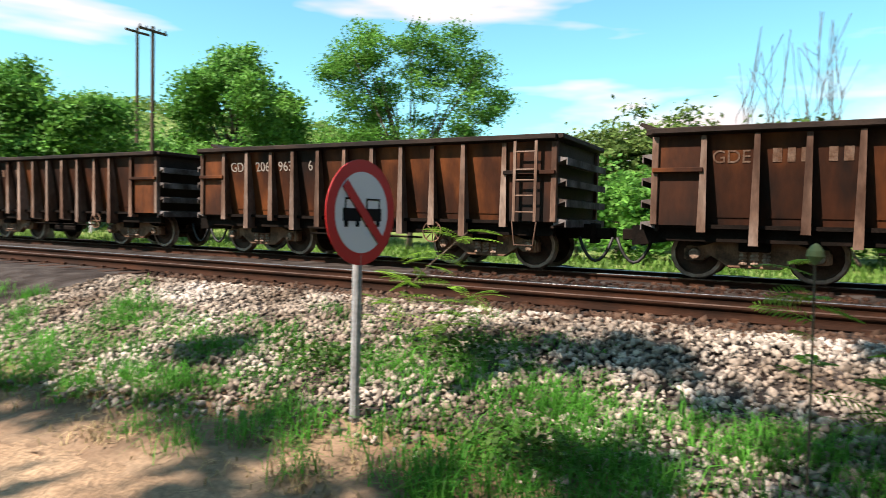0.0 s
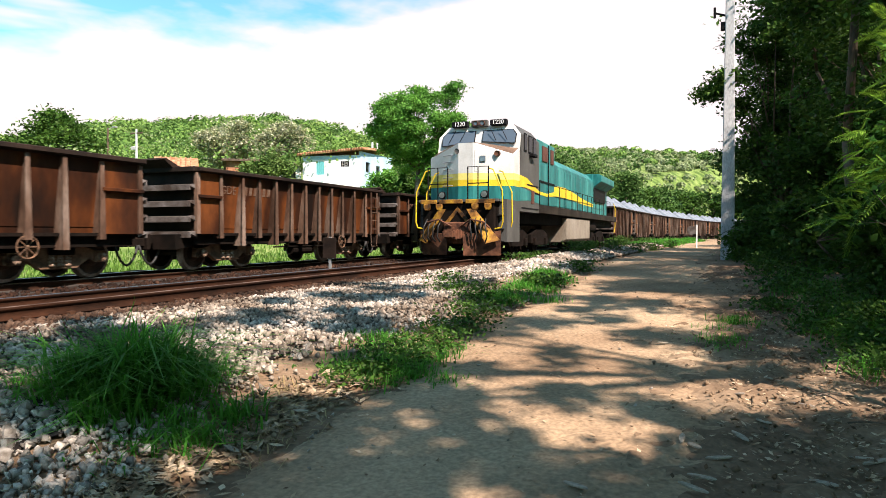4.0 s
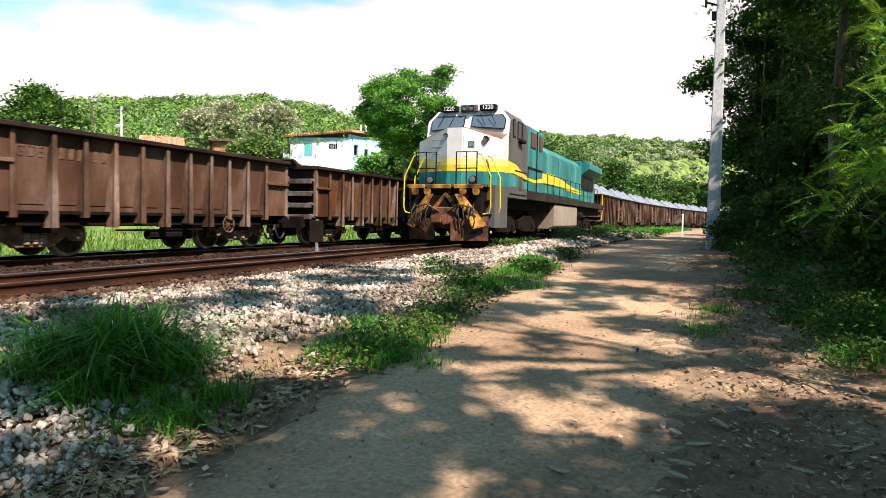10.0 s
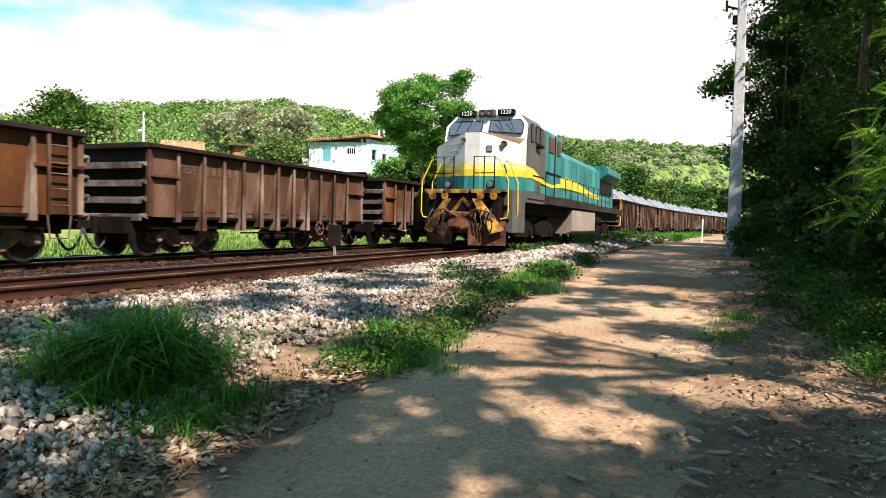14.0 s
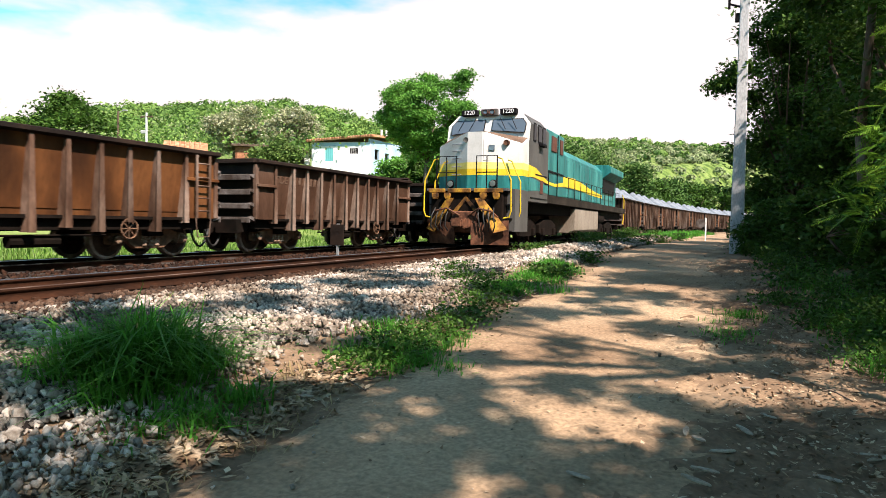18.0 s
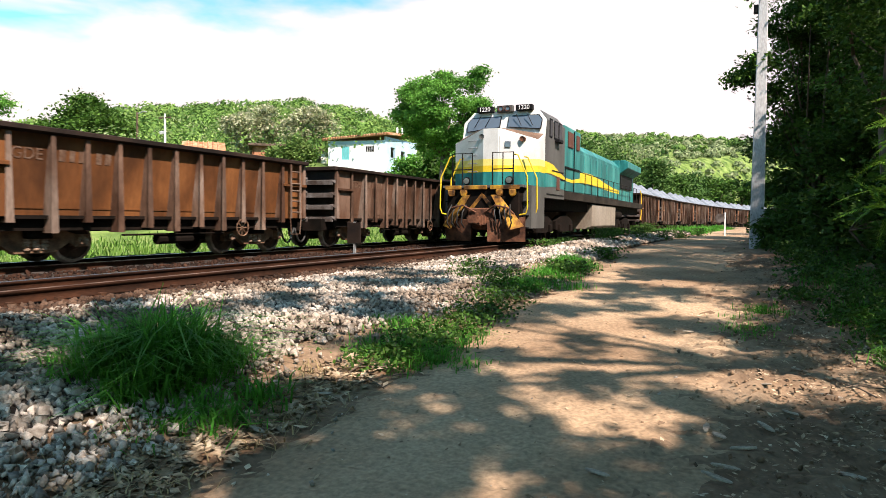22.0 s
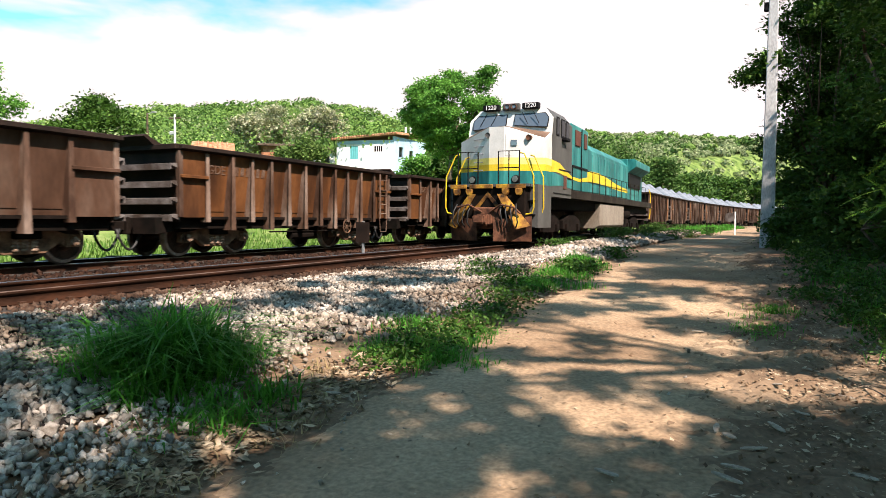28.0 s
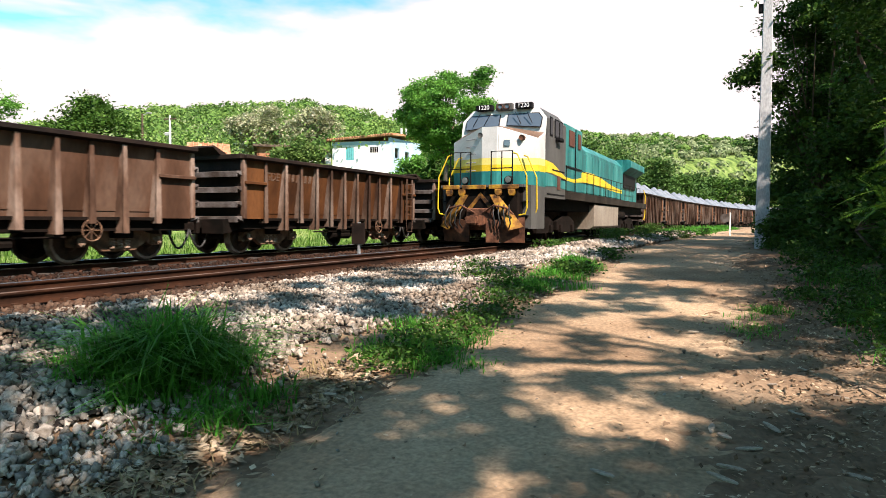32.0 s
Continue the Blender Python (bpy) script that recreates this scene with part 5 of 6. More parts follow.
        if y < 24 and x < 5:
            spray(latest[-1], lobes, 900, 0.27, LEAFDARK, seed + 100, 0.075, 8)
            # lighter leaves on the upper boughs paint in sunlit highlights
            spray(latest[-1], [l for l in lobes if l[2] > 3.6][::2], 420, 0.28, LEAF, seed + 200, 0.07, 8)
    # slim trees by the pole, one of them with twigs reaching past it
    for (x, y), lobes, leaves, seed in (
            ((2.1, 21.4), boughs(48, 26, 0.8, 8.4, 1.35, 0.5) + [(-1.9, -0.4, 5.2, 0.45, 0.5, 0.25), (-2.35, -0.4, 4.9, 0.25, 0.3, 0.15), (-1.4, 0, 6.4, 0.6, 0.6, 0.4), (-1.3, 0, 4.4, 0.6, 0.7, 0.4)], 26000, 48),
            ((2.4, 24.6), boughs(49, 30, 0.8, 8.8, 1.8, 0.6) + [(-2.0, 0, 3.2, 0.6, 0.6, 0.5), (-1.8, 0, 2.0, 0.7, 0.6, 0.5)], 26000, 49)):
        tree("roadside_tree", (x, y), lobes, leaves, 0.075, LEAFDARK, "leafy dark green tree beside the concrete pole", 0.11, 12, 0.20, seed, stems=2, limbs=16, group="roadside trees")
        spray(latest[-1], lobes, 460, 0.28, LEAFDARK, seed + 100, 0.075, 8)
        # sunlit tops again put in as lighter leaf colour
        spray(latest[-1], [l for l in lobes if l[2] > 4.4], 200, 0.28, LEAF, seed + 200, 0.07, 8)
    # leaning tree with bare lower trunk
    tree("roadside_tree", (2.15, 12.6), [(0.3, 0, 5.2, 0.9, 0.9, 0.6), (-0.5, 0.3, 6.0, 0.8, 0.8, 0.5), (0.6, 0.2, 6.6, 0.9, 0.9, 0.6), (-0.9, 0.1, 4.9, 0.5, 0.5, 0.35)], 5000, 0.06, LEAFDARK,
         "slim tree with a bare brown trunk in the shade", 0.09, 14, 0.24, 44, limbs=12, group="roadside trees")
    for (x, y), h, seed in (((2.3, 10.2), 1.5, 61), ((2.3, 12.4), 1.7, 62), ((1.75, 15.2), 1.6, 63), ((1.45, 18.6), 1.5, 64), ((2.9, 7.6), 1.5, 65), ((1.5, 23.5), 2.0, 66), ((2.2, 28.0), 2.4, 67), ((3.2, 34.0), 2.6, 68), ((4.0, 4.6), 1.4, 69), ((1.35, 20.4), 1.3, 70), ((0.95, 19.4), 0.9, 75), ((0.85, 22.2), 1.2, 76)):
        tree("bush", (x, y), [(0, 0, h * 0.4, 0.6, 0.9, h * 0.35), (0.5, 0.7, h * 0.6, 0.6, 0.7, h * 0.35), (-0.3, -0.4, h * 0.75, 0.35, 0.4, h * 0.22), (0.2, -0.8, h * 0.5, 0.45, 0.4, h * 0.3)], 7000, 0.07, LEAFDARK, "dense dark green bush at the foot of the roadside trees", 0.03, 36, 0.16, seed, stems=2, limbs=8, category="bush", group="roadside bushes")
        if y < 16:
            spray(latest[-1], [(0, 0, h * 0.5, 0.7, 1.0, h * 0.4), (0.4, 0.4, h * 0.7, 0.6, 0.7, h * 0.35)], 120, 0.26, LEAFDARK, seed + 100, 0.06)
    # young trees with long feathery sprays catching the light
    for (x, y), h, seed in (((2.25, 8.9), 3.4, 71), ((2.3, 8.2), 2.7, 72), ((2.45, 9.8), 3.9, 73), ((2.1, 9.4), 2.2, 74)):
        lobes = [(-0.25, -0.2, h * 0.92, 0.3, 0.4, 0.25), (0.1, 0.2, h * 0.78, 0.4, 0.5, 0.3), (-0.35, 0.1, h * 0.64, 0.4, 0.5, 0.3), (0.2, -0.2, h * 0.5, 0.4, 0.5, 0.3)]
        tree("sapling", (x, y), lobes, 400, 0.04, LEAF, "young sapling with sunlit feathery leaves", 0.022, 14, 0.12, seed, limbs=12, category="sapling", group="roadside saplings")
        spray(latest[-1], lobes, 90, 0.44, SPRAY, seed + 100, 0.06, 14)
    for (x, y), h, seed in (((4.6, 1.6), 4.6, 45), ((5.0, -3.4), 4.6, 46)):
        tree("roadside_tree", (x, y), boughs(seed, 20, 1.0, h * 1.15, 1.8, 0.6), 12000, 0.12, LEAFDARK,
             "leafy roadside tree with light falling through", 0.14, 12, 0.28, seed, stems=2, group="roadside trees")

    # tall trees whose crowns arch over the road, open enough to let patches of sun through
    def crown(seed, count, x0, x1, y0, y1):
        rng = np.random.default_rng(seed)
        out = []
        for k in range(count):
            r = rng.uniform(0.20, 0.50)
            out.append((rng.uniform(x0, x1), rng.uniform(y0, y1), rng.uniform(6.2, 8.6), r, r, r * 0.4))
        return out
    for (x, y), seed, count, x0, x1, y0, y1, more, near in (
            ((5.0, -5.6), 31, 40, -5.8, -1.6, 0.6, 6.2, 0, (0, 1, 0, 1)), ((4.8, 3.2), 32, 42, -6.0, -2.2, -2.6, 5.8, 11, (-5.7, -3.0, -5.0, 0.2)), ((5.4, -1.0), 33, 46, -3.0, 1.6, -3.4, 3.6, 9, (-3.4, -1.6, 0.4, 2.4)),
            ((5.6, 6.6), 34, 48, -3.2, 1.6, -4.0, 3.4, 20, (0.2, 3.0, -4.0, 3.0)), ((5.2, -9.0), 35, 62, -3.6, 1.4, -3.4, 5.4, 0, (0, 1, 0, 1))):
        lobes = crown(seed, count, x0, x1, y0, y1) + crown(seed + 50, more, *near)
        tree("roadside_tree", (x, y), lobes, 105 * len(lobes), 0.13, LEAFDARK, "tall open-crowned tree arching over the dirt road", 0.13, 5, 0.15, seed, limbs=9, group="roadside trees")


build_trees()


# ---- poles and signs ----
def build_poles():
    b = radians(-0.75)
    r = 20.5
    px, py = math.sin(-b) * r, math.cos(b) * r
    pz = float(ground_z(px, py)) - 0.1
    p = thing("utility_pole", Matrix.Translation((px, py, pz)), "tall grey concrete utility pole at the road's edge", "pole")
    bm = bmesh.new()
    hull(bm, [(-0.19, -0.15, 0), (0.19, -0.15, 0), (0.19, 0.15, 0), (-0.19, 0.15, 0)], [(-0.10, -0.08, 9), (0.10, -0.08, 9), (0.10, 0.08, 9), (-0.10, 0.08, 9)])
    part("shaft", bevelled(bm, 0.02), CONCRETE, p)
    bm = bmesh.new()
    box(bm, -0.24, -0.11, -0.07, 0.07, 6.62, 6.86)
    part("cable_box", bevelled(bm, 0.02), BLACK, p)
    bm = bmesh.new()
    rod(bm, (-0.42, 0, 7.15), (0.05, 0, 6.98), 0.03, 6)
    rod(bm, (-0.40, 0, 7.0), (-0.40, 0, 7.3), 0.035, 6)
    part("bracket", bm, BLACK, p)


build_poles()


# ---- stones, grass and litter ----
CHIP_V = np.array([(x, y, z) for x in (-1, 1) for y in (-1, 1) for z in (-1, 1)], float) / 1.5
CHIP_F = np.array([(0, 1, 3), (0, 3, 2), (4, 6, 7), (4, 7, 5), (0, 4, 5), (0, 5, 1), (2, 3, 7), (2, 7, 6), (0, 2, 6), (0, 6, 4), (1, 5, 7), (1, 7, 3)])


def random_turns(rng, n):
    q = rng.normal(size=(n, 4))
    q /= np.linalg.norm(q, axis=1, keepdims=True)
    w, x, y, z = q.T
    return np.stack([np.stack([1 - 2 * (y * y + z * z), 2 * (x * y - z * w), 2 * (x * z + y * w)], -1),
                     np.stack([2 * (x * y + z * w), 1 - 2 * (x * x + z * z), 2 * (y * z - x * w)], -1),
                     np.stack([2 * (x * z - y * w), 2 * (y * z + x * w), 1 - 2 * (x * x + y * y)], -1)], 1)


def stones(name, x, y, size, mat, rng, sink=0.36, parent=None):
    n = len(x)
    shape = (CHIP_V[None] + rng.normal(0, 0.30, (n, 8, 3))) * rng.uniform(0.55, 1.3, (n, 1, 3)) * (size[:, None, None] / 2)
    v = np.einsum("nij,nkj->nki", random_turns(rng, n), shape)
    z = ground_z(x, y) + 0.02 + size * sink
    v += np.stack([x, y, z], -1)[:, None, :]
    f = (CHIP_F[None] + 8 * np.arange(n)[:, None, None]).reshape(-1, 3)
    return mesh_object(name, v.reshape(-1, 3), f, mat, parent)


def build_stones():
    rng = np.random.default_rng(7)
    n = 62000
    y = -9 + 31 * rng.random(n) ** 1.0
    x = -6.5 + 3.4 * rng.random(n) ** 1.12
    edge = -3.62 + 0.30 * np.sin(y * 0.9) + rng.normal(0, 0.22, n) + 0.34 * np.exp(-((y - 3.0) / 1.6) ** 2)
    ok = x < edge
    x, y = x[ok], y[ok]
    size = 0.026 + 0.044 * rng.random(len(x)) ** 1.7
    tagged(stones("ballast_stones", x, y, size, STONE, rng), "loose pale grey crushed stones on the ballast shoulder", "ballast", kind="stuff")
    n = 7000
    x, y = rng.uniform(-7.1, -6.1, n), rng.uniform(-9, 26, n)
    tagged(stones("rusty_ballast_stones", x, y, rng.uniform(0.04, 0.085, n), RUSTSTONE, rng, 0.1), "rust-stained crushed stones beside the rail", "ballast", kind="stuff")
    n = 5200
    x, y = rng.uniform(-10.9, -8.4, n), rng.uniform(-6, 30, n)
    tagged(stones("track_stones", x, y, rng.uniform(0.05, 0.10, n), TRACKSTONE, rng, 0.05), "dark brown stones between the tracks", "ballast", kind="stuff")
    n = 14000
    y = 14 + 34 * rng.random(n) ** 1.15
    x = -6.4 + 3.5 * rng.random(n) ** 0.9
    tagged(stones("far_ballast_stones", x + shift(y), y, rng.uniform(0.06, 0.13, n), STONE, rng), "pale ballast stones farther along the track", "ballast", kind="stuff")
    # single stones lying loose by the shoulder's foot
    shapes = []
    for k in range(12):
        v = (CHIP_V + rng.normal(0, 0.2, (8, 3))) * rng.uniform(0.6, 1.25, (1, 3)) * 0.5
        me = bpy.data.meshes.new("stone")
        me.from_pydata([tuple(p) for p in v], [], [tuple(int(i) for i in f) for f in CHIP_F])
        me.materials.append(STONE)
        shapes.append(me)
    bed = bpy.data.objects["ballast_bed"]
    for k in range(300):
        sx, sy = -3.7 - 1.5 * rng.random() ** 1.3, 1.2 + 5.0 * rng.random()
        ob = new("stone", shapes[k % 12])
        ob.parent = bed
        size = rng.uniform(0.05, 0.10)
        ob.matrix_world = Matrix.Translation((sx, sy, float(ground_z(sx, sy)) + 0.03 + size * 0.25)) @ pose(0, 0, 0, *rng.uniform(0, 360, 3)) @ Matrix.Scale(size, 4)
    n = 1100
    cy = rng.uniform(3.2, 13, n)
    cx = 0.75 + 0.25 * np.sin(cy * 0.8) + rng.normal(0, 0.42, n)
    tagged(stones("soil_clods", cx, cy, 0.010 + 0.035 * rng.random(n) ** 3, SOIL, rng, 0.05), "crumbling brown soil clods on the rutted verge", "soil clods", kind="stuff")
    # pebbles on the road's edge
    n = 650
    y = rng.uniform(1.5, 16, n)
    x = np.where(rng.random(n) < 0.7, -3.1 + rng.normal(0, 0.35, n), rng.uniform(-2.5, 2.5, n))
    tagged(stones("pebbles", x, y, 0.008 + 0.03 * rng.random(n) ** 3, STONE, rng, 0.2), "small pebbles scattered on the dirt road", "pebbles", kind="stuff")


build_stones()


def blades(name, x, y, h, mat, rng, lean=0.5, width=0.012, z=None, label="", category="grass"):
    """Bent grass blades, two strips each."""
    n = len(x)
    z = ground_z(x, y) if z is None else z
    a = rng.uniform(0, 2 * math.pi, n)
    d = np.stack([np.cos(a), np.sin(a), 0 * a], -1)
    s = np.stack([-np.sin(a), np.cos(a), 0 * a], -1) * (width * rng.uniform(0.6, 1.3, n))[:, None]
    b = np.stack([x, y, z - 0.02], -1)
    h = h[:, None]
    bend = (lean * rng.uniform(0.2, 1.3, n))[:, None]
    up = np.array([0, 0, 1.0])
    p1 = b + h * (0.6 * up + 0.25 * bend * d)
    p2 = b + h * ((1.0 - 0.3 * bend) * up + 0.95 * bend * d)
    v = np.stack([b - s, b + s, p1 - s * 0.8, p1 + s * 0.8, p2 - s * 0.12, p2 + s * 0.12], 1).reshape(-1, 3)
    k = 6 * np.arange(n)[:, None]
    f = np.stack([k + np.array([0, 1, 3, 2]), k + np.array([2, 3, 5, 4])], 1).reshape(-1, 4)
    return tagged(mesh_object(name, v, f, mat), label, category, kind="stuff")


def tufts(rng, spots, per, spread_r):
    x, y, h = [], [], []
    for sx, sy, hh in spots:
        k = int(per * rng.uniform(0.6, 1.4))
        x.append(sx + rng.normal(0, spread_r, k)); y.append(sy + rng.normal(0, spread_r, k)); h.append(hh * rng.uniform(0.4, 1.15, k))
    return np.concatenate(x), np.concatenate(y), np.concatenate(h)


def build_grass():
    rng = np.random.default_rng(21)
    # the big clump on the shoulder
    spots = []
    for _ in range(40):
        dx, dy = rng.normal(0, 0.21), rng.normal(0, 0.29)
        spots.append((-4.12 + dx, 3.78 + dy, rng.uniform(0.75, 1.1) * (0.22 + 0.56 * math.exp(-(dx * dx + dy * dy) / 0.2))))
    spots += [(-3.3 + rng.normal(0, 0.15), 3.5 + rng.normal(0, 0.25), rng.uniform(0.15, 0.30)) for _ in range(8)]
    spots += [(-4.12 + rng.normal(0, 0.22), 3.78 + rng.normal(0, 0.26), rng.uniform(0.55, 0.78)) for _ in range(8)]
    x, y, h = tufts(rng, spots, 56, 0.10)
    blades("grass_clump", x, y, h, GRASS, rng, 1.45, 0.0085, label="tall green grass clump growing out of the ballast")
    # verge before the sign
    spots = [(rng.uniform(-5.2, -3.0), rng.uniform(-11, -1.6), rng.uniform(0.14, 0.32)) for _ in range(200)]
    spots += [(rng.uniform(-4.6, -3.1), rng.uniform(-2.0, 1.2), rng.uniform(0.12, 0.34)) for _ in range(100)]
    spots += [(rng.uniform(-6.0, -4.6), rng.uniform(-8, -1.0), rng.uniform(0.10, 0.24)) for _ in range(26)]
    x, y, h = tufts(rng, spots, 56, 0.10)
    blades("verge_grass", x, y, h, GRASS, rng, 1.2, 0.0045, label="sparse green grass on the verge by the sign")
    # strip along the road
    spots = []
    for _ in range(150):
        yy = 4.6 + 10 * rng.random() ** 1.2
        centre = -2.85 - 0.5 * max(0, math.sin(yy * 0.9 + 0.4)) - 0.02 * yy
        gap = math.sin(yy * 1.3) + math.sin(yy * 0.53 + 1)
        if gap > -0.2:
            spots.append((centre + rng.normal(0, 0.25) + float(shift(np.float64(yy))), yy, rng.uniform(0.08, 0.20)))
    x, y, h = tufts(rng, spots, 80, 0.12)
    blades("roadside_grass", x, y, h * 1.15, GRASS, rng, 1.2, 0.0065, label="low green grass strip along the road's edge")
    spots = []
    for _ in range(520):
        yy = 36 + 44 * rng.random()
        if math.sin(yy * 1.1) + math.sin(yy * 0.47) < (0.9 if yy < 34 else 0.2):
            continue
        spots.append((rng.uniform(-5.4, -2.6) + float(shift(np.float64(yy))), yy, rng.uniform(0.2, 0.5)))
    x, y, h = tufts(rng, spots, 30, 0.25)
    blades("bank_grass", x, y, h, GRASS, rng, 0.9, 0.022, label="green grass on the bank beside the standing train")
    # dry straw
    spots = [(rng.uniform(-3.4, -2.7), rng.uniform(1.0, 9), 0.12) for _ in range(90)] + [(rng.uniform(-3.4, -2.8), rng.uniform(-7, 1), 0.12) for _ in range(60)]
    x, y, h = tufts(rng, spots, 22, 0.12)
    blades("straw", x, y, h, DRYGRASS, rng, 1.8, 0.006, label="dry straw lying at the road's edge")
    # small tufts on the right of the road
    spots = [(0.03 + rng.normal(0, 0.08), 7.95 + rng.normal(0, 0.16), 0.12) for _ in range(8)] + [(0.17 + rng.normal(0, 0.10), 9.15 + rng.normal(0, 0.25), 0.13) for _ in range(9)]
    spots += [(rng.uniform(1.15, 2.2), rng.uniform(6.4, 9.8), rng.uniform(0.14, 0.34)) for _ in range(80)] + [(rng.uniform(1.6, 3.0), rng.uniform(5.0, 12), rng.uniform(0.2, 0.4)) for _ in range(50)]
    spots += [(rng.uniform(0.75, 2.0) + 0.02 * k, 11 + 0.13 * k, rng.uniform(0.15, 0.35)) for k in range(80)]
    x, y, h = tufts(rng, spots, 42, 0.12)
    blades("shade_grass", x, y, h, GRASS, rng, 1.3, 0.0048, label="green grass tufts at the shady roadside")
    # the field behind the running track
    n = 30000
    y = rng.uniform(-45, 55, n)
    x = -15.2 - 14 * rng.random(n) ** 1.6
    blades("field_grass", x, y, rng.uniform(0.12, 0.34, n), surface("field_grass_blades", [(0.055, 0.13, 0.02), (0.115, 0.21, 0.038)], scale=0.4, rough=0.6, fine=5, bump=0, island=0.3, through_light=0.35), rng, 0.5, 0.03,
           label="bright green grass of the field beyond the tracks")
    # herbs: leafy low plants by the road
    herbs = [(-3.0, 5.2, 0.30), (-2.95, 6.0, 0.34), (-2.9, 6.8, 0.34), (-2.95, 7.6, 0.3), (-3.1, 8.6, 0.36), (-3.4, 9.6, 0.5), (-4.1, 10.2, 0.55), (-3.0, 12.0, 0.4), (-2.9, 15.0, 0.4),
             (-4.6, 16.6, 0.45), (-3.6, 20.0, 0.7), (-4.0, 20.4, 0.7), (-5.3, 21.5, 0.5), (-3.5, 24.6, 0.7), (-4.7, 26.4, 0.8), (-3.9, 29.5, 0.9), (-4.3, 30.0, 0.8), (-4.5, 34.0, 0.9), (-3.4, 34.8, 0.8), (-4.8, 39.0, 0.9), (0.75, 10.2, 0.25), (1.0, 12.0, 0.4), (1.3, 13.2, 0.5), (0.95, 14.6, 0.5), (1.3, 15.6, 0.6), (0.9, 16.8, 0.5), (1.2, 17.8, 0.6), (0.75, 18.8, 0.5), (1.1, 19.6, 0.6), (0.6, 19.9, 0.45), (1.5, 10.8, 0.5), (1.6, 8.8, 0.6), (1.35, 7.6, 0.5), (1.5, 8.1, 0.7), (1.25, 9.2, 0.5), (1.7, 7.2, 0.6), (1.35, 6.7, 0.4), (1.8, 9.6, 0.8), (1.1, 8.5, 0.3), (-3.0, 27.0, 0.6), (-2.6, 31.0, 0.6), (-2.2, 36.0, 0.7), (-4.3, 1.0, 0.2), (-3.8, -1.4, 0.3), (-4.6, -3.6, 0.3), (-5.1, -2.5, 0.35)]
    for i, (hx, hy, hh) in enumerate(herbs):
        hx += float(shift(np.float64(hy)))
        bz = float(ground_z(hx, hy))
        t = thing("weed", Matrix.Translation((hx, hy, bz)), "low leafy green weed at the edge of the ballast", "weed", "roadside weeds")
        hh *= 0.62
        k = 620
        c = np.abs(rng.normal(size=(k, 3))) * np.array([1, 1, 1.0])
        wide = 1.0
        c = rng.normal(size=(k, 3)) * np.array([0.20, 0.26, 0.0]) * wide + np.stack([0 * c[:, 0], 0 * c[:, 0], hh * rng.random(k)], -1)
        leaf_cloud("foliage", c, 0.032 if hy < 12 else 0.04, WEED, t, rng, 1.9)
        bm = bmesh.new()
        for _ in range(1):
            rod(bm, (rng.normal() * 0.1, rng.normal() * 0.1, -0.03), (rng.normal() * 0.25, rng.normal() * 0.25, hh * 0.9), 0.006, 5, 0.003)
        part("stem", bm, BARK, t)


build_grass()


def build_stalks():
    """Thin plants standing before the tracks, with feathery leaves."""
    rng = np.random.default_rng(81)

    def plant(name, x, y, lean, top, count, length, label, head=False):
        z = float(ground_z(x, y))
        t = thing(name, Matrix.Translation((x, y, z)), label, name)
        h = top - z
        path = [(lean[0] * f ** 1.6, lean[1] * f ** 1.6, h * f - 0.03) for f in (0, 0.25, 0.5, 0.75, 1.0)]
        bm = bmesh.new()
        pipe(bm, path, 0.007, 5)
        part("stem", bm, BARK, t)
        f = rng.uniform(0.25, 1.0, count)
        tips = np.stack([lean[0] * f ** 1.6, lean[1] * f ** 1.6, h * f], -1)
        a = rng.uniform(0, 2 * math.pi, count)
        fronds("foliage", tips, np.stack([np.cos(a), np.sin(a), rng.uniform(0.0, 0.5, count)], -1), length, SPRAY, t, rng, 12, 0.05)
        if head:
            bm = bmesh.new()
            lathe(bm, [(h - 0.05, 0.004), (h - 0.03, 0.02), (h, 0.045), (h + 0.03, 0.04), (h + 0.06, 0.018), (h + 0.07, 0.002)], "z", 9, path[-1][:2] + (0,))
            part("flower_head", bm, LEAFPALE, t)
    plant("sapling", -4.95, -3.45, (-0.45, 0.75), 1.50, 26, 0.42, "slender young sapling with feathery leaves by the sign")
    plant("sapling", -5.3, -2.9, (-0.1, 0.3), 0.95, 20, 0.40, "slender young sapling with feathery leaves by the sign")
    plant("tall_weed", -4.0, 0.08, (0.0, -0.02), 1.45, 12, 0.30, "tall thin weed with feathery leaves and a pale head", True)
    plant("tall_weed", -4.3, 0.5, (0.1, 0.1), 0.95, 14, 0.30, "tall thin weed with feathery leaves", False)


build_stalks()


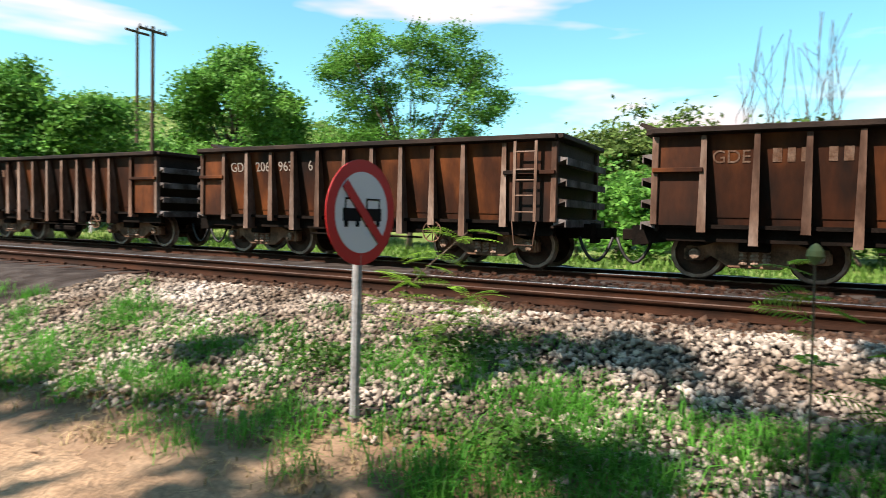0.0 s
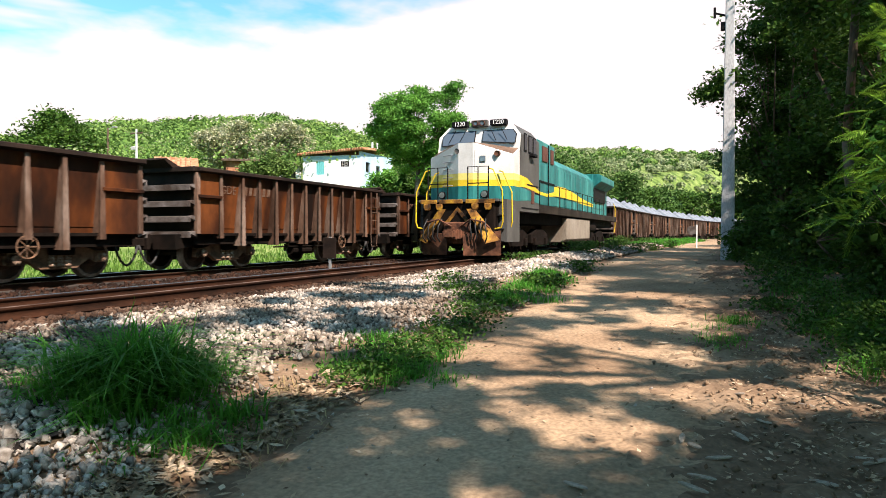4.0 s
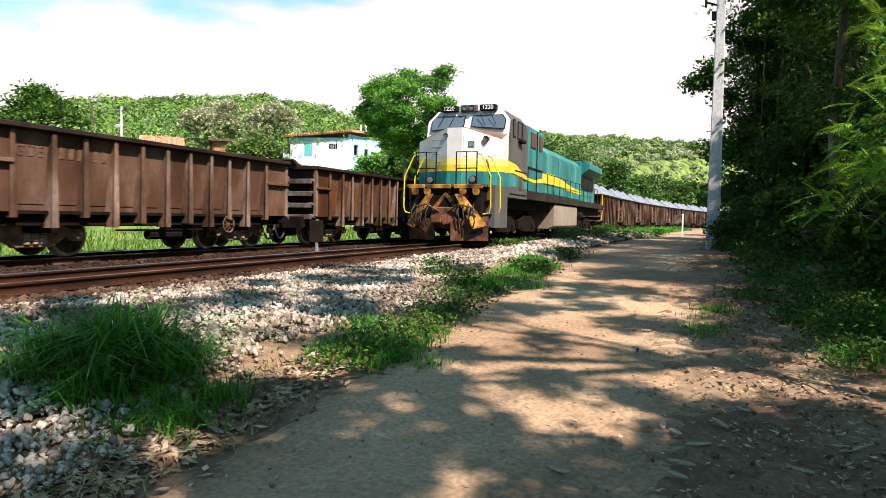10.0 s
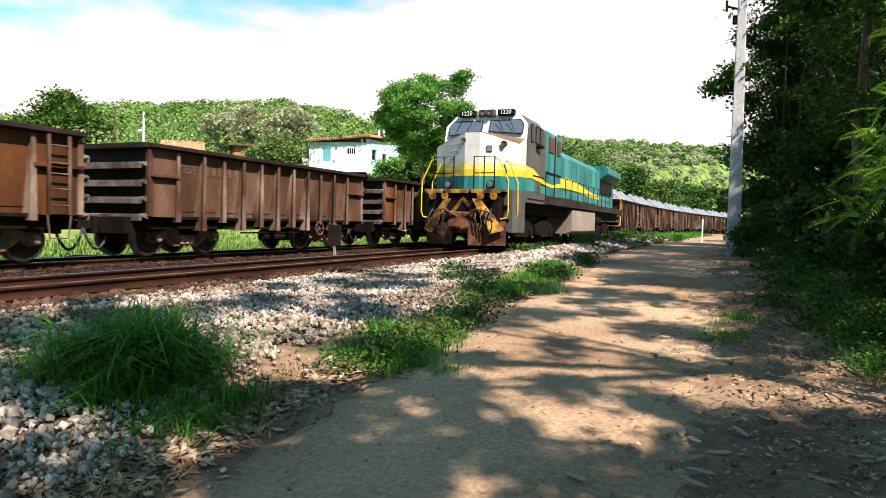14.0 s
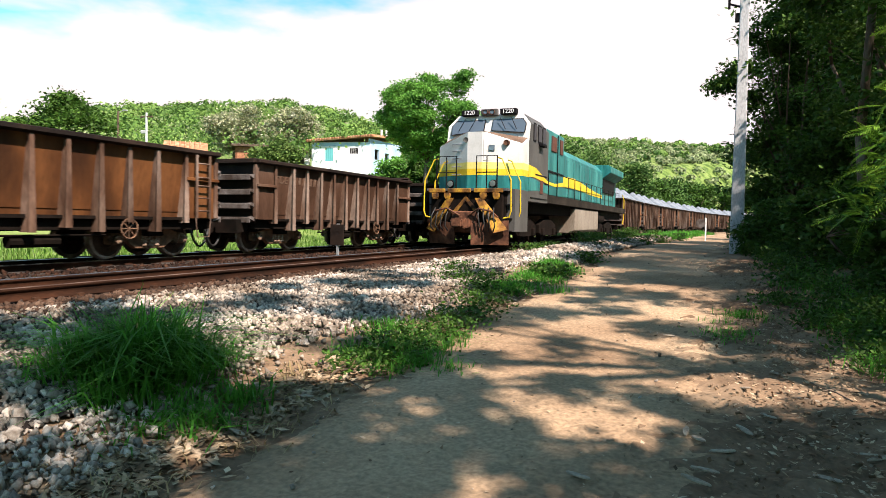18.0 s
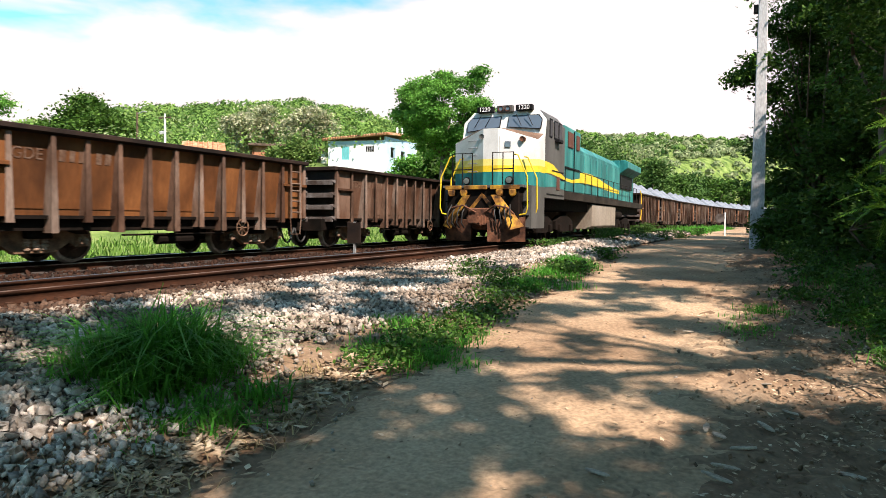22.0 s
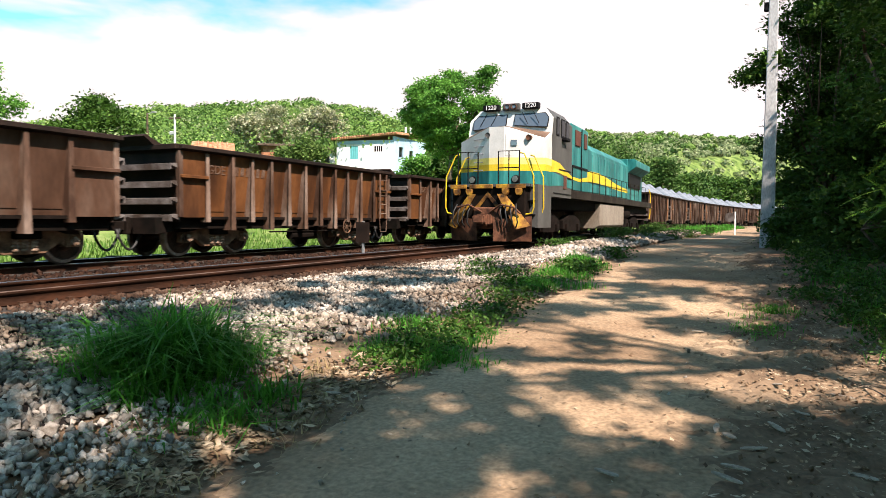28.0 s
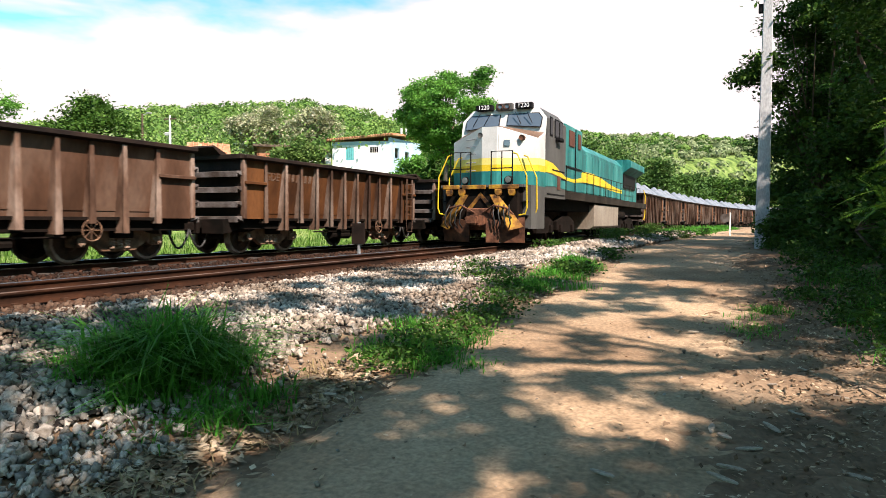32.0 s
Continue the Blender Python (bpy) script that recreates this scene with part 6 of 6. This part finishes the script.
def build_litter():
    rng = np.random.default_rng(33)
    n = 20000
    x = np.where(rng.random(n) < 0.68, rng.normal(0.85, 0.6, n), rng.normal(-3.02, 0.15, n))
    x = np.where(rng.random(n) < 0.05, rng.uniform(-2.6, 0.6, n), x)
    y = 1.5 + 14.5 * rng.random(n) ** 1.3
    z = ground_z(x, y) + 0.03
    a = rng.uniform(0, 2 * math.pi, n)
    s = np.where(x < -2.5, rng.uniform(0.015, 0.060, n), rng.uniform(0.006, 0.030, n))[:, None]
    d, w = np.stack([np.cos(a), np.sin(a), rng.normal(0, 0.25, n)], -1), np.stack([-np.sin(a), np.cos(a), rng.normal(0, 0.25, n)], -1)
    c = np.stack([x, y, z], -1)
    v = np.stack([c - d * s, c + w * s * 0.45, c + d * s, c - w * s * 0.45], 1).reshape(-1, 3)
    tagged(mesh_object("leaf_litter", v, np.arange(4 * n).reshape(n, 4), LITTER), "dry brown fallen leaves on the roadside soil", "leaf litter", kind="stuff")
    pod_mat = surface("pale_seed_pod", [(0.225, 0.18, 0.135), (0.36, 0.315, 0.255)], scale=12, rough=0.8, fine=60)
    bm = bmesh.new()
    ring = [(0.085 * math.cos(t), 0.020 * math.sin(t) * (1 + 0.2 * math.cos(3 * t))) for t in [2 * math.pi * k / 14 for k in range(14)]]
    slab(bm, ring, "z", 0.0, 0.012)
    pod = part("pod", bevelled(bm, 0.004), pod_mat)
    me = pod.data
    bpy.data.objects.remove(pod)
    spots = [(-0.71, 3.61), (-0.12, 4.45), (0.02, 4.29), (-0.07, 3.96), (-0.11, 3.80), (0.15, 4.73), (0.31, 5.09), (0.16, 5.74), (-0.20, 4.56), (0.87, 4.51), (0.80, 4.55), (1.05, 4.9), (0.55, 4.1), (-0.54, 7.54), (-2.9, 3.4), (-2.95, 4.2), (0.6, 5.6), (0.45, 6.3)]
    for sx, sy in spots:
        ob = new("seed_pod", me)
        ob.matrix_world = Matrix.Translation((sx, sy, float(road_z(np.float64(sy))) + 0.03 + max(0, sx - 0.6) * 0.03)) @ pose(0, 0, 0, rng.normal() * 6, rng.normal() * 6, rng.uniform(0, 360))
        tagged(ob, "dry pale seed pod fallen on the road", "seed pod", "fallen seed pods")
    for k in range(16):
        bm = bmesh.new()
        l = rng.uniform(0.12, 0.35)
        pipe(bm, [(-l, 0, 0.0), (-l * 0.3, rng.normal() * 0.02, 0.012), (l * 0.3, rng.normal() * 0.02, 0.008), (l, rng.normal() * 0.03, 0.0)], 0.006, 5)
        tw = part("twig", bm, BARK)
        sx, sy = (rng.uniform(0.0, 1.6), rng.uniform(3.2, 7.5)) if k % 3 else (rng.uniform(-3.2, -2.6), rng.uniform(2.6, 6))
        tw.matrix_world = Matrix.Translation((sx, sy, float(ground_z(sx, sy)) + 0.035)) @ pose(0, 0, 0, 0, 0, rng.uniform(0, 180))
        tagged(tw, "thin dry brown twig lying on the soil", "twig", "fallen twigs")


build_litter()


# ---- woods on the hills ----
def build_woods():
    rng = np.random.default_rng(51)
    for name, mat, count, seed, tone in (("hill_woods", WOODS, 1500, 1, 0), ("hill_woods", WOODSDEEP, 1100, 2, 1), ("hill_scrub", LEAFPALE, 700, 3, 2), ("hill_scrub", LEAFPALE, 700, 4, 3)):
        b = np.where(rng.random(count) < 0.72, rng.uniform(-6, 62, count), rng.uniform(62, 165, count))
        r = 72 + 240 * rng.random(count) ** 0.85
        if tone == 3:
            b, r = rng.uniform(-4, 22, count), 120 + 190 * rng.random(count)
        x, y = -r * np.sin(np.radians(b)), r * np.cos(np.radians(b))
        X = x - shift(y)
        ok = (X < -24) | (X > 12)
        if tone < 2:
            ok &= (b > 22) | (r < 130) | (rng.random(count) < 0.22)
        x, y, r = x[ok], y[ok], r[ok]
        z = ground_z(x, y)
        size = rng.uniform(1.5, 4.0, len(x)) * (0.7 if tone >= 2 else 1.0) * np.where((y > 0.93 * r) & (r > 170), 0.6, 1.0)
        k = 66
        d = rng.normal(size=(len(x), k, 3))
        d[:, :, 2] = np.abs(d[:, :, 2]) * 1.1 - 0.25
        d /= np.linalg.norm(d, axis=2, keepdims=True)
        reach = rng.uniform(0.72, 1.04, (len(x), k, 1))
        pts = np.stack([x, y, z + size * 0.7], -1)[:, None, :] + d * reach * (size[:, None, None] * np.array([1.15, 1.15, 0.9]))
        ob = leaf_cloud(name, pts.reshape(-1, 3), np.repeat(0.0034 * np.maximum(r, 80), k)[:, None], mat, None, rng, 1.3, facing=d.reshape(-1, 3))
        tagged(ob, ("sunlit green woods covering the hills", "darker green trees in the hillside woods", "pale scrub between the hillside trees", "green scrub on the far hillside")[tone], "woods", kind="stuff")


build_woods()


# ---- houses ----
def wall_run(bm, p, q, z0, z1, thick, holes=()):
    """A straight wall from p to q (plan), with openings (from, to, low, high) along it."""
    p, q = Vector((*p, 0)), Vector((*q, 0))
    d = (q - p)
    length = d.length
    d.normalize()
    nrm = Vector((-d.y, d.x, 0)) * thick

    def block(a, b, low, high):
        c = [p + d * a, p + d * b, p + d * b + nrm, p + d * a + nrm]
        hull(bm, [(v.x, v.y, low) for v in c], [(v.x, v.y, high) for v in c])
    at = 0.0
    for a, b, low, high in holes:
        block(at, a, z0, z1)
        block(a, b, z0, low)
        block(a, b, high, z1)
        at = b
    block(at, length, z0, z1)


def build_houses():
    L, C, Rr = polar(34.6, 72), polar(29.7, 70), polar(27.0, 76)
    back = (L[0] + Rr[0] - C[0], L[1] + Rr[1] - C[1])
    z0, z1 = 5.2, 10.2
    h = thing("house", Matrix.Identity(4), "white plastered house with blue trim and clay tile roof", "house")
    bm = bmesh.new()
    wall_run(bm, L, C, z0, z1, 0.2, ((1.5, 2.4, 8.2, 9.6), (4.2, 5.1, 9.0, 9.6)))
    part("front_wall", bm, PLASTER, h)
    bm = bmesh.new()
    wall_run(bm, C, Rr, z0, z1 + 0.4, 0.2, ((1.0, 1.9, 8.5, 9.6), (3.2, 4.1, 7.2, 9.4)))
    part("side_wall", bm, BLUEWALL, h)
    bm = bmesh.new()
    wall_run(bm, Rr, back, z0, z1, 0.2)
    wall_run(bm, back, L, z0, z1, 0.2)
    part("rear_wall", bm, PLASTER, h)
    dl = (Vector((*C, 0)) - Vector((*L, 0))).normalized()
    out = Vector((dl.y, -dl.x, 0))
    for a, b, low, high, mat in ((1.5, 2.4, 8.2, 9.6, SHUTTER), (4.2, 5.1, 9.0, 9.6, BLACK)):
        p, q = Vector((*L, 0)) + dl * a, Vector((*L, 0)) + dl * b
        bm = bmesh.new()
        hull(bm, [(*(p - out * 0.08).xy, low), (*(q - out * 0.08).xy, low), (*(q - out * 0.04).xy, low), (*(p - out * 0.04).xy, low)], [(*(p - out * 0.08).xy, high), (*(q - out * 0.08).xy, high), (*(q - out * 0.04).xy, high), (*(p - out * 0.04).xy, high)])
        w = part("window", bm, mat, h)
        for k in range(1, 4):
            bm = bmesh.new()
            m = p.lerp(q, k / 4) - out * 0.01
            rod(bm, (m.x, m.y, low), (m.x, m.y, high), 0.025, 5)
            part("bar", bm, SHUTTER if mat is SHUTTER else PLASTER, w)
    # blue band under the eaves
    bm = bmesh.new()
    a, b = Vector((*L, 0)) + out * 0.02, Vector((*C, 0)) + out * 0.02
    hull(bm, [(a.x, a.y, 9.8), (b.x, b.y, 9.8), (b.x - out.x * .015, b.y - out.y * .015, 9.8), (a.x - out.x * .015, a.y - out.y * .015, 9.8)], [(a.x, a.y, 10.15), (b.x, b.y, 10.15), (b.x - out.x * .015, b.y - out.y * .015, 10.15), (a.x - out.x * .015, a.y - out.y * .015, 10.15)])
    part("eaves_band", bm, BLUEWALL, h)
    # roof slopes up towards the rear
    bm = bmesh.new()
    e0 = [Vector((*L, 10.2)) + out * 0.5 - dl * 0.5, Vector((*C, 10.75)) + out * 0.5 + dl * 0.4, Vector((*Rr, 11.25)) + dl * 0.4, Vector((*back, 10.8)) - dl * 0.5]
    hull(bm, [tuple(v) for v in e0], [tuple(v + Vector((0, 0, 0.16))) for v in e0])
    part("roof", bm, TILE, h)
    for k in range(26):
        bm = bmesh.new()
        f = (k + 0.5) / 26
        p, q = e0[0].lerp(e0[1], f) + Vector((0, 0, 0.17)), e0[3].lerp(e0[2], f) + Vector((0, 0, 0.17))
        rod(bm, p - (q - p) * 0.01, q, 0.10, 6)
        part("roof_tile", bm, TILE, h)
    # tank posts on the roof
    for k in (0.62, 0.70):
        bm = bmesh.new()
        p = e0[3].lerp(e0[2], k)
        rod(bm, p, p + Vector((0, 0, 1.4)), 0.12, 8)
        part("roof_post", bm, PLASTER, h)

    def hut(bearing, r, wide, deep, base, eave, ridge, wall, roof, label):
        x, y = polar(bearing, r)
        o = thing("house", Matrix.Translation((x, y, 0)) @ pose(0, 0, 0, 0, 0, bearing), label, "house")
        bm = bmesh.new()
        w2 = wide / 2
        wall_run(bm, (-w2, 0), (w2, 0), base, eave, 0.2, ((wide * 0.3, wide * 0.3 + 0.8, eave - 1.0, eave - 0.35), (wide * 0.62, wide * 0.62 + 0.9, base + 0.2, eave - 0.4)))
        part("front_wall", bm, wall, o)
        bm = bmesh.new()
        wall_run(bm, (w2, 0), (w2, deep), base, eave, 0.2)
        wall_run(bm, (w2, deep), (-w2, deep), base, eave, 0.2)
        wall_run(bm, (-w2, deep), (-w2, 0), base, eave, 0.2)
        part("rear_wall", bm, wall, o)
        bm = bmesh.new()
        for s in (1, -1):
            ya, yb = (-0.5, deep / 2) if s > 0 else (deep + 0.5, deep / 2)
            hull(bm, [(-w2 - 0.4, ya, eave), (w2 + 0.4, ya, eave), (w2 + 0.4, yb, ridge), (-w2 - 0.4, yb, ridge)], [(-w2 - 0.4, ya, eave + 0.14), (w2 + 0.4, ya, eave + 0.14), (w2 + 0.4, yb, ridge + 0.14), (-w2 - 0.4, yb, ridge + 0.14)])
        part("roof", bm, roof, o)
        for k in range(int(wide * 2)):
            bm = bmesh.new()
            xx = -w2 + (k + 0.5) / 2
            rod(bm, (xx, -0.5, eave + 0.16), (xx, deep / 2, ridge + 0.16), 0.09, 6)
            part("roof_tile", bm, roof, o)
    hut(44.6, 74, 3.6, 6, 4.2, 8.5, 10.0, BRICK, TILE, "low house with an orange clay tile roof")
    hut(39.1, 70, 4.2, 4, 4.2, 9.2, 9.55, BRICK, TIMBER, "unfinished raw brick house with a dark roof")
    hut(36.2, 78, 4.0, 4, 4.6, 9.7, 10.2, PLASTER, TIMBER, "small dark-roofed shed beside the white house")
    hut(56.0, 80, 6, 5, 3.5, 7.4, 8.6, BRICK, TILE, "brick house with a clay tile roof")


build_houses()


# ---- lines, posts, signs ----
def build_posts():
    def post(name, bearing, r, top, radius, mat, label, category, base=None):
        x, y = polar(bearing, r)
        z = float(ground_z(x, y)) - 0.1 if base is None else base
        o = thing(name, Matrix.Translation((x, y, z)), label, category)
        bm = bmesh.new()
        rod(bm, (0, 0, 0), (0, 0, top - z), radius, 8, radius * 0.7)
        part("shaft", bm, mat, o)
        return o, top - z
    o, h = post("street_lamp", 49.5, 78, 13.0, 0.14, TIMBER, "tall street lamp post below the hill", "street lamp")
    bm = bmesh.new()
    rod(bm, (0, 0, h - 0.15), (0.7, 0.2, h + 0.05), 0.05, 6)
    box(bm, 0.5, 1.0, 0.05, 0.35, h, h + 0.14)
    part("lamp_head", bm, GALV, o)
    o, h = post("utility_pole", 47.5, 70, 11.9, 0.14, CONCRETE, "white concrete utility pole among the houses", "pole")
    bm = bmesh.new()
    box(bm, -0.7, 0.0, -0.08, 0.08, h - 2.0, h - 1.65)
    part("transformer", bevelled(bm, 0.05), CONCRETE, o)
    bm = bmesh.new()
    box(bm, -0.8, 0.8, -0.06, 0.06, h - 0.45, h - 0.33)
    part("crossarm", bm, TIMBER, o)
    post("utility_pole", 43.6, 80, 10.4, 0.12, CONCRETE, "thin grey pole among the houses", "pole")
    # tall timber pole behind the wagons
    o, h = post("utility_pole", 142.5, 40, 11.6, 0.13, TIMBER, "tall dark timber pole with crossarms", "pole")
    bm = bmesh.new()
    box(bm, -0.9, 0.9, -0.05, 0.05, h - 0.30, h - 0.18)
    part("crossarm", bm, TIMBER, o)
    for k in (-0.8, -0.4, 0.0, 0.4, 0.8):
        bm = bmesh.new()
        lathe(bm, [(h - 0.18, 0.03), (h - 0.10, 0.05), (h - 0.04, 0.03)], "z", 8, (k, 0, 0))
        part("insulator", bm, HOSE, o)
    o2, h2 = post("utility_pole", 143.6, 44, 12.4, 0.12, TIMBER, "tall thin timber pole with a crossarm", "pole")
    bm = bmesh.new()
    box(bm, -0.8, 0.8, -0.05, 0.05, h2 - 0.30, h2 - 0.18)
    part("crossarm", bm, TIMBER, o2)
    post("utility_pole", 146.7, 42, 7.3, 0.12, CONCRETE, "short grey pole behind the wagons", "pole")
    # wire across the sky
    bm = bmesh.new()
    a, b = Vector((-70.0, -14.0, 24.9)), Vector((-52.3, 32.7, 21.4))
    pipe(bm, [a.lerp(b, k / 14) - Vector((0, 0, 1.2 * 4 * (k / 14) * (1 - k / 14))) for k in range(15)], 0.022, 4)
    tagged(part("power_line", bm, HOSE), "thin dark power line crossing the sky", "power line")

    # marker board between the tracks
    x, y = -9.55, 15.1
    z = float(ground_z(x, y))
    o = thing("marker_sign", Matrix.Translation((x, y, z)), "small grey marker board on a post between the tracks", "sign")
    bm = bmesh.new()
    box(bm, -0.03, 0.03, -0.03, 0.03, -0.1, 0.92)
    part("post", bm, GALV, o)
    bm = bmesh.new()
    box(bm, -0.21, 0.21, -0.045, -0.03, 0.34, 0.90)
    part("board", bevelled(bm, 0.005), RIMDARK, o)
    # white post by the road ahead
    x, y = polar(1.55, 38)
    z = float(ground_z(x, y))
    o = thing("marker_sign", Matrix.Translation((x, y, z)), "white post with a small grey board beside the track", "sign")
    bm = bmesh.new()
    box(bm, -0.035, 0.035, -0.035, 0.035, -0.1, 1.25)
    part("post", bm, PLASTER, o)
    bm = bmesh.new()
    lathe(bm, [(-0.06, 0.001), (-0.06, 0.24), (-0.045, 0.24), (-0.045, 0.001)], "y", 20, (-0.26, 0, 0.95))
    part("board", bm, DUSTY, o)

    # round no-passing sign
    x, y = -3.84, -2.79
    z = float(ground_z(x, y))
    o = thing("road_sign", Matrix.Translation((x, y, z)) @ pose(0, 0, 0, 0, 0, 0), "round no-overtaking sign with red border on a steel post", "road sign")
    bm = bmesh.new()
    rod(bm, (0, 0, -0.2), (0, 0, 1.80), 0.035, 10)
    part("post", bm, GALV, o)
    turn = pose(0, 0, 1.62 - z, 0, 0, 176)

    def disc(name, r0, r1, mat, lift, parent):
        bm = bmesh.new()
        lathe(bm, [(-0.034 - lift, r0), (-0.030, r1), (-0.028, r1)] if r0 else [(-0.034 - lift, 0.001), (-0.034 - lift, r1), (-0.028, r1)], "y", 40)
        ob = part(name, bm, mat, parent)
        return ob
    plate = disc("plate", 0, 0.375, SIGNRED, 0.0, o)
    plate.matrix_local = turn
    face = disc("white_face", 0, 0.288, SIGNWHITE, 0.004, plate)
    bm = bmesh.new()
    for cx in (-0.115, 0.115):
        box(bm, cx - 0.095, cx + 0.095, -0.043, -0.038, -0.06, 0.03)
        box(bm, cx - 0.075, cx - 0.065, -0.043, -0.038, 0.03, 0.10)
        box(bm, cx + 0.065, cx + 0.075, -0.043, -0.038, 0.03, 0.10)
        box(bm, cx - 0.075, cx + 0.075, -0.043, -0.038, 0.09, 0.102)
        for wx in (-0.06, 0.06):
            box(bm, cx + wx - 0.018, cx + wx + 0.018, -0.043, -0.038, -0.10, -0.06)
    part("car_symbol", bm, BLACK, plate)
    bm = bmesh.new()
    slab(bm, [(-0.225, 0.175), (-0.175, 0.225), (0.225, -0.175), (0.175, -0.225)], "y", -0.050, -0.044)
    part("red_bar", bm, SIGNRED, plate)
    # dead stalks above the shrub
    rng = np.random.default_rng(61)
    x, y = polar(91.3, 28)
    z = float(ground_z(x, y))
    o = thing("dead_shrub", Matrix.Translation((x, y, z)), "bare grey dead stalks rising from a shrub", "shrub")
    for k in range(34):
        bm = bmesh.new()
        y0 = rng.uniform(-1.8, 1.9)
        top = 9.6 - z - rng.uniform(0, 3.2)
        pts = [(0.2 * rng.normal(), y0 + 0.05 * j * rng.normal(), top * j / 6) for j in range(7)]
        pipe(bm, pts, 0.014, 5)
        for _ in range(3):
            j = rng.integers(3, 6)
            q = Vector(pts[j])
            rod(bm, q, q + Vector((rng.normal() * 0.2, rng.normal() * 0.25, rng.uniform(0.4, 1.1))), 0.013, 5, 0.005)
        part("stalk", bm, DUSTY, o)


build_posts()


# ---- what moves ----
# couplings are slack or stretched: how far each wagon runs ahead of even spacing
SLACK_AT = [-33, -32, -31, -30, -29, -28, -26, -25, -24, -22, -21, -20, -19, -18, -17, -14, -12, -11, -10, -9, -8, -7, -6, -5, -4, -1, 0]
SLACK = [-0.33, -0.22, -0.27, 0.23, 0.15, 0.04, -0.06, 0.05, 0.22, 0.25, 0.15, 0.52, 0.50, 0.35, 0.24, 0.24, 0.26, 0.36, 0.36, 0.32, 0.15, 0.24, 0.12, 0.02, 0.10, 0.15, 0.22]


def tail_at(n, t):
    return -2.32 + 10.66 * t - 0.005 * t * (t - 32) + n * LENGTH + float(np.interp(n, SLACK_AT, SLACK))


def creep(t):
    """The standing train starts to creep forward near the end."""
    return -CREEP * float(step(23.0, 34.0, np.float64(t)))


CREEP = 0.55


def motions():
    times = [i * 2.0 for i in range(17)]
    for n, ob in empties:
        walk(ob, [(t, track(tail_at(n, t) + BODY, FAR_X)) for t in times])
    slow = [0.0, 23.0, 24.0, 25.0, 26.0, 27.0, 28.0, 29.0, 30.0, 31.0, 32.0]
    for s, ob in loaded:
        walk(ob, [(t, track(s + creep(t), NEAR_X)) for t in slow])
    for ob in engines:
        walk(ob, [(t, track(LOCO_Y + creep(t), NEAR_X)) for t in slow])
    radius = 0.42
    sets = {}
    for n, ob in empties:
        for truck in ob.children:
            for w in truck.children:
                if w.name.startswith("wheelset"):
                    sets.setdefault(round(w.location.y, 2), []).append(w)
    for k, group in sets.items():
        rows = []
        for i in range(0, 32 * 20 + 1):
            t = i / 20
            rows.append((t, pose(0, k, 0.42, -math.degrees((tail_at(0, t) + 2.32) / radius))))
        walk(group[0], rows)
        keys = group[0].animation_data
        for w in group[1:]:
            w.rotation_mode = "QUATERNION"
            w.animation_data_create()
            w.animation_data.action = keys.action
            w.animation_data.action_slot = keys.action_slot


motions()
